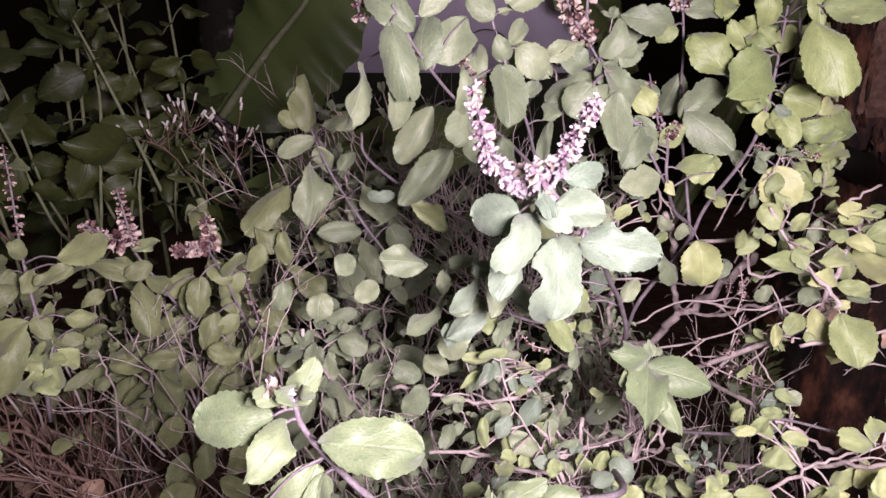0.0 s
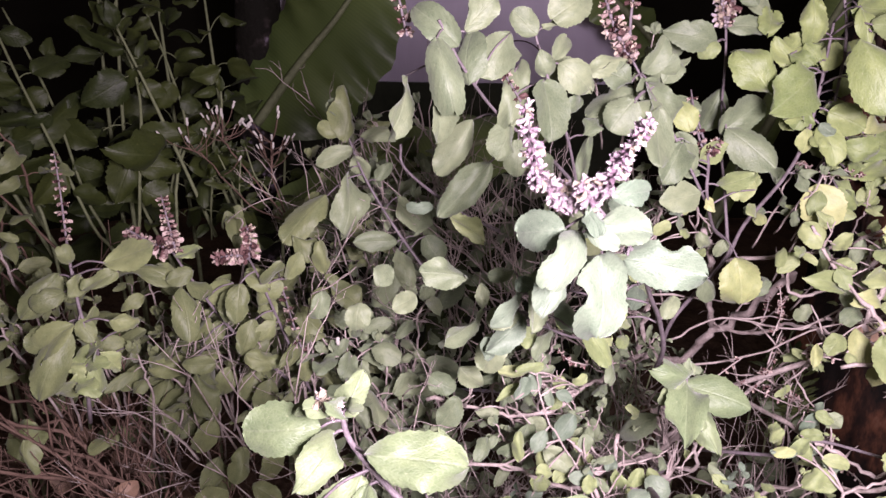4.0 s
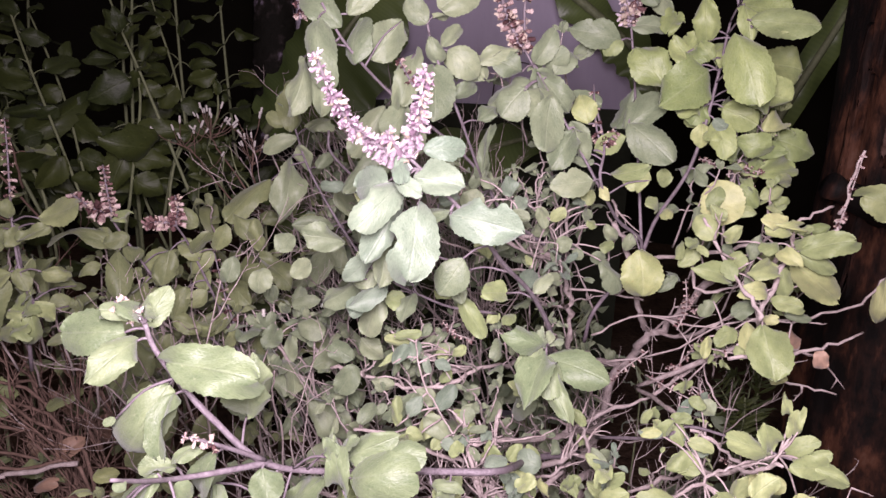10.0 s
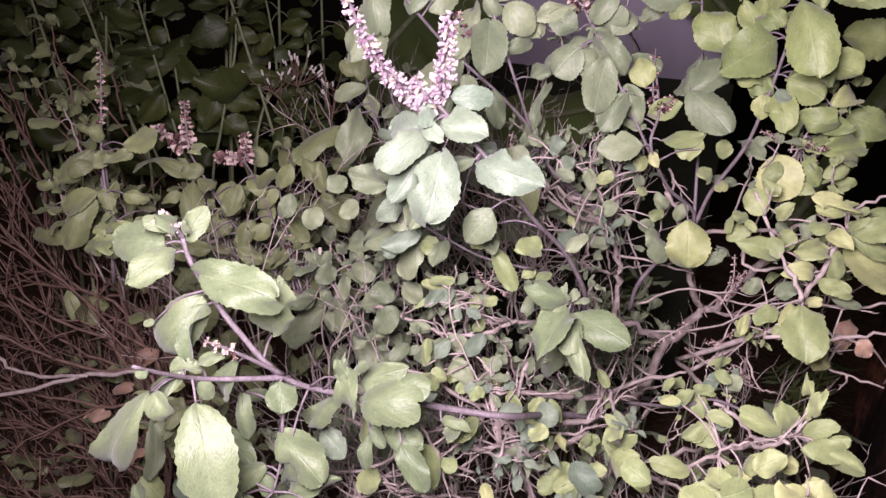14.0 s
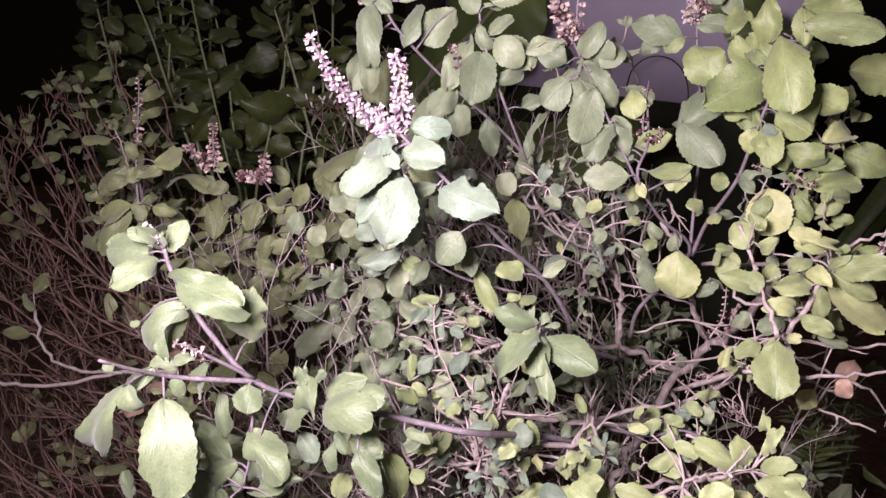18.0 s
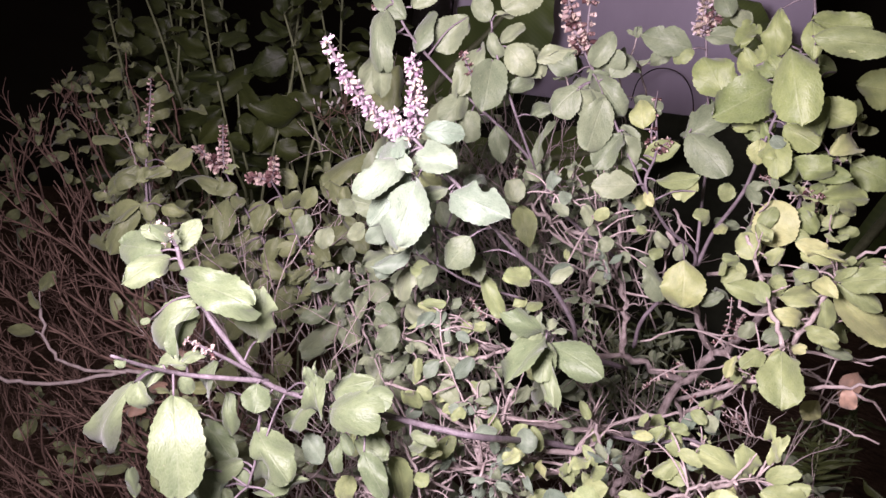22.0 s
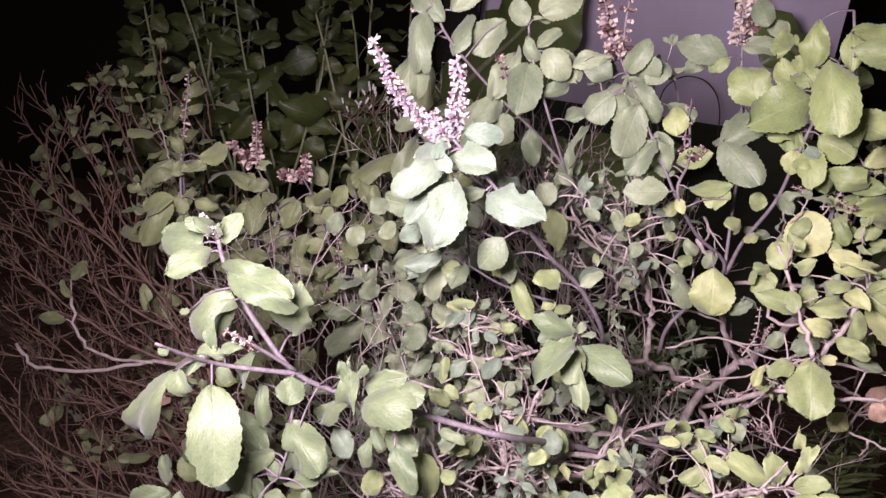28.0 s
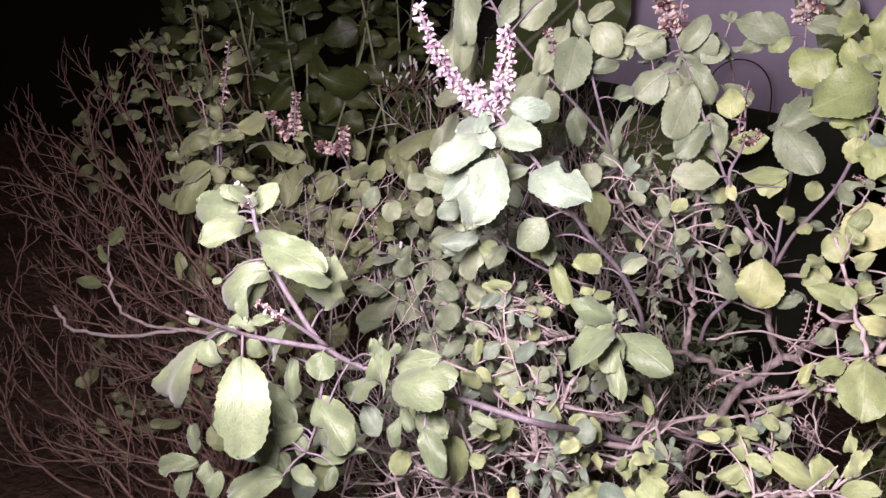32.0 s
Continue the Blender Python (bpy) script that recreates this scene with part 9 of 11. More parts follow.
leaf(s, 0.267, 0.588, 0.807, 0.276, 0.604, 0.826, 0.0201, -3.8, "h", 2)
leaf(s, 0.242, 0.582, 0.818, 0.256, 0.569, 0.811, 0.0135, 14.0, "h", 2, 2)
leaf(s, 0.301, 0.606, 0.819, 0.282, 0.600, 0.826, 0.0182, 11.3, "h", 2)
leaf(s, 0.317, 0.621, 0.842, 0.310, 0.625, 0.859, 0.0182, 10.5, "l")
leaf(s, 0.215, 0.594, 0.854, 0.202, 0.605, 0.874, 0.0186, -8.5, "g", 2)
leaf(s, 0.235, 0.611, 0.849, 0.226, 0.593, 0.833, 0.0205, 13.4, "h")
leaf(s, 0.218, 0.604, 0.848, 0.228, 0.612, 0.860, 0.0188, -2.3)
leaf(s, 0.320, 0.643, 0.778, 0.326, 0.655, 0.797, 0.0194, -3.3, "h", 1, 2)
leaf(s, 0.316, 0.582, 0.700, 0.335, 0.585, 0.709, 0.0138, 10.1, "l", 2, 2)
leaf(s, 0.297, 0.578, 0.711, 0.313, 0.575, 0.693, 0.0157, -3.6, "h", 2)
leaf(s, 0.234, 0.604, 0.706, 0.247, 0.612, 0.710, 0.0170, 15.5, "l", 0)
leaf(s, 0.232, 0.575, 0.689, 0.219, 0.562, 0.694, 0.0154, 7.3, "l", 2)
leaf(s, 0.243, 0.599, 0.683, 0.241, 0.580, 0.677, 0.0119, 1.8, "y", 2)
sprig(basil_back, [(-0.242, 0.641, 0.375), (-0.267, 0.620, 0.483), (-0.285, 0.611, 0.524), (-0.302, 0.606, 0.561)], 0.0016, 0.0009, 4, 0.044, "e", "b", 4100)
sprig(basil_back, [(-0.224, 0.660, 0.415), (-0.257, 0.627, 0.496), (-0.272, 0.616, 0.528), (-0.286, 0.609, 0.555)], 0.0016, 0.0009, 4, 0.044, "e", "b", 4101)
sprig(basil_back, [(-0.281, 0.693, 0.397), (-0.286, 0.663, 0.454), (-0.292, 0.651, 0.473), (-0.300, 0.645, 0.495)], 0.0016, 0.0009, 4, 0.049, "e", "b", 4102)
sprig(basil_back, [(-0.346, 0.643, 0.366), (-0.359, 0.618, 0.446), (-0.360, 0.614, 0.481), (-0.367, 0.608, 0.505)], 0.0016, 0.0009, 4, 0.036, "e", "b", 4103)
sprig(basil_back, [(-0.279, 0.640, 0.317), (-0.266, 0.627, 0.402), (-0.267, 0.624, 0.442), (-0.272, 0.619, 0.462)], 0.0016, 0.0009, 4, 0.042, "e", "b", 4104)
sprig(basil_back, [(-0.218, 0.667, 0.430), (-0.207, 0.638, 0.474), (-0.199, 0.634, 0.497), (-0.202, 0.624, 0.504)], 0.0016, 0.0009, 4, 0.034, "e", "b", 4105)
sprig(basil_back, [(-0.145, 0.737, 0.371), (-0.182, 0.699, 0.442), (-0.186, 0.690, 0.468), (-0.208, 0.679, 0.493)], 0.0016, 0.0009, 4, 0.042, "e", "b", 4106)
sprig(basil_back, [(-0.218, 0.718, 0.416), (-0.213, 0.700, 0.496), (-0.219, 0.690, 0.519), (-0.217, 0.692, 0.554)], 0.0016, 0.0009, 4, 0.047, "e", "b", 4107)
sprig(basil_back, [(-0.183, 0.702, 0.399), (-0.196, 0.674, 0.469), (-0.197, 0.666, 0.495), (-0.212, 0.658, 0.520)], 0.0016, 0.0009, 4, 0.042, "e", "b", 4108)
sprig(basil_back, [(-0.294, 0.653, 0.403), (-0.259, 0.650, 0.494), (-0.250, 0.651, 0.532), (-0.241, 0.654, 0.561)], 0.0016, 0.0009, 4, 0.045, "e", "b", 4109)
# Back sprigs of kind w carry their depth shade in the leaf colour.
sprig(basil_back, [(-0.081, 0.816, 0.398), (-0.092, 0.797, 0.491), (-0.099, 0.792, 0.527), (-0.103, 0.791, 0.559)], 0.0016, 0.0009, 4, 0.037, "g", "b", 4200)
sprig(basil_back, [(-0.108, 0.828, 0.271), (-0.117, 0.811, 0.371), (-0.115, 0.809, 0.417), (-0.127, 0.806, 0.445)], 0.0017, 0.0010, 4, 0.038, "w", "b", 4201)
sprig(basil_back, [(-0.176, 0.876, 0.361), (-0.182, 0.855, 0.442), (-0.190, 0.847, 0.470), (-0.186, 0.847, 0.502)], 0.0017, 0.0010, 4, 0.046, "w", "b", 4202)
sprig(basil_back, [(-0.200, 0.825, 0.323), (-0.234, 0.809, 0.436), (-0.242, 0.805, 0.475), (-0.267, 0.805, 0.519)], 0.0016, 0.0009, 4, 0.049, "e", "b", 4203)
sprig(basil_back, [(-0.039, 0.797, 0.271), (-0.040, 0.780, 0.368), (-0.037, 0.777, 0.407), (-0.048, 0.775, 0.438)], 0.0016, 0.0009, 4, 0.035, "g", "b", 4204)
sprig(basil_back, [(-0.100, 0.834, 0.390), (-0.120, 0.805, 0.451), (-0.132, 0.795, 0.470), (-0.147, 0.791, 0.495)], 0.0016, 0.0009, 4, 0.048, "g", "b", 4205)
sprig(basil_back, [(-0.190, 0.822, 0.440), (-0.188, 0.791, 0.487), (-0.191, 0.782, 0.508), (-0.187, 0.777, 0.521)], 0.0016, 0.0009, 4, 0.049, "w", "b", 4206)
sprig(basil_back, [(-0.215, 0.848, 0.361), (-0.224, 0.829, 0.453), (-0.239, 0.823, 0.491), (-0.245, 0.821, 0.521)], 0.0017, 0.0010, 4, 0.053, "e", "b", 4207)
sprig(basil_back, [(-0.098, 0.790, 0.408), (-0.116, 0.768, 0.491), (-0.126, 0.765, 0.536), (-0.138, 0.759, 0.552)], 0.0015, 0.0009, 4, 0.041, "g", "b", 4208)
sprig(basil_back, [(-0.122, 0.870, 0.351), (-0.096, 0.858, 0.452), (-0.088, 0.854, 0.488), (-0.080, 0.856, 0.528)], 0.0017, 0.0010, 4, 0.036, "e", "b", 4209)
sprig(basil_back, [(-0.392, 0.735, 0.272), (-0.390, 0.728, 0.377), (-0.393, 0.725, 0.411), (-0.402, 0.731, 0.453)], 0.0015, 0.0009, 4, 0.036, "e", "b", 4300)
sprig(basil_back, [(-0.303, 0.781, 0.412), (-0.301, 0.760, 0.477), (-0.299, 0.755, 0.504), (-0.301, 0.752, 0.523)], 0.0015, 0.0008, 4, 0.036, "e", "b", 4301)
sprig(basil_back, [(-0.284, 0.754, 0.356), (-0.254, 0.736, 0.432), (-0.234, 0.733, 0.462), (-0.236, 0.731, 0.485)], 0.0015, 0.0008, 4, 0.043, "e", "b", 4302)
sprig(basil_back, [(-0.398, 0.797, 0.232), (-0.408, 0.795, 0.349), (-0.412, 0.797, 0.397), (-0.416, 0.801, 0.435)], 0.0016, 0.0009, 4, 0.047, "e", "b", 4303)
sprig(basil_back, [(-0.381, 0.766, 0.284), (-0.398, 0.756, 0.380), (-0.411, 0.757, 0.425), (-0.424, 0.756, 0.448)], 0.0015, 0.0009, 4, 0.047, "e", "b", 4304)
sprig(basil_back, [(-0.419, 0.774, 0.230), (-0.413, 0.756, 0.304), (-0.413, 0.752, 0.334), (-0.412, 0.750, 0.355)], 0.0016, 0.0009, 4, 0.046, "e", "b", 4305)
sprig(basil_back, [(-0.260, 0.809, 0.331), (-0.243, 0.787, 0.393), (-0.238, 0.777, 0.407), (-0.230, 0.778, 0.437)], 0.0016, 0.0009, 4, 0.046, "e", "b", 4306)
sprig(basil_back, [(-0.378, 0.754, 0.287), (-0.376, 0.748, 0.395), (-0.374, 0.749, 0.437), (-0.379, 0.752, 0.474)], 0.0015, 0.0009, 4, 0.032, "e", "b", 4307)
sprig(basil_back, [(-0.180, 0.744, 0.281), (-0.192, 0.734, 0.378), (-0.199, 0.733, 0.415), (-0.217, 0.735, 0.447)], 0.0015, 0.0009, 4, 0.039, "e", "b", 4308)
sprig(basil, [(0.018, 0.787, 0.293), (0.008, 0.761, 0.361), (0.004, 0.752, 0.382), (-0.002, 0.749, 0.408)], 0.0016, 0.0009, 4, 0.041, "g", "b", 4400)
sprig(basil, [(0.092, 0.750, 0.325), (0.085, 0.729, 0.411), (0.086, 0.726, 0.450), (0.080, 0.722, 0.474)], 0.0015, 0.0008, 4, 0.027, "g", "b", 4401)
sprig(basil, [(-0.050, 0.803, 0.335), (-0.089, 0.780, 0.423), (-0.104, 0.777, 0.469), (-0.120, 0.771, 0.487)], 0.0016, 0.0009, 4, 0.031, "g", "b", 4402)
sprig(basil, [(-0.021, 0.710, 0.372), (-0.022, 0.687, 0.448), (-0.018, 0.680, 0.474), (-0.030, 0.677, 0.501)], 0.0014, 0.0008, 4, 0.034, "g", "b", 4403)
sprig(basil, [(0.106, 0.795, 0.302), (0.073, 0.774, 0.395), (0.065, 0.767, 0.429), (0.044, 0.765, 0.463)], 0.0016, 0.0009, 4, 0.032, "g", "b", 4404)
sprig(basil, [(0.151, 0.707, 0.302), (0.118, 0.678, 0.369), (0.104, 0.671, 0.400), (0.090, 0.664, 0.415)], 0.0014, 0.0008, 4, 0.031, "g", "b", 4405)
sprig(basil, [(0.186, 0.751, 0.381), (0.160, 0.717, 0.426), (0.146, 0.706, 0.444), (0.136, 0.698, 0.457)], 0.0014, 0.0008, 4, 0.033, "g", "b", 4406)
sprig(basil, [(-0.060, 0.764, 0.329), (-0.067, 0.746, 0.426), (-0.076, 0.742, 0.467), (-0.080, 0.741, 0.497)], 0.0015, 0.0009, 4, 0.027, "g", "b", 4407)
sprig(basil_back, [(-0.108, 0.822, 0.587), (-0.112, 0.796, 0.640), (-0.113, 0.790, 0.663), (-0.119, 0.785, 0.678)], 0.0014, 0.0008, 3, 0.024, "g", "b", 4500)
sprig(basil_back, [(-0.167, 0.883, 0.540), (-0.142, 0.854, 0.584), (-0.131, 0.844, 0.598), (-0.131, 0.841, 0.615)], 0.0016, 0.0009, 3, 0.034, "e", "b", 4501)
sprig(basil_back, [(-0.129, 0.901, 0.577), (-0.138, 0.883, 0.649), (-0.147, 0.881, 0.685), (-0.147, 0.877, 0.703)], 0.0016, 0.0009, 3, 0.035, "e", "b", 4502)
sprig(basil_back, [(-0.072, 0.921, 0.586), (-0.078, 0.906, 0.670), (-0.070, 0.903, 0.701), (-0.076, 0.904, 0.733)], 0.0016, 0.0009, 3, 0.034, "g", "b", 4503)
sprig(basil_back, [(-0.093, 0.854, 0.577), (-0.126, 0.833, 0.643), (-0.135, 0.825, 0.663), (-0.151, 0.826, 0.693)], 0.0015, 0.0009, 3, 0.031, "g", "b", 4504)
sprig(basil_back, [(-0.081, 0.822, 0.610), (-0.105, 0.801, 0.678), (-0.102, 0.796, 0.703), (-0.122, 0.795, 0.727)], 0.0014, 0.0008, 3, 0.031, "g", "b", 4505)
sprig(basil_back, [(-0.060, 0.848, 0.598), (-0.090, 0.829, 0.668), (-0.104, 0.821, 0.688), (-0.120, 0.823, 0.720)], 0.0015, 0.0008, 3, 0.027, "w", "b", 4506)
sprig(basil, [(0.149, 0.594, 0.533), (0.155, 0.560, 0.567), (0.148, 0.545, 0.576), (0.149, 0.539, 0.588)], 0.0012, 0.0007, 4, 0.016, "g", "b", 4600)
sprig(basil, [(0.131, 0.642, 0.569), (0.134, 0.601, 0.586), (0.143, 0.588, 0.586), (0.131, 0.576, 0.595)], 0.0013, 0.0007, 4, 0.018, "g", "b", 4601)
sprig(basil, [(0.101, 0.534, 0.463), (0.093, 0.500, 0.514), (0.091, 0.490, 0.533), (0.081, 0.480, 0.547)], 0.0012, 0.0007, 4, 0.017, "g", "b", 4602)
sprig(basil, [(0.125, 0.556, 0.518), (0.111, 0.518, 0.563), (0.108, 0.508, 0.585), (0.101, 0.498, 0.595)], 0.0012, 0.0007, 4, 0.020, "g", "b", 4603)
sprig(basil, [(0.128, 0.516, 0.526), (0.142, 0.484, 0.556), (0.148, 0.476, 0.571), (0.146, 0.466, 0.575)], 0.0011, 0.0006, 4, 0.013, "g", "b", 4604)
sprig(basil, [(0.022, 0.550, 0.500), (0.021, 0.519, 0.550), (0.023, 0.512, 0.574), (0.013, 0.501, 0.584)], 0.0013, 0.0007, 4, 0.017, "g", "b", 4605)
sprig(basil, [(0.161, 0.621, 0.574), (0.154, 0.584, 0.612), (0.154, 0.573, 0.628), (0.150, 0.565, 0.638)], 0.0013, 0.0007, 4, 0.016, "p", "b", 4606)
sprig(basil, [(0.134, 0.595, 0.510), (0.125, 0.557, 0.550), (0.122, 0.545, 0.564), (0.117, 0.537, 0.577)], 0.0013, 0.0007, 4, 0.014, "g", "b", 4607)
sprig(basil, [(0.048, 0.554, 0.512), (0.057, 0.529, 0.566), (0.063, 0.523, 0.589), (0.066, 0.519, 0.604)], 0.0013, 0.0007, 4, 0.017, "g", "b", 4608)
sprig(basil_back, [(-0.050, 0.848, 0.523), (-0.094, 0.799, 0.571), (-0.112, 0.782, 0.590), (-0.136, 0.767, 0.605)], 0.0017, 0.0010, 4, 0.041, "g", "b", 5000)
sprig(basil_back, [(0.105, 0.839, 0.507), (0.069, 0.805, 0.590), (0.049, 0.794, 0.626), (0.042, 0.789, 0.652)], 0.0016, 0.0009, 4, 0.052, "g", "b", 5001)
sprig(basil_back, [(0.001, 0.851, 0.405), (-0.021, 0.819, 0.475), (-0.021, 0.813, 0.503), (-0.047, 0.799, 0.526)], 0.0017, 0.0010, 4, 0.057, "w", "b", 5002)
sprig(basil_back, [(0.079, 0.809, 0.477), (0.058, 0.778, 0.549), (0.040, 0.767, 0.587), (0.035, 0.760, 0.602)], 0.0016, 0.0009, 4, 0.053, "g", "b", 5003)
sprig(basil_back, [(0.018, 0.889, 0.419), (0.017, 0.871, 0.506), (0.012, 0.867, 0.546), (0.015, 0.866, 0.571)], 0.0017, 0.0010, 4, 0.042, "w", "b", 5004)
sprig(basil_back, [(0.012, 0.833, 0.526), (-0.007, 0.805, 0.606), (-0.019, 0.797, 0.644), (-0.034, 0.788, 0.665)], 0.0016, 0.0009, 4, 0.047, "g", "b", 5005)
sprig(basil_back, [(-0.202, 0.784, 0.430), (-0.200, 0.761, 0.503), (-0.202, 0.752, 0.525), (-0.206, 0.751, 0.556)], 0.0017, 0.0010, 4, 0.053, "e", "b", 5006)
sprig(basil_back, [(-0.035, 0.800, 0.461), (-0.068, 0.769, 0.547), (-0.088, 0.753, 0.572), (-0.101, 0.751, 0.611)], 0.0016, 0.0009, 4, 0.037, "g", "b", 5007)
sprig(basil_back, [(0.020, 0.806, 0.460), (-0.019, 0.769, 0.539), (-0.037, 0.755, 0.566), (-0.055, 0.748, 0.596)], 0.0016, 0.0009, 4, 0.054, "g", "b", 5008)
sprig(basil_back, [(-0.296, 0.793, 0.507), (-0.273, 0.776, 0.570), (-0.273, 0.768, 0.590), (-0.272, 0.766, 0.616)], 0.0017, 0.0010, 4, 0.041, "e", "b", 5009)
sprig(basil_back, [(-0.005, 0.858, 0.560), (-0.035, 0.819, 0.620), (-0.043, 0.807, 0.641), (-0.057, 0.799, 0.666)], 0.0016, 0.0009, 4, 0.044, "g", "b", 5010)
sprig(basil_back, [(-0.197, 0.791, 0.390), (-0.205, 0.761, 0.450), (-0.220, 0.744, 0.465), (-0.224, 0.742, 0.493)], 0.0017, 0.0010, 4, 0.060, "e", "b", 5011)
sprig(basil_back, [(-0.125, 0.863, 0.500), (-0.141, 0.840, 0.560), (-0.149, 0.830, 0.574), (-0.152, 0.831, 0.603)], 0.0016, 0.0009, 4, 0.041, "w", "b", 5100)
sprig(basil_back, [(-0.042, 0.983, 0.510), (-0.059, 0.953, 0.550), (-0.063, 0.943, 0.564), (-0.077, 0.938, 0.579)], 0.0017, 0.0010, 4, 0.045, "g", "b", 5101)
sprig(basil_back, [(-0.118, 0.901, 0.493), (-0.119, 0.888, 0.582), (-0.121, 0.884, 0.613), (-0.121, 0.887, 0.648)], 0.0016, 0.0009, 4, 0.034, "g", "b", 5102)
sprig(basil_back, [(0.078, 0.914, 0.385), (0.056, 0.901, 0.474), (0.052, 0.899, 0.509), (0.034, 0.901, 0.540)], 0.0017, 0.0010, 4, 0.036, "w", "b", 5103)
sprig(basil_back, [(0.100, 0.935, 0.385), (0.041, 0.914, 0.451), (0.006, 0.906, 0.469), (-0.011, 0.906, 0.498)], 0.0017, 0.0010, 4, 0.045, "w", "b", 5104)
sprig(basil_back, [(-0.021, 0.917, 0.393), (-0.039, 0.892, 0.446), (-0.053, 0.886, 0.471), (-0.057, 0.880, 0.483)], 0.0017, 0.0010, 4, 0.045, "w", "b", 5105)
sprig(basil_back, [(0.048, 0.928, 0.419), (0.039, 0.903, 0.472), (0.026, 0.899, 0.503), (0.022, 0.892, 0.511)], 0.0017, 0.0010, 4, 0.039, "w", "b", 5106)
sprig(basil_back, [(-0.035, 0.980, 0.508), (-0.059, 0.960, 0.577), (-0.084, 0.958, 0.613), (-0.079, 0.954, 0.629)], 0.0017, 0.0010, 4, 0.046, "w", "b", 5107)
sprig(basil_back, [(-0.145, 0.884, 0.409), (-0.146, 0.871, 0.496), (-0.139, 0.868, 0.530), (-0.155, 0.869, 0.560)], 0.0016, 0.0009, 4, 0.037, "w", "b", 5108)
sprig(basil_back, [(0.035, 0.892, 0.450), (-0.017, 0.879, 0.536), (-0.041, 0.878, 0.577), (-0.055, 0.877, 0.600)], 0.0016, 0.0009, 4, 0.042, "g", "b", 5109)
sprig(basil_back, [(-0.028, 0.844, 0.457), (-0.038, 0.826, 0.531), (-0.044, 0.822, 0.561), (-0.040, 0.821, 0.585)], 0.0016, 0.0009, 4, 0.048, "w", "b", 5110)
sprig(basil_back, [(-0.069, 0.940, 0.488), (-0.066, 0.918, 0.551), (-0.057, 0.909, 0.567), (-0.066, 0.910, 0.598)], 0.0017, 0.0010, 4, 0.039, "w", "b", 5111)
sprig(basil, [(0.085, 0.467, 0.444), (0.077, 0.431, 0.486), (0.075, 0.419, 0.499), (0.070, 0.411, 0.513)], 0.0011, 0.0006, 3, 0.015, "p", "b", 4700)
sprig(basil, [(0.141, 0.535, 0.461), (0.139, 0.502, 0.507), (0.134, 0.490, 0.523), (0.136, 0.485, 0.537)], 0.0012, 0.0007, 3, 0.015, "g", "b", 4701)
sprig(basil, [(0.084, 0.469, 0.405), (0.081, 0.439, 0.458), (0.075, 0.425, 0.473), (0.080, 0.423, 0.493)], 0.0012, 0.0006, 3, 0.016, "p", "b", 4702)
sprig(basil, [(0.127, 0.443, 0.432), (0.122, 0.409, 0.480), (0.121, 0.398, 0.493), (0.122, 0.393, 0.510)], 0.0011, 0.0006, 3, 0.013, "p", "b", 4703)
sprig(basil, [(0.132, 0.469, 0.442), (0.135, 0.435, 0.480), (0.139, 0.425, 0.491), (0.134, 0.416, 0.504)], 0.0011, 0.0006, 3, 0.018, "p", "b", 4704)
sprig(basil, [(0.195, 0.495, 0.466), (0.200, 0.462, 0.501), (0.200, 0.449, 0.508), (0.199, 0.442, 0.522)], 0.0011, 0.0006, 3, 0.018, "p", "b", 4705)
sprig(basil, [(0.097, 0.464, 0.391), (0.102, 0.435, 0.439), (0.100, 0.424, 0.455), (0.105, 0.420, 0.470)], 0.0011, 0.0006, 3, 0.019, "p", "b", 4706)
sprig(basil, [(0.135, 0.492, 0.408), (0.132, 0.456, 0.445), (0.121, 0.442, 0.463), (0.122, 0.432, 0.466)], 0.0012, 0.0006, 3, 0.019, "g", "b", 4707)
sprig(basil, [(0.039, 0.493, 0.405), (0.036, 0.463, 0.462), (0.035, 0.452, 0.478), (0.032, 0.448, 0.499)], 0.0012, 0.0007, 3, 0.017, "p", "b", 4708)
sprig(basil, [(0.102, 0.651, 0.652), (0.105, 0.616, 0.687), (0.105, 0.601, 0.691), (0.105, 0.598, 0.711)], 0.0012, 0.0007, 4, 0.013, "g", "b", 4800)
sprig(basil, [(0.132, 0.649, 0.649), (0.118, 0.608, 0.685), (0.114, 0.595, 0.698), (0.107, 0.585, 0.710)], 0.0012, 0.0007, 4, 0.015, "g", "b", 4801)
sprig(basil, [(0.071, 0.640, 0.660), (0.066, 0.598, 0.684), (0.060, 0.584, 0.698), (0.060, 0.575, 0.700)], 0.0012, 0.0007, 4, 0.016, "g", "b", 4802)
sprig(basil, [(0.105, 0.645, 0.643), (0.079, 0.601, 0.685), (0.069, 0.587, 0.704), (0.058, 0.576, 0.715)], 0.0012, 0.0007, 4, 0.015, "g", "b", 4803)
sprig(basil, [(0.075, 0.626, 0.652), (0.084, 0.590, 0.678), (0.089, 0.581, 0.690), (0.086, 0.571, 0.696)], 0.0012, 0.0007, 4, 0.017, "g", "b", 4804)
sprig(basil, [(0.120, 0.661, 0.628), (0.130, 0.631, 0.670), (0.129, 0.619, 0.682), (0.133, 0.616, 0.699)], 0.0012, 0.0007, 4, 0.014, "g", "b", 4805)
sprig(basil, [(0.131, 0.645, 0.630), (0.129, 0.616, 0.687), (0.131, 0.609, 0.710), (0.128, 0.604, 0.728)], 0.0012, 0.0007, 4, 0.016, "g", "b", 4806)
sprig(basil, [(0.125, 0.638, 0.622), (0.129, 0.609, 0.673), (0.126, 0.601, 0.699), (0.134, 0.598, 0.710)], 0.0012, 0.0007, 4, 0.018, "g", "b", 4807)
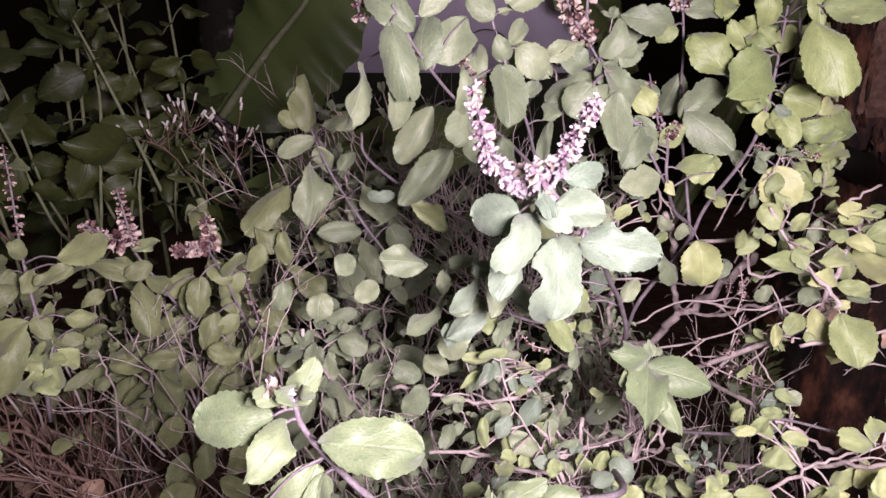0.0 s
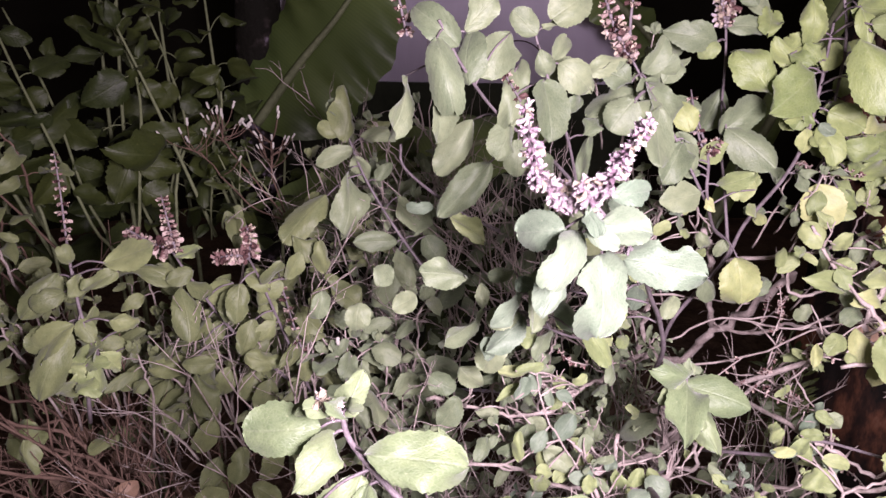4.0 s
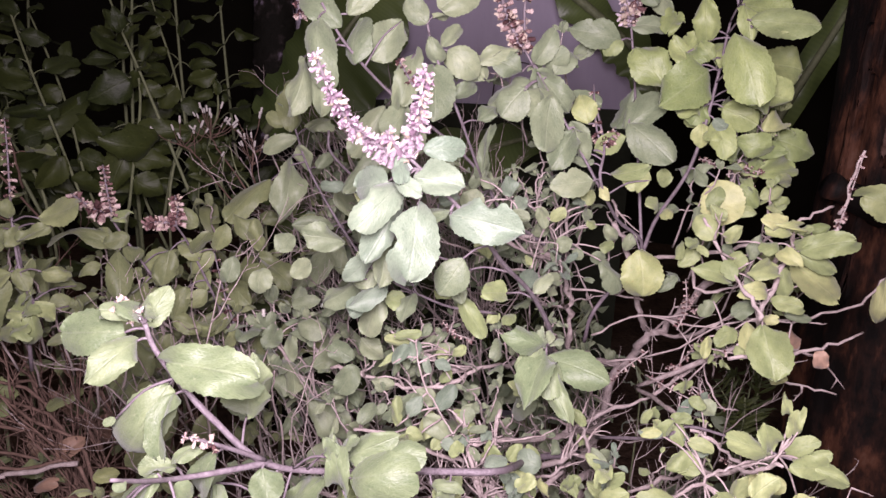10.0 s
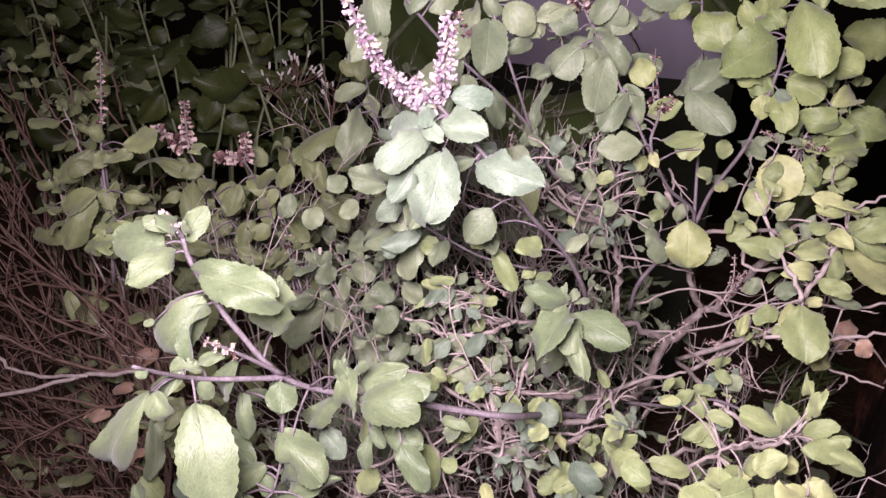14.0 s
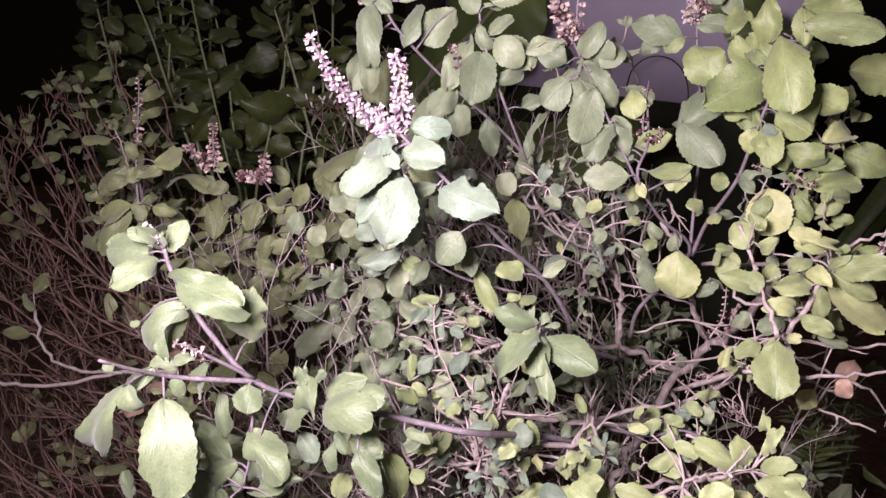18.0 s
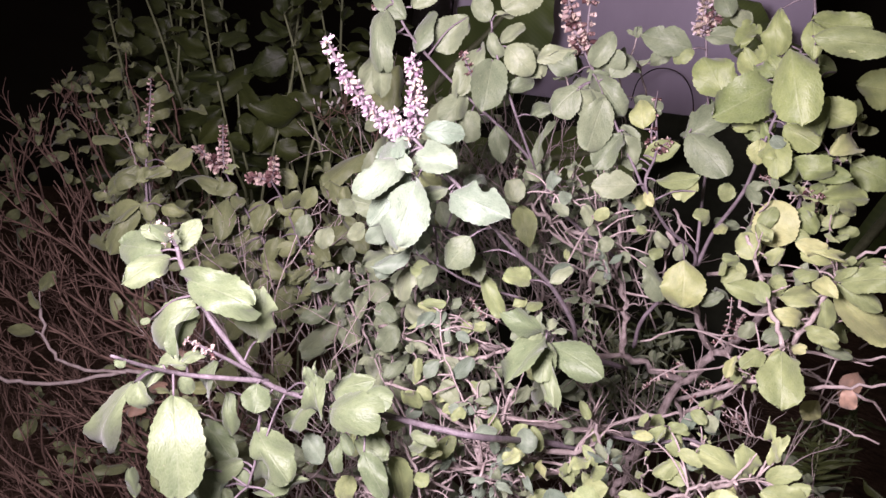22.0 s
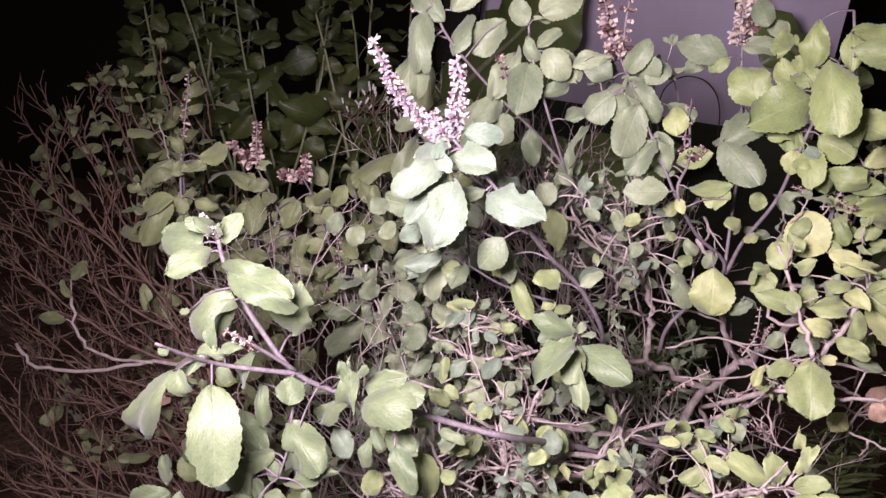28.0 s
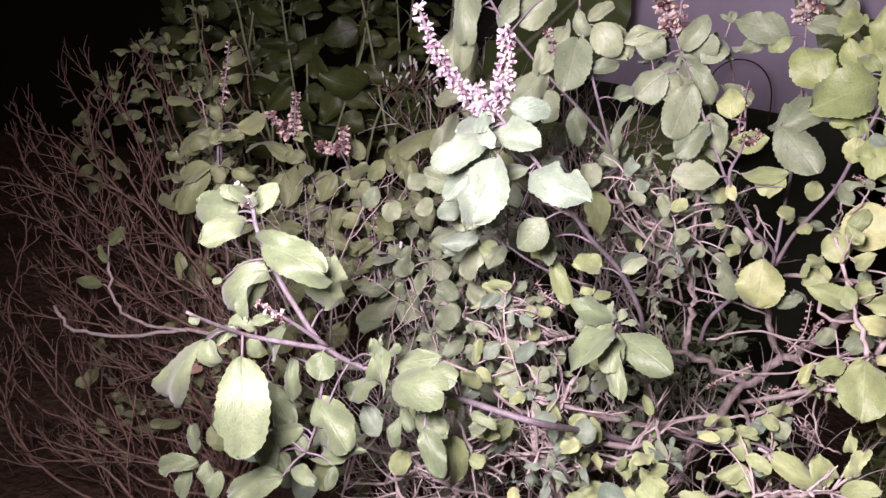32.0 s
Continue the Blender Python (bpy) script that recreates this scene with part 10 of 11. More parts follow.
sprig(basil, [(0.233, 0.472, 0.466), (0.227, 0.438, 0.512), (0.230, 0.428, 0.526), (0.228, 0.422, 0.542)], 0.0010, 0.0005, 3, 0.013, "l", "b", 4900)
sprig(basil, [(0.249, 0.494, 0.434), (0.258, 0.467, 0.486), (0.266, 0.460, 0.502), (0.268, 0.457, 0.520)], 0.0010, 0.0006, 3, 0.012, "l", "b", 4901)
sprig(basil, [(0.278, 0.503, 0.457), (0.271, 0.472, 0.513), (0.261, 0.458, 0.531), (0.264, 0.455, 0.550)], 0.0010, 0.0005, 3, 0.010, "l", "b", 4902)
spike(basil, [(0.238, 0.572, 0.531), (0.273, 0.541, 0.526), (0.302, 0.530, 0.525)], 9, 0.0030, "o", seed=70, sparse=0.45, stem='b')
spike(basil, [(0.258, 0.561, 0.582), (0.265, 0.568, 0.601), (0.263, 0.576, 0.625)], 9, 0.0030, "o", seed=71, sparse=0.45, stem='b')
spike(basil, [(0.270, 0.531, 0.581), (0.303, 0.512, 0.585), (0.317, 0.515, 0.592)], 9, 0.0028, "o", seed=72, sparse=0.45, stem='b')
spike(basil, [(0.236, 0.563, 0.559), (0.214, 0.564, 0.536), (0.207, 0.569, 0.521)], 9, 0.0031, "o", seed=73, sparse=0.45, stem='b')
spike(basil, [(0.289, 0.492, 0.502), (0.303, 0.481, 0.499), (0.311, 0.468, 0.491)], 9, 0.0028, "o", seed=74, sparse=0.45, stem='b')
spike(basil, [(0.295, 0.619, 0.556), (0.270, 0.582, 0.542), (0.254, 0.565, 0.542)], 9, 0.0031, "o", seed=80, sparse=0.45, stem='b')
spike(basil, [(0.263, 0.574, 0.526), (0.282, 0.568, 0.518), (0.290, 0.560, 0.516)], 9, 0.0030, "o", seed=81, sparse=0.45, stem='b')
spike(basil, [(0.287, 0.587, 0.718), (0.304, 0.584, 0.721), (0.310, 0.582, 0.708)], 9, 0.0028, "o", seed=82, sparse=0.45, stem='b')
spike(basil, [(0.286, 0.603, 0.583), (0.272, 0.591, 0.595), (0.277, 0.587, 0.609)], 9, 0.0030, "o", seed=83, sparse=0.45, stem='b')
spike(basil, [(0.085, 0.490, 0.587), (0.068, 0.477, 0.598), (0.060, 0.476, 0.607)], 9, 0.0029, "o", seed=84, sparse=0.45, stem='b')
spike(basil, [(0.073, 0.559, 0.678), (0.062, 0.552, 0.699), (0.062, 0.556, 0.711)], 9, 0.0031, "o", seed=85, sparse=0.45, stem='b')
thicket(basil_back, (-0.098, 0.774, 0.511), (-0.3, 0.0, 0.8), 9, 0.16, 0.0011, 90, 0.5, 3, "b")
thicket(basil, (-0.043, 0.762, 0.531), (-0.3, 0.0, 0.8), 9, 0.16, 0.0011, 91, 0.5, 3, "b")
thicket(basil, (0.010, 0.749, 0.550), (-0.3, 0.0, 0.8), 9, 0.16, 0.0011, 92, 0.5, 3, "b")
thicket(basil_back, (-0.156, 0.804, 0.536), (-0.3, 0.0, 0.8), 9, 0.16, 0.0011, 93, 0.5, 3, "b")
thicket(basil, (0.048, 0.723, 0.533), (-0.3, 0.0, 0.8), 9, 0.16, 0.0011, 94, 0.5, 3, "b")
thicket(basil_back, (-0.131, 0.833, 0.563), (-0.3, 0.0, 0.8), 9, 0.16, 0.0011, 95, 0.5, 3, "b")
thicket(basil, (-0.059, 0.820, 0.582), (-0.3, 0.0, 0.8), 9, 0.16, 0.0011, 96, 0.5, 3, "b")
thicket(basil, (-0.003, 0.780, 0.581), (-0.3, 0.0, 0.8), 9, 0.16, 0.0011, 97, 0.5, 3, "b")
thicket(basil, (-0.024, 0.628, 0.468), (-0.3, 0.0, 0.8), 9, 0.16, 0.0011, 98, 0.5, 3, "b")
thicket(basil, (0.045, 0.662, 0.486), (-0.3, 0.0, 0.8), 9, 0.16, 0.0011, 99, 0.5, 3, "b")
thicket(basil, (0.107, 0.685, 0.478), (-0.3, 0.0, 0.8), 9, 0.16, 0.0011, 100, 0.5, 3, "b")
thicket(basil_back, (-0.048, 0.521, 0.372), (-0.3, 0.0, 0.8), 9, 0.16, 0.0011, 101, 0.5, 3, "b")
thicket(basil, (0.026, 0.536, 0.361), (-0.3, 0.0, 0.8), 9, 0.16, 0.0011, 102, 0.5, 3, "b")
thicket(basil, (0.100, 0.573, 0.378), (-0.3, 0.0, 0.8), 9, 0.16, 0.0011, 103, 0.5, 3, "b")
thicket(basil, (0.176, 0.615, 0.379), (-0.3, 0.0, 0.8), 9, 0.16, 0.0011, 104, 0.5, 3, "b")
thicket(basil, (0.083, 0.729, 0.571), (-0.3, 0.0, 0.8), 9, 0.16, 0.0011, 105, 0.5, 3, "b")
thicket(basil_back, (-0.122, 0.545, 0.406), (-0.3, 0.0, 0.8), 9, 0.16, 0.0011, 106, 0.5, 3, "b")
thicket(basil_back, (-0.201, 0.568, 0.445), (-0.3, 0.0, 0.8), 9, 0.16, 0.0011, 107, 0.5, 3, "b")
# A thin dark tube draws the curved dark line across the lilac wall.
loop_verts, loop_faces = [], []
tube(loop_verts, loop_faces, spline([(0.033, 1.316, 0.726), (0.039, 1.332, 0.765), (0.069, 1.352, 0.788), (0.110, 1.366, 0.779), (0.139, 1.362, 0.735), (0.152, 1.334, 0.639)], 8), 0.0012, 0.0012, 6)
tagged(part("wire", mesh_of("wire", loop_verts, loop_faces), BARK, None), "thin dark tube looped against the lilac wall", "wire")

# Added sheets, near-black in colour, stand for the darkness and hide the sky.
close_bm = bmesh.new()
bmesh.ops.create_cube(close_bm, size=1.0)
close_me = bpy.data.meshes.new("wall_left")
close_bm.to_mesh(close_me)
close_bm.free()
tagged(part("wall_left", close_me, NIGHT, None), "added near-black backdrop far behind the bushes, in place of night darkness", "wall", kind="structure").matrix_basis = Matrix.Translation((-2.977, 1.940, 1.9)) @ Matrix.Rotation(radians(32), 4, "Z") @ Matrix.Diagonal((7.0, 0.15, 4.0, 1))
tagged(part("wall_right", close_me.copy(), NIGHT, None), "added near-black backdrop behind the tree trunk, in place of night darkness", "wall", kind="structure").matrix_basis = Matrix.Translation((2.100, 2.900, 1.9)) @ Matrix.Rotation(radians(-12), 4, "Z") @ Matrix.Diagonal((5.0, 0.15, 4.0, 1))

leaf(s, 0.271, 0.359, 0.540, 0.233, 0.348, 0.524, 0.0267, -6.9, "l")
leaf(s, 0.289, 0.358, 0.542, 0.263, 0.339, 0.533, 0.0218, -2.7, "l", 3)
leaf(s, 0.313, 0.372, 0.552, 0.308, 0.365, 0.525, 0.0224, -2.7, "y", 2)
leaf(s, 0.231, 0.366, 0.512, 0.214, 0.367, 0.496, 0.0161, 0.4, "l", 0)
leaf(s, 0.236, 0.353, 0.531, 0.253, 0.350, 0.515, 0.0182, -19.2, "l")
leaf(s, 0.327, 0.394, 0.560, 0.301, 0.387, 0.562, 0.0163, 1.1, "l")
s = Stem(basil, [(0.031, 0.499, 0.524), (0.023, 0.486, 0.557), (0.033, 0.479, 0.584)], 0.0014, 0.0008, "b")
leaf(s, 0.038, 0.472, 0.590, 0.014, 0.470, 0.591, 0.0099, -5.1, "l", 2)
leaf(s, 0.032, 0.467, 0.583, 0.013, 0.456, 0.573, 0.0079, 22.7, "l", 0)
leaf(s, 0.044, 0.472, 0.584, 0.040, 0.454, 0.581, 0.0088, 11.4, "g", 2)
leaf(s, 0.067, 0.471, 0.583, 0.056, 0.469, 0.582, 0.0107, 11.5, "l", 0)
leaf(s, 0.041, 0.469, 0.546, 0.021, 0.453, 0.527, 0.0140, -21.2, "g", 2)
leaf(s, 0.053, 0.469, 0.531, 0.052, 0.448, 0.516, 0.0158, 25.3, "l", 2)
leaf(s, 0.057, 0.481, 0.533, 0.038, 0.478, 0.542, 0.0152, -3.7, "g", 1, 2)
leaf(s, 0.086, 0.478, 0.520, 0.076, 0.463, 0.534, 0.0129, -8.7, "l", 2, 2)
leaf(s, 0.058, 0.443, 0.512, 0.070, 0.453, 0.519, 0.0107, -18.5, "l", 2, 2)
leaf(s, 0.103, 0.444, 0.525, 0.102, 0.446, 0.497, 0.0123, -45.9, "l", 2)
leaf(s, 0.043, 0.475, 0.593, 0.050, 0.481, 0.603, 0.0089, -13.1, "g", 2, 2)
leaf(s, 0.065, 0.493, 0.559, 0.058, 0.486, 0.549, 0.0101, -29.0, "l", 3)
leaf(s, -0.002, 0.492, 0.542, 0.018, 0.493, 0.538, 0.0116, 34.7, "g", 2)
leaf(s, 0.094, 0.489, 0.603, 0.103, 0.499, 0.609, 0.0107, 0.7, "l", 2, 2)
leaf(s, 0.108, 0.485, 0.605, 0.115, 0.502, 0.608, 0.0106, 14.2, "l", 2)
leaf(s, 0.039, 0.403, 0.544, 0.049, 0.416, 0.527, 0.0138, 17.8, "l", 0)
leaf(s, 0.054, 0.426, 0.531, 0.042, 0.422, 0.540, 0.0112, -6.0, "l", 2)
leaf(s, 0.084, 0.427, 0.529, 0.077, 0.416, 0.525, 0.0110, -1.6, "l")
leaf(s, 0.089, 0.507, 0.537, 0.077, 0.506, 0.525, 0.0124, -2.3, "g", 2)
leaf(s, 0.047, 0.361, 0.535, 0.053, 0.378, 0.533, 0.0103, -3.8, "l", 2)
s = Stem(basil_back, [(-0.035, 0.574, 0.389), (-0.071, 0.566, 0.467), (-0.111, 0.569, 0.524), (-0.140, 0.578, 0.555)], 0.002, 0.0012, "b")
leaf(s, -0.080, 0.550, 0.494, -0.035, 0.557, 0.439, 0.0329, 40.2, "g", 2)
leaf(s, -0.076, 0.559, 0.515, -0.053, 0.576, 0.523, 0.0255, 12.7, "g", 1, 2)
leaf(s, -0.118, 0.559, 0.503, -0.155, 0.540, 0.468, 0.0275, 12.1, "g", 2)
leaf(s, -0.102, 0.559, 0.516, -0.098, 0.537, 0.491, 0.0195, 13.6, "g", 2, 2)
leaf(s, -0.098, 0.583, 0.549, -0.070, 0.578, 0.540, 0.0222, 2.6, "g", 2)
leaf(s, -0.115, 0.574, 0.545, -0.120, 0.550, 0.535, 0.0209, -7.7)
leaf(s, -0.202, 0.546, 0.626, -0.217, 0.536, 0.595, 0.0243, -0.5, "e", 2, 2)
leaf(s, -0.221, 0.517, 0.565, -0.247, 0.510, 0.567, 0.0170, -17.8, "e", 2, 2)
leaf(s, -0.178, 0.540, 0.550, -0.200, 0.532, 0.566, 0.0184, -2.2, "e")
leaf(s, -0.117, 0.534, 0.524, -0.141, 0.516, 0.522, 0.0167, -2.1, "g", 2, 2)
leaf(s, -0.180, 0.561, 0.584, -0.195, 0.551, 0.571, 0.0186, -19.4, "e", 2)
leaf(s, -0.164, 0.580, 0.589, -0.141, 0.568, 0.571, 0.0212, 25.5, "e", 2)
leaf(s, -0.195, 0.561, 0.601, -0.174, 0.563, 0.624, 0.0197, -17.7, "e", 2)
leaf(s, -0.142, 0.604, 0.601, -0.157, 0.593, 0.581, 0.0229, -19.1, "e", 2, 2)
leaf(s, -0.174, 0.617, 0.646, -0.147, 0.611, 0.625, 0.0230, -15.9, "e", 2, 2)
leaf(s, -0.197, 0.585, 0.641, -0.219, 0.582, 0.657, 0.0189, -5.3, "e", 0)
# One white speck, drawn with the bud mesh.
speck = part("bud", BUD[0], None, s.ob, "small bright white speck")
speck.matrix_basis = Matrix.Translation((-0.126, 0.565, 0.560)) @ Matrix.Scale(0.008, 4)

s = Stem(basil, [(0.157, 0.625, 0.604), (0.143, 0.573, 0.660), (0.130, 0.554, 0.682), (0.117, 0.541, 0.693), (0.105, 0.527, 0.698)], 0.0012, 0.0007, "b")
leaf(s, 0.108, 0.519, 0.702, 0.102, 0.526, 0.717, 0.0163, -41, "p")
leaf(s, 0.113, 0.528, 0.689, 0.116, 0.540, 0.698, 0.0127, -1, "p")
leaf(s, 0.107, 0.525, 0.688, 0.123, 0.521, 0.683, 0.0116, 34)
leaf(s, 0.131, 0.546, 0.689, 0.136, 0.551, 0.669, 0.0119, 18, "g", 0)
leaf(s, 0.140, 0.546, 0.678, 0.152, 0.543, 0.689, 0.0117, 17, "l")
leaf(s, 0.147, 0.554, 0.660, 0.159, 0.548, 0.654, 0.0149, 0, "g", 0)
leaf(s, 0.171, 0.573, 0.687, 0.175, 0.576, 0.700, 0.0140, 20, "l")
leaf(s, 0.169, 0.572, 0.687, 0.159, 0.570, 0.690, 0.0090, 32, "p", 3, 2)
leaf(s, 0.169, 0.580, 0.680, 0.177, 0.588, 0.672, 0.0153, -32, "g", 0)
leaf(s, 0.174, 0.578, 0.666, 0.181, 0.587, 0.669, 0.0102, -7, "l", 2)
leaf(s, 0.170, 0.580, 0.645, 0.165, 0.580, 0.635, 0.0114, -3)
leaf(s, 0.187, 0.587, 0.645, 0.199, 0.586, 0.651, 0.0133, 49, "l")
leaf(s, 0.179, 0.582, 0.639, 0.193, 0.588, 0.634, 0.0134, 11, "g", 2)
leaf(s, 0.190, 0.585, 0.668, 0.200, 0.591, 0.652, 0.0122, 26, "g", 3)
leaf(s, 0.188, 0.574, 0.637, 0.208, 0.575, 0.609, 0.0223, -15, "g", 2)
leaf(s, 0.120, 0.510, 0.626, 0.130, 0.530, 0.637, 0.0157, -4, "p", 2)
leaf(s, 0.127, 0.528, 0.640, 0.122, 0.537, 0.649, 0.0059, 29, "l", 2)
leaf(s, 0.140, 0.578, 0.613, 0.157, 0.585, 0.613, 0.0148, -19)
leaf(s, 0.081, 0.522, 0.714, 0.094, 0.531, 0.708, 0.0107, -15)
leaf(s, 0.073, 0.510, 0.689, 0.080, 0.511, 0.708, 0.0212, -7, "g", 2)
s = Stem(basil, [(0.100, 0.432, 0.481), (0.075, 0.447, 0.524), (0.054, 0.449, 0.559), (0.044, 0.453, 0.585), (0.042, 0.459, 0.604)], 0.0010, 0.0006, "b")
leaf(s, 0.026, 0.451, 0.602, 0.047, 0.454, 0.605, 0.0095, 42, "l")
leaf(s, 0.026, 0.445, 0.582, 0.037, 0.457, 0.593, 0.0105, 3, "p", 2)
leaf(s, 0.040, 0.451, 0.583, 0.041, 0.466, 0.594, 0.0106, 9, "p", 3)
leaf(s, 0.054, 0.453, 0.572, 0.050, 0.456, 0.586, 0.0072, -24, "p")
leaf(s, 0.057, 0.458, 0.581, 0.070, 0.458, 0.575, 0.0095, -1, "p", 1, 2)
leaf(s, 0.070, 0.464, 0.585, 0.081, 0.465, 0.592, 0.0095, 26, "l", 3)
leaf(s, 0.059, 0.456, 0.540, 0.073, 0.463, 0.559, 0.0155, -14, "p")
leaf(s, 0.051, 0.451, 0.536, 0.072, 0.443, 0.523, 0.0173, 21, "g", 0)
leaf(s, 0.081, 0.461, 0.527, 0.086, 0.467, 0.539, 0.0126, -10)
leaf(s, 0.040, 0.437, 0.542, 0.050, 0.444, 0.557, 0.0124, 7, "p", 1, 2)
leaf(s, 0.031, 0.441, 0.531, 0.030, 0.445, 0.554, 0.0097, -6, "l", 2)
leaf(s, 0.067, 0.433, 0.525, 0.084, 0.433, 0.522, 0.0112, 1, "p", 2)
leaf(s, 0.075, 0.361, 0.522, 0.082, 0.373, 0.535, 0.0151, 0, "l", 0, 2)
leaf(s, 0.080, 0.364, 0.524, 0.090, 0.369, 0.526, 0.0083, -19, "l", 0)
leaf(s, 0.103, 0.397, 0.532, 0.118, 0.408, 0.534, 0.0139, -37, "p", 2)
leaf(s, 0.115, 0.411, 0.526, 0.119, 0.410, 0.511, 0.0079, -17, "p")
leaf(s, 0.117, 0.433, 0.492, 0.136, 0.435, 0.504, 0.0165, 10, "l", 2, 2)
leaf(s, 0.145, 0.455, 0.489, 0.153, 0.456, 0.471, 0.0085, 31, "y")
leaf(s, 0.162, 0.458, 0.478, 0.176, 0.458, 0.491, 0.0112, -5, "l", 2)
leaf(s, 0.098, 0.521, 0.494, 0.104, 0.541, 0.507, 0.0160, -11, "g", 0)
leaf(s, 0.176, 0.504, 0.503, 0.185, 0.513, 0.488, 0.0109, 25, "l", 2)
leaf(s, 0.195, 0.498, 0.491, 0.207, 0.510, 0.475, 0.0127, 11, "g", 2)
leaf(s, 0.247, 0.463, 0.545, 0.255, 0.463, 0.566, 0.0103, 22, "p", 0)
leaf(s, 0.271, 0.495, 0.546, 0.271, 0.488, 0.560, 0.0080, -36, "p", 2)
leaf(s, 0.264, 0.490, 0.539, 0.276, 0.495, 0.538, 0.0045, 19, "p", 3)
leaf(s, 0.233, 0.474, 0.531, 0.234, 0.472, 0.541, 0.0089, -29, "l")
leaf(s, 0.246, 0.575, 0.628, 0.261, 0.590, 0.618, 0.0109, 14, "g", 1, 2)
leaf(s, 0.240, 0.578, 0.611, 0.256, 0.578, 0.626, 0.0109, 1, "g", 2)
leaf(s, 0.252, 0.561, 0.641, 0.268, 0.564, 0.656, 0.0152, 8, "l", 0)
leaf(s, -0.001, 0.447, 0.526, 0.008, 0.465, 0.535, 0.0131, 11, "g", 2)
leaf(s, 0.036, 0.416, 0.514, 0.046, 0.426, 0.521, 0.0113, 2, "p", 2)
leaf(s, 0.014, 0.409, 0.521, 0.029, 0.414, 0.513, 0.0122, 36, "l", 2)
leaf(s, 0.082, 0.438, 0.520, 0.085, 0.446, 0.527, 0.0085, -2, "p")
leaf(s, 0.097, 0.445, 0.522, 0.104, 0.450, 0.529, 0.0094, -27, "p", 0)
leaf(s, 0.140, 0.457, 0.471, 0.132, 0.459, 0.455, 0.0125, 18, "l", 3, 2)
leaf(s, 0.046, 0.368, 0.483, 0.060, 0.377, 0.493, 0.0132, -11, "p")
leaf(s, 0.154, 0.499, 0.483, 0.160, 0.512, 0.489, 0.0111, 37, "g", 3)
leaf(s, -0.016, 0.492, 0.554, -0.030, 0.488, 0.528, 0.0213, -16)
leaf(s, -0.015, 0.509, 0.572, 0.004, 0.511, 0.553, 0.0194, 17, "g", 1, 2)
leaf(s, -0.039, 0.498, 0.569, -0.018, 0.494, 0.559, 0.0192, 19)
spike(basil, [(0.273, 0.578, 0.538), (0.261, 0.565, 0.545), (0.255, 0.562, 0.543)], 6, 0.0030, "o", seed=180, sparse=0.4, stem='b')
spike(basil, [(0.271, 0.617, 0.561), (0.274, 0.615, 0.586), (0.276, 0.620, 0.595)], 6, 0.0032, "o", seed=181, sparse=0.4, stem='b')
spike(basil, [(0.277, 0.588, 0.726), (0.270, 0.586, 0.729), (0.263, 0.584, 0.731)], 6, 0.0028, "o", seed=182, sparse=0.4, stem='b')
spike(basil, [(0.298, 0.576, 0.727), (0.306, 0.568, 0.725), (0.311, 0.570, 0.724)], 6, 0.0027, "o", seed=183, sparse=0.4, stem='b')
spike(basil, [(0.288, 0.577, 0.515), (0.293, 0.569, 0.516), (0.298, 0.570, 0.511)], 6, 0.0030, "o", seed=184, sparse=0.4, stem='b')
s = Stem(basil, [(0.141, 0.462, 0.378), (0.108, 0.442, 0.411), (0.081, 0.426, 0.424), (0.051, 0.400, 0.440), (0.030, 0.383, 0.452), (0.019, 0.371, 0.476)], 0.0023, 0.0012, "b", knots=0.3)
s.twigs(8, 0.04, 0.0012, 1, 660, 0.25, 0.5)
s = Stem(basil, [(0.141, 0.462, 0.378), (0.100, 0.439, 0.371), (0.074, 0.417, 0.368), (0.039, 0.398, 0.374)], 0.0023, 0.0013, "b", knots=0.3)
s.twigs(6, 0.04, 0.0012, 1, 661, 0.25, 0.5)
s = Stem(basil, [(0.141, 0.462, 0.378), (0.186, 0.455, 0.381), (0.243, 0.445, 0.374), (0.298, 0.436, 0.370)], 0.0023, 0.0018, "b", knots=0.3)
s.twigs(6, 0.04, 0.0012, 1, 662, 0.25, 0.5)
s = Stem(basil, [(0.141, 0.462, 0.378), (0.123, 0.458, 0.429), (0.106, 0.442, 0.473), (0.087, 0.423, 0.476), (0.072, 0.407, 0.490)], 0.0023, 0.0012, "b", knots=0.3)
s.twigs(8, 0.04, 0.0012, 1, 663, 0.25, 0.5)
s = Stem(basil, [(0.143, 0.464, 0.383), (0.183, 0.466, 0.416), (0.216, 0.455, 0.438), (0.241, 0.442, 0.457)], 0.0016, 0.0011, "b", knots=0.3)
s.twigs(5, 0.04, 0.0012, 1, 664, 0.25, 0.5)
s = Stem(basil, [(0.051, 0.400, 0.440), (0.047, 0.401, 0.414), (0.023, 0.395, 0.398), (0.004, 0.388, 0.408)], 0.0014, 0.0010, "b", knots=0.3)
s.twigs(7, 0.04, 0.0012, 1, 665, 0.25, 0.5)
s = Stem(basil, [(0.000, 0.380, 0.447), (0.009, 0.383, 0.423), (0.028, 0.389, 0.409), (0.045, 0.400, 0.411)], 0.0014, 0.0010, "b", knots=0.3)
s.twigs(6, 0.04, 0.0012, 1, 666, 0.25, 0.5)
s = Stem(basil, [(0.110, 0.472, 0.537), (0.106, 0.451, 0.502), (0.110, 0.451, 0.468), (0.135, 0.462, 0.409)], 0.0018, 0.0023, "b", knots=0.3)
s.twigs(7, 0.04, 0.0012, 1, 667, 0.25, 0.5)
s = Stem(basil, [(-0.038, 0.381, 0.454), (-0.042, 0.382, 0.426), (-0.048, 0.379, 0.387)], 0.0012, 0.0012, "b", knots=0.3)
s.twigs(3, 0.04, 0.0012, 1, 668, 0.25, 0.5)
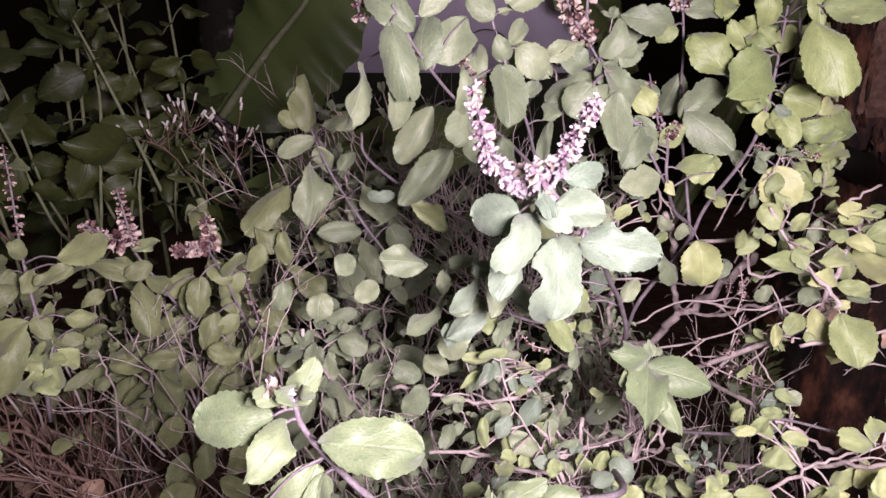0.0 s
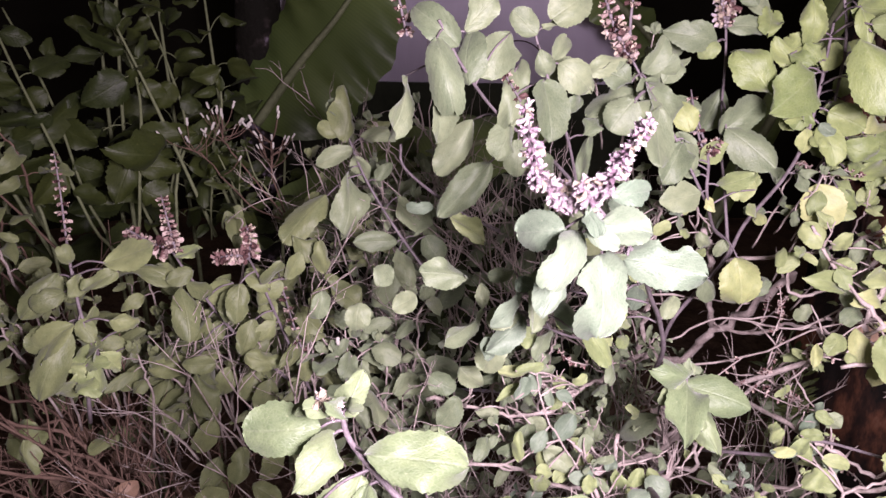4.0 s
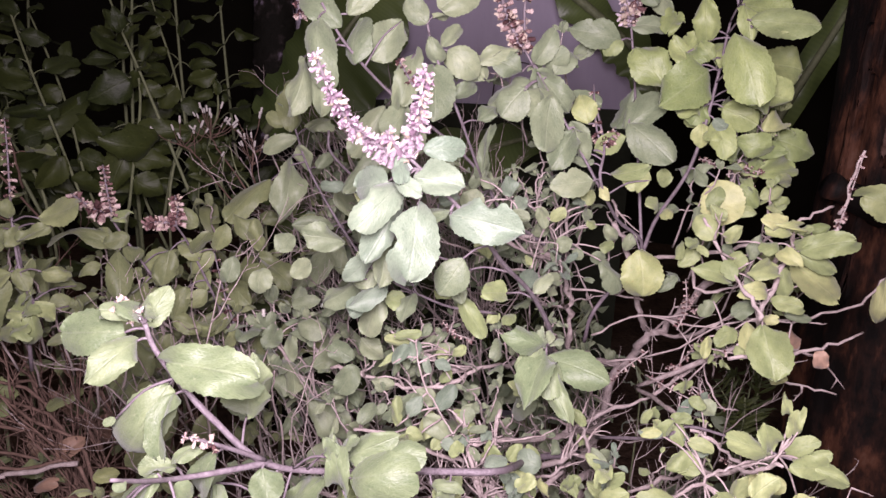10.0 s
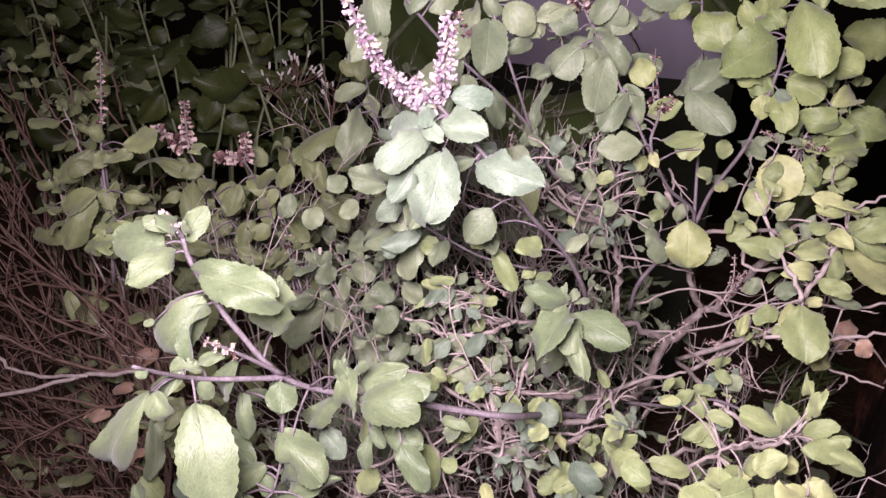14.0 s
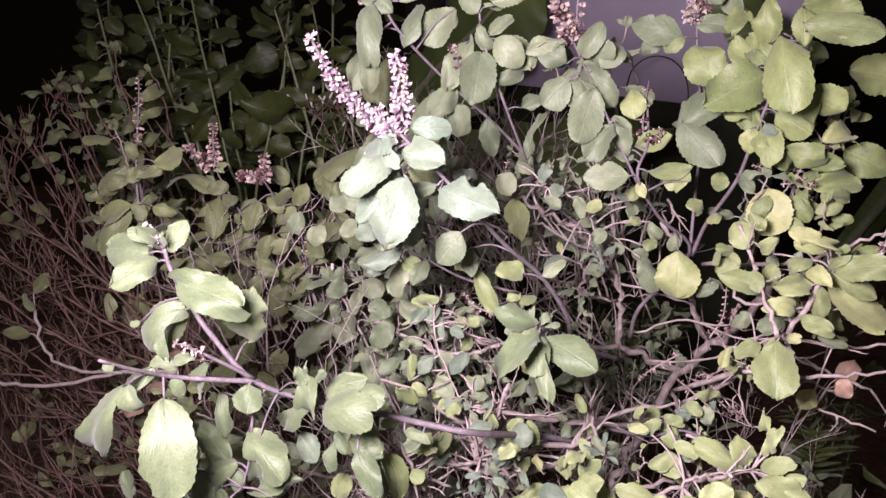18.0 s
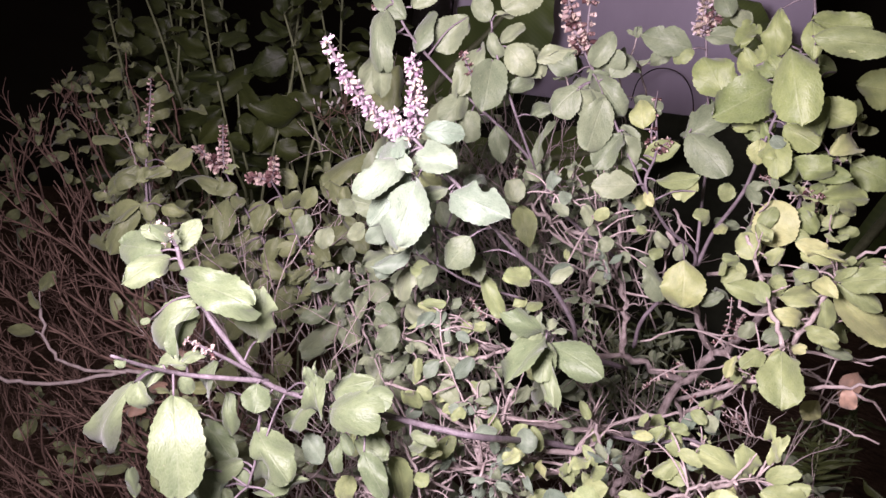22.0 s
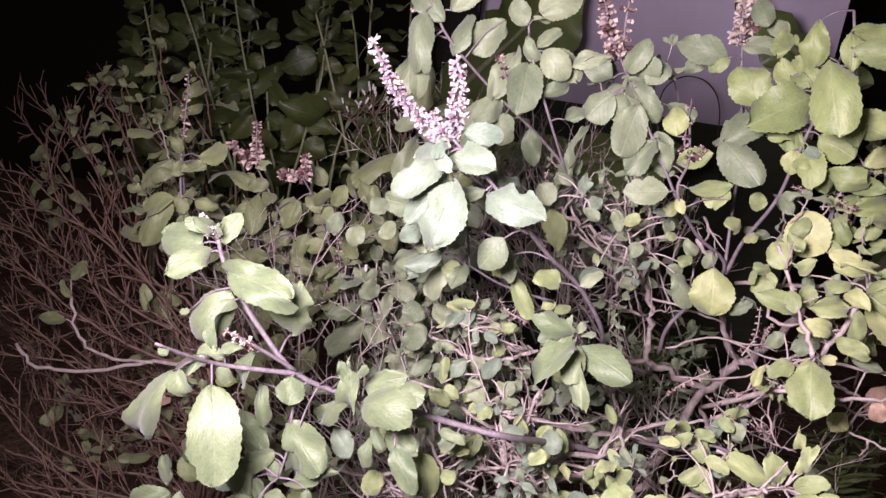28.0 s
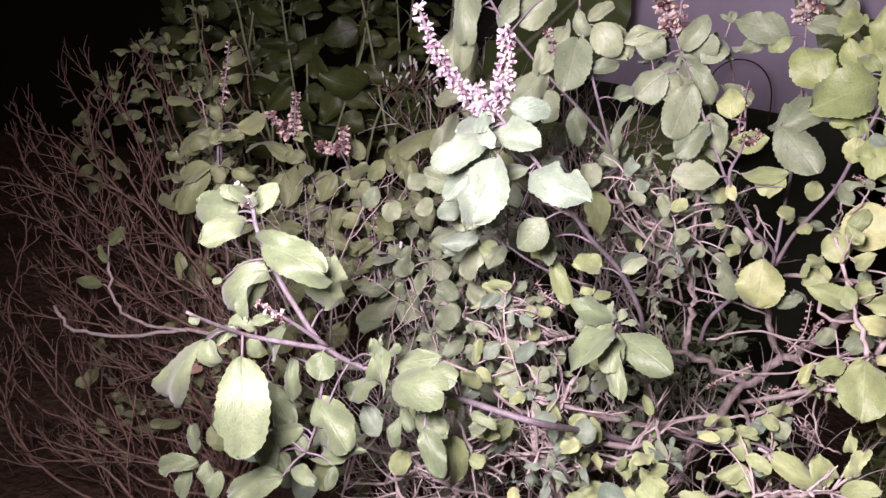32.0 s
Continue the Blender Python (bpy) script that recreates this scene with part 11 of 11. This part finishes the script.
s = Stem(basil, [(-0.004, 0.388, 0.441), (0.005, 0.389, 0.413), (0.011, 0.389, 0.379)], 0.0016, 0.0017, "b", knots=0.3)
s.twigs(4, 0.04, 0.0012, 1, 669, 0.25, 0.5)
s = Stem(basil, [(0.268, 0.491, 0.328), (0.303, 0.514, 0.365), (0.312, 0.521, 0.387)], 0.0034, 0.0025, "b", knots=0.3)
s.twigs(3, 0.04, 0.0012, 1, 670, 0.25, 0.5)
s = Stem(basil, [(0.160, 0.556, 0.453), (0.185, 0.506, 0.480), (0.179, 0.496, 0.508), (0.170, 0.493, 0.532)], 0.0020, 0.0014, "b", knots=0.3)
s.twigs(5, 0.04, 0.0012, 1, 671, 0.25, 0.5)
s = Stem(basil, [(0.296, 0.349, 0.435), (0.296, 0.359, 0.469), (0.284, 0.352, 0.508), (0.260, 0.340, 0.535)], 0.0017, 0.0012, "b", knots=0.3)
s.twigs(3, 0.04, 0.0012, 1, 672, 0.25, 0.5)
s = Stem(basil, [(0.296, 0.359, 0.469), (0.301, 0.333, 0.507), (0.298, 0.319, 0.527)], 0.0015, 0.0010, "b", knots=0.3)
s.twigs(2, 0.04, 0.0012, 1, 673, 0.25, 0.5)
s = Stem(basil, [(0.214, 0.506, 0.444), (0.252, 0.481, 0.485), (0.264, 0.434, 0.522), (0.275, 0.386, 0.556), (0.284, 0.356, 0.581)], 0.0021, 0.0012, "b", knots=0.3)
s.twigs(4, 0.04, 0.0012, 1, 674, 0.25, 0.5)
s = Stem(basil, [(0.292, 0.369, 0.498), (0.339, 0.385, 0.512), (0.365, 0.380, 0.526), (0.381, 0.374, 0.536)], 0.0011, 0.0007, "b", knots=0.3)
s.twigs(3, 0.04, 0.0012, 1, 675, 0.25, 0.5)
s = Stem(basil, [(0.199, 0.489, 0.453), (0.222, 0.422, 0.490), (0.233, 0.374, 0.521), (0.246, 0.340, 0.538)], 0.0019, 0.0010, "b", knots=0.3)
s.twigs(3, 0.04, 0.0012, 1, 676, 0.25, 0.5)
s = Stem(basil, [(0.215, 0.479, 0.391), (0.225, 0.441, 0.424), (0.244, 0.411, 0.451), (0.271, 0.395, 0.459)], 0.0016, 0.0010, "b", knots=0.3)
s.twigs(4, 0.04, 0.0012, 1, 677, 0.25, 0.5)
s = Stem(basil, [(-0.024, 0.412, 0.364), (0.025, 0.434, 0.395), (0.072, 0.444, 0.391), (0.133, 0.460, 0.372)], 0.0018, 0.0019, "b", knots=0.3)
s.twigs(8, 0.04, 0.0012, 1, 678, 0.25, 0.5)
s = Stem(basil, [(-0.062, 0.399, 0.389), (-0.024, 0.414, 0.399), (0.004, 0.431, 0.419), (0.054, 0.446, 0.431)], 0.0015, 0.0013, "b", knots=0.3)
s.twigs(7, 0.04, 0.0012, 1, 679, 0.25, 0.5)
s = Stem(basil, [(0.164, 0.439, 0.365), (0.208, 0.468, 0.386), (0.253, 0.485, 0.403), (0.301, 0.496, 0.403)], 0.0018, 0.0014, "b", knots=0.3)
s.twigs(6, 0.04, 0.0012, 1, 680, 0.25, 0.5)
leaf(s, 0.291, 0.319, 0.527, 0.267, 0.306, 0.524, 0.0156, -5, "l")
leaf(s, 0.297, 0.320, 0.531, 0.314, 0.323, 0.551, 0.0165, -7, "l", 0)
leaf(s, 0.304, 0.317, 0.519, 0.338, 0.311, 0.496, 0.0181, -13, "l", 2, 2)
leaf(s, 0.300, 0.316, 0.518, 0.298, 0.311, 0.493, 0.0103, -10)
leaf(s, 0.312, 0.329, 0.525, 0.329, 0.332, 0.504, 0.0113, -50, "l", 2, 2)
leaf(s, 0.286, 0.333, 0.481, 0.311, 0.337, 0.468, 0.0168, -31, "y", 3)
leaf(s, 0.311, 0.323, 0.476, 0.331, 0.327, 0.469, 0.0123, -22, "l", 2)
leaf(s, 0.360, 0.371, 0.529, 0.372, 0.358, 0.510, 0.0163, -34, "g", 3)
leaf(s, 0.369, 0.365, 0.539, 0.376, 0.361, 0.550, 0.0177, -19, "l", 2, 2)
leaf(s, 0.122, 0.425, 0.510, 0.128, 0.415, 0.494, 0.0154, -18, "p")
leaf(s, 0.144, 0.436, 0.511, 0.126, 0.442, 0.516, 0.0188, -10, "p", 3)
leaf(s, 0.174, 0.447, 0.479, 0.168, 0.459, 0.492, 0.0102, 17, "l", 0, 2)
leaf(s, 0.185, 0.460, 0.487, 0.198, 0.460, 0.474, 0.0114, -6, "l", 0)
leaf(s, 0.201, 0.440, 0.486, 0.219, 0.435, 0.467, 0.0150, -13, "l", 2)
leaf(s, 0.160, 0.428, 0.483, 0.181, 0.417, 0.469, 0.0215, 17, "p", 3)
leaf(s, 0.168, 0.423, 0.467, 0.153, 0.415, 0.446, 0.0177, -14, "p", 0)
leaf(s, 0.150, 0.430, 0.461, 0.137, 0.419, 0.456, 0.0149, -21, "l")
leaf(s, 0.173, 0.405, 0.472, 0.201, 0.401, 0.442, 0.0239, -21, "p")
leaf(s, 0.210, 0.416, 0.439, 0.215, 0.419, 0.450, 0.0098, -13, "l", 1, 2)
leaf(s, 0.185, 0.476, 0.508, 0.198, 0.463, 0.496, 0.0093, -3, "g", 0)
leaf(s, 0.253, 0.450, 0.540, 0.236, 0.458, 0.540, 0.0129, 23, "p", 3)
leaf(s, 0.247, 0.447, 0.534, 0.240, 0.456, 0.553, 0.0128, -6, "l", 2)
leaf(s, 0.251, 0.439, 0.539, 0.267, 0.440, 0.537, 0.0136, -3, "p", 2, 2)
leaf(s, 0.238, 0.436, 0.530, 0.259, 0.426, 0.529, 0.0163, 15, "l", 2)
leaf(s, 0.263, 0.464, 0.555, 0.270, 0.459, 0.567, 0.0139, 4, "g", 2, 2)
leaf(s, 0.226, 0.477, 0.538, 0.230, 0.471, 0.552, 0.0112, 23, "l", 2)
leaf(s, 0.213, 0.440, 0.547, 0.230, 0.435, 0.550, 0.0077, -13, "p")
leaf(s, 0.054, 0.356, 0.517, 0.069, 0.354, 0.484, 0.0226, -33, "l", 2)
leaf(s, 0.070, 0.371, 0.500, 0.082, 0.363, 0.497, 0.0124, -12, "l", 2, 2)
leaf(s, 0.035, 0.368, 0.529, 0.041, 0.359, 0.513, 0.0123, -1, "l")
leaf(s, 0.085, 0.406, 0.518, 0.075, 0.393, 0.502, 0.0140, -15, "l")
leaf(s, 0.097, 0.408, 0.459, 0.104, 0.395, 0.448, 0.0106, 1, "y", 3)
leaf(s, -0.112, 0.369, 0.423, -0.138, 0.374, 0.424, 0.0151, 20, "p", 3)
leaf(s, -0.109, 0.370, 0.427, -0.124, 0.371, 0.408, 0.0132, -15, "p", 3)
leaf(s, -0.150, 0.411, 0.436, -0.110, 0.398, 0.419, 0.0308, -27, "e", 0)
leaf(s, -0.201, 0.394, 0.451, -0.190, 0.371, 0.403, 0.0212, -22, "g", 2, 2)
leaf(s, -0.210, 0.439, 0.410, -0.183, 0.425, 0.389, 0.0327, -4, "e")
leaf(s, -0.170, 0.380, 0.404, -0.143, 0.385, 0.384, 0.0303, -12, "p")
leaf(s, -0.205, 0.377, 0.398, -0.186, 0.380, 0.378, 0.0215, -5, "l")
leaf(s, -0.300, 0.527, 0.386, -0.278, 0.538, 0.384, 0.0159, 3, "y", 3)
leaf(s, -0.227, 0.524, 0.430, -0.259, 0.523, 0.405, 0.0249, -20, "e")
leaf(s, -0.492, 0.629, 0.422, -0.461, 0.610, 0.394, 0.0406, -4, "l", 3)
leaf(s, -0.097, 0.352, 0.431, -0.077, 0.346, 0.411, 0.0273, -26, "g", 3)
leaf(s, -0.065, 0.335, 0.436, -0.047, 0.335, 0.422, 0.0220, 11, "p", 2)
leaf(s, -0.048, 0.340, 0.449, -0.030, 0.337, 0.438, 0.0176, 19, "l")
leaf(s, -0.014, 0.344, 0.519, 0.009, 0.334, 0.508, 0.0185, 9, "p", 0)
leaf(s, 0.005, 0.401, 0.510, 0.002, 0.389, 0.479, 0.0188, 5, "l", 3, 2)
leaf(s, 0.218, 0.336, 0.529, 0.204, 0.325, 0.499, 0.0237, 9, "l", 3, 2)
leaf(s, 0.211, 0.340, 0.542, 0.193, 0.347, 0.548, 0.0173, 14, "l", 2)
leaf(s, 0.231, 0.342, 0.485, 0.203, 0.341, 0.489, 0.0110, 3, "g", 2, 2)
leaf(s, 0.252, 0.330, 0.537, 0.229, 0.342, 0.542, 0.0243, 3, "l")
leaf(s, 0.251, 0.334, 0.549, 0.266, 0.337, 0.558, 0.0209, 44, "l", 2)
leaf(s, 0.255, 0.330, 0.537, 0.270, 0.325, 0.534, 0.0208, -17, "l", 1, 2)
leaf(s, 0.253, 0.343, 0.547, 0.248, 0.346, 0.561, 0.0204, -21, "l", 2)
leaf(s, 0.270, 0.343, 0.545, 0.288, 0.342, 0.535, 0.0188, -9, "l")
leaf(s, 0.286, 0.348, 0.557, 0.313, 0.348, 0.523, 0.0248, 2, "y", 0)
leaf(s, 0.255, 0.334, 0.517, 0.247, 0.331, 0.505, 0.0131, 11, "l")
leaf(s, 0.267, 0.341, 0.508, 0.278, 0.340, 0.495, 0.0092, 8, "l", 2, 2)
leaf(s, 0.271, 0.357, 0.556, 0.287, 0.366, 0.567, 0.0167, 30, "l", 0)
bare_branch(dry_bush, [(-0.370, 0.500, -0.020), (-0.279, 0.581, 0.306), (-0.319, 0.599, 0.330), (-0.374, 0.614, 0.348), (-0.430, 0.632, 0.373), (-0.489, 0.656, 0.419)], 0.0022, 8, 0.11, 440)
bare_branch(dry_bush, [(-0.350, 0.480, -0.020), (-0.278, 0.563, 0.310), (-0.343, 0.577, 0.326), (-0.409, 0.587, 0.330), (-0.491, 0.595, 0.327)], 0.0022, 8, 0.11, 441)
bare_branch(dry_bush, [(-0.330, 0.460, -0.020), (-0.281, 0.538, 0.296), (-0.298, 0.561, 0.332), (-0.322, 0.581, 0.362), (-0.343, 0.602, 0.394)], 0.0022, 6, 0.11, 442)
bare_branch(dry_bush, [(-0.310, 0.500, -0.020), (-0.266, 0.569, 0.329), (-0.299, 0.589, 0.360), (-0.327, 0.614, 0.404), (-0.341, 0.636, 0.437)], 0.0022, 6, 0.11, 443)
bare_branch(dry_bush, [(-0.370, 0.480, -0.020), (-0.276, 0.509, 0.266), (-0.296, 0.527, 0.288), (-0.328, 0.543, 0.304), (-0.366, 0.555, 0.308)], 0.0022, 7, 0.11, 444)
bare_branch(dry_bush, [(-0.350, 0.460, -0.020), (-0.313, 0.541, 0.246), (-0.392, 0.552, 0.255), (-0.439, 0.563, 0.258), (-0.488, 0.579, 0.275)], 0.0022, 6, 0.11, 445)
sprig(basil_back, [(0.169, 0.686, 0.283), (0.155, 0.665, 0.358), (0.150, 0.658, 0.380), (0.148, 0.658, 0.411)], 0.0015, 0.0009, 4, 0.035, "g", "b", 5200)
sprig(basil_back, [(0.008, 0.664, 0.300), (-0.010, 0.641, 0.367), (-0.025, 0.633, 0.391), (-0.024, 0.631, 0.415)], 0.0015, 0.0009, 4, 0.038, "g", "b", 5201)
sprig(basil_back, [(-0.019, 0.652, 0.134), (-0.014, 0.638, 0.230), (-0.026, 0.635, 0.268), (-0.017, 0.635, 0.298)], 0.0016, 0.0009, 4, 0.041, "g", "b", 5202)
sprig(basil_back, [(-0.050, 0.665, 0.220), (-0.060, 0.649, 0.308), (-0.070, 0.645, 0.343), (-0.075, 0.644, 0.372)], 0.0016, 0.0009, 4, 0.035, "g", "b", 5203)
sprig(basil_back, [(-0.005, 0.620, 0.321), (0.000, 0.592, 0.370), (0.006, 0.585, 0.393), (0.001, 0.578, 0.403)], 0.0014, 0.0008, 4, 0.040, "g", "b", 5204)
sprig(basil_back, [(-0.083, 0.633, 0.099), (-0.097, 0.625, 0.215), (-0.100, 0.626, 0.263), (-0.106, 0.627, 0.299)], 0.0016, 0.0009, 4, 0.043, "g", "b", 5205)
sprig(basil_back, [(0.033, 0.594, 0.250), (0.024, 0.569, 0.312), (0.020, 0.561, 0.333), (0.021, 0.558, 0.354)], 0.0014, 0.0008, 4, 0.037, "g", "b", 5206)
sprig(basil_back, [(-0.091, 0.610, 0.204), (-0.102, 0.589, 0.278), (-0.104, 0.583, 0.306), (-0.114, 0.580, 0.330)], 0.0015, 0.0008, 4, 0.033, "g", "b", 5207)
sprig(basil_back, [(-0.093, 0.675, 0.180), (-0.100, 0.651, 0.243), (-0.106, 0.643, 0.265), (-0.108, 0.639, 0.286)], 0.0016, 0.0009, 4, 0.045, "g", "b", 5208)
sprig(basil_back, [(-0.050, 0.635, 0.284), (-0.068, 0.606, 0.333), (-0.078, 0.595, 0.345), (-0.087, 0.591, 0.366)], 0.0015, 0.0008, 4, 0.043, "g", "b", 5209)
sprig(basil_back, [(-0.053, 0.687, 0.235), (-0.048, 0.670, 0.319), (-0.055, 0.668, 0.359), (-0.055, 0.664, 0.379)], 0.0016, 0.0009, 4, 0.044, "g", "b", 5210)
sprig(basil_back, [(0.185, 0.616, 0.308), (0.150, 0.596, 0.387), (0.140, 0.592, 0.422), (0.120, 0.588, 0.443)], 0.0014, 0.0008, 4, 0.033, "g", "b", 5211)
sprig(basil_back, [(-0.058, 0.654, 0.167), (-0.054, 0.631, 0.233), (-0.043, 0.626, 0.262), (-0.049, 0.621, 0.279)], 0.0016, 0.0009, 4, 0.038, "g", "b", 5212)
sprig(basil_back, [(-0.110, 0.655, 0.193), (-0.128, 0.637, 0.277), (-0.137, 0.633, 0.314), (-0.140, 0.631, 0.337)], 0.0016, 0.0009, 4, 0.048, "g", "b", 5213)
sprig(basil_back, [(0.370, 0.710, 0.142), (0.360, 0.694, 0.234), (0.348, 0.690, 0.267), (0.356, 0.691, 0.300)], 0.0016, 0.0009, 4, 0.033, "g", "b", 5300)
sprig(basil_back, [(0.443, 0.786, 0.242), (0.408, 0.764, 0.316), (0.397, 0.757, 0.340), (0.388, 0.756, 0.369)], 0.0017, 0.0010, 4, 0.039, "g", "b", 5301)
sprig(basil_back, [(0.342, 0.805, 0.220), (0.343, 0.778, 0.275), (0.341, 0.767, 0.286), (0.342, 0.765, 0.312)], 0.0018, 0.0010, 4, 0.035, "g", "b", 5302)
sprig(basil_back, [(0.321, 0.692, 0.198), (0.300, 0.667, 0.261), (0.293, 0.659, 0.283), (0.285, 0.656, 0.304)], 0.0016, 0.0009, 4, 0.039, "g", "b", 5303)
sprig(basil_back, [(0.426, 0.730, 0.157), (0.412, 0.707, 0.224), (0.406, 0.698, 0.244), (0.408, 0.697, 0.271)], 0.0017, 0.0010, 4, 0.036, "g", "b", 5304)
sprig(basil_back, [(0.362, 0.795, 0.190), (0.332, 0.770, 0.254), (0.323, 0.765, 0.285), (0.316, 0.760, 0.300)], 0.0017, 0.0010, 4, 0.039, "g", "b", 5305)
sprig(basil_back, [(0.314, 0.694, 0.126), (0.263, 0.681, 0.230), (0.251, 0.677, 0.265), (0.221, 0.678, 0.304)], 0.0016, 0.0009, 4, 0.036, "g", "b", 5306)
sprig(basil_back, [(0.439, 0.702, 0.260), (0.405, 0.673, 0.313), (0.389, 0.664, 0.331), (0.379, 0.659, 0.349)], 0.0016, 0.0009, 4, 0.041, "g", "b", 5307)
sprig(basil_back, [(-0.171, 0.632, 0.279), (-0.157, 0.612, 0.352), (-0.154, 0.608, 0.387), (-0.155, 0.604, 0.403)], 0.0015, 0.0008, 4, 0.042, "e", "b", 5400)
sprig(basil_back, [(-0.357, 0.580, 0.142), (-0.335, 0.567, 0.235), (-0.324, 0.564, 0.271), (-0.323, 0.563, 0.300)], 0.0015, 0.0008, 4, 0.031, "e", "b", 5401)
sprig(basil_back, [(-0.124, 0.603, 0.170), (-0.144, 0.580, 0.241), (-0.149, 0.572, 0.262), (-0.155, 0.571, 0.290)], 0.0015, 0.0008, 4, 0.042, "e", "b", 5402)
sprig(basil_back, [(-0.336, 0.593, 0.121), (-0.302, 0.583, 0.226), (-0.292, 0.579, 0.259), (-0.285, 0.583, 0.301)], 0.0015, 0.0009, 4, 0.030, "e", "b", 5403)
sprig(basil_back, [(-0.232, 0.646, 0.177), (-0.244, 0.619, 0.233), (-0.263, 0.614, 0.267), (-0.273, 0.605, 0.269)], 0.0016, 0.0009, 4, 0.038, "e", "b", 5404)
sprig(basil_back, [(-0.261, 0.558, 0.232), (-0.251, 0.535, 0.299), (-0.251, 0.528, 0.323), (-0.248, 0.525, 0.345)], 0.0014, 0.0008, 4, 0.041, "e", "b", 5405)
sprig(basil_back, [(-0.228, 0.585, 0.224), (-0.214, 0.570, 0.317), (-0.208, 0.568, 0.354), (-0.203, 0.567, 0.384)], 0.0014, 0.0008, 4, 0.034, "e", "b", 5406)
sprig(basil_back, [(-0.292, 0.644, 0.217), (-0.286, 0.621, 0.282), (-0.288, 0.611, 0.297), (-0.282, 0.611, 0.327)], 0.0015, 0.0009, 4, 0.043, "e", "b", 5407)
thicket(basil, (-0.058, 0.544, 0.288), (-0.2, 0.0, 0.5), 10, 0.15, 0.0011, 190, 0.7, 3, "b")
thicket(basil, (0.009, 0.524, 0.279), (-0.2, 0.0, 0.5), 10, 0.15, 0.0011, 191, 0.7, 3, "b")
thicket(basil, (0.070, 0.531, 0.294), (-0.2, 0.0, 0.5), 10, 0.15, 0.0011, 192, 0.7, 3, "b")
thicket(basil, (0.131, 0.515, 0.297), (-0.2, 0.0, 0.5), 10, 0.15, 0.0011, 193, 0.7, 3, "b")
thicket(basil, (0.191, 0.518, 0.300), (-0.2, 0.0, 0.5), 10, 0.15, 0.0011, 194, 0.7, 3, "b")
thicket(basil, (0.260, 0.561, 0.302), (-0.2, 0.0, 0.5), 10, 0.15, 0.0011, 195, 0.7, 3, "b")
thicket(basil, (0.330, 0.545, 0.305), (-0.2, 0.0, 0.5), 10, 0.15, 0.0011, 196, 0.7, 3, "b")
thicket(basil, (-0.105, 0.586, 0.301), (-0.2, 0.0, 0.5), 10, 0.15, 0.0011, 197, 0.7, 3, "b")
thicket(basil, (0.027, 0.597, 0.319), (-0.2, 0.0, 0.5), 10, 0.15, 0.0011, 198, 0.7, 3, "b")
thicket(basil, (0.312, 0.628, 0.322), (-0.2, 0.0, 0.5), 10, 0.15, 0.0011, 199, 0.7, 3, "b")
leaf(s, -0.352, 0.545, 0.388, -0.331, 0.563, 0.404, 0.0213, -2, "d", 3)
leaf(s, -0.404, 0.521, 0.320, -0.379, 0.526, 0.334, 0.0186, -16, "d", 3)
leaf(s, -0.322, 0.518, 0.300, -0.336, 0.507, 0.286, 0.0186, 26, "d", 3)
leaf(s, -0.375, 0.534, 0.357, -0.345, 0.529, 0.373, 0.0136, 5, "d", 3)
s = Stem(basil, [(0.069, 0.421, 0.676), (0.048, 0.414, 0.682), (0.025, 0.414, 0.678), (0.011, 0.413, 0.661)], 0.0008, 0.0005, "v")
leaf(s, 0.022, 0.395, 0.687, 0.005, 0.389, 0.666, 0.0167, -32, "p", 2)
leaf(s, 0.028, 0.420, 0.660, 0.002, 0.403, 0.642, 0.0182, 34, "p", 0, 2)
leaf(s, 0.027, 0.388, 0.693, 0.019, 0.386, 0.700, 0.0125, -30, "p")
leaf(s, 0.040, 0.424, 0.688, 0.043, 0.408, 0.675, 0.0144, -33, "p", 2)
leaf(s, 0.036, 0.417, 0.704, 0.039, 0.425, 0.688, 0.0111, -15, "g", 2)
leaf(s, 0.061, 0.430, 0.713, 0.071, 0.449, 0.718, 0.0131, 3, "p", 3)
leaf(s, 0.056, 0.497, 0.695, 0.070, 0.494, 0.679, 0.0167, -4)
leaf(s, 0.007, 0.426, 0.641, 0.002, 0.411, 0.633, 0.0152, -28, "p", 2)
leaf(s, 0.023, 0.432, 0.640, 0.039, 0.433, 0.636, 0.0159, -6, "l")
leaf(s, 0.055, 0.466, 0.637, 0.069, 0.459, 0.635, 0.0142, -8, "l", 2, 2)
leaf(s, -0.077, 0.481, 0.654, -0.070, 0.499, 0.664, 0.0183, 9, "g", 1, 2)
leaf(s, -0.092, 0.490, 0.636, -0.095, 0.483, 0.616, 0.0203, 33, "g", 3)
leaf(s, -0.066, 0.479, 0.636, -0.048, 0.478, 0.648, 0.0172, 7, "g", 0)
leaf(s, -0.123, 0.500, 0.641, -0.127, 0.493, 0.620, 0.0167, -8, "g", 2)

for s in STEMS:
    s.finish()
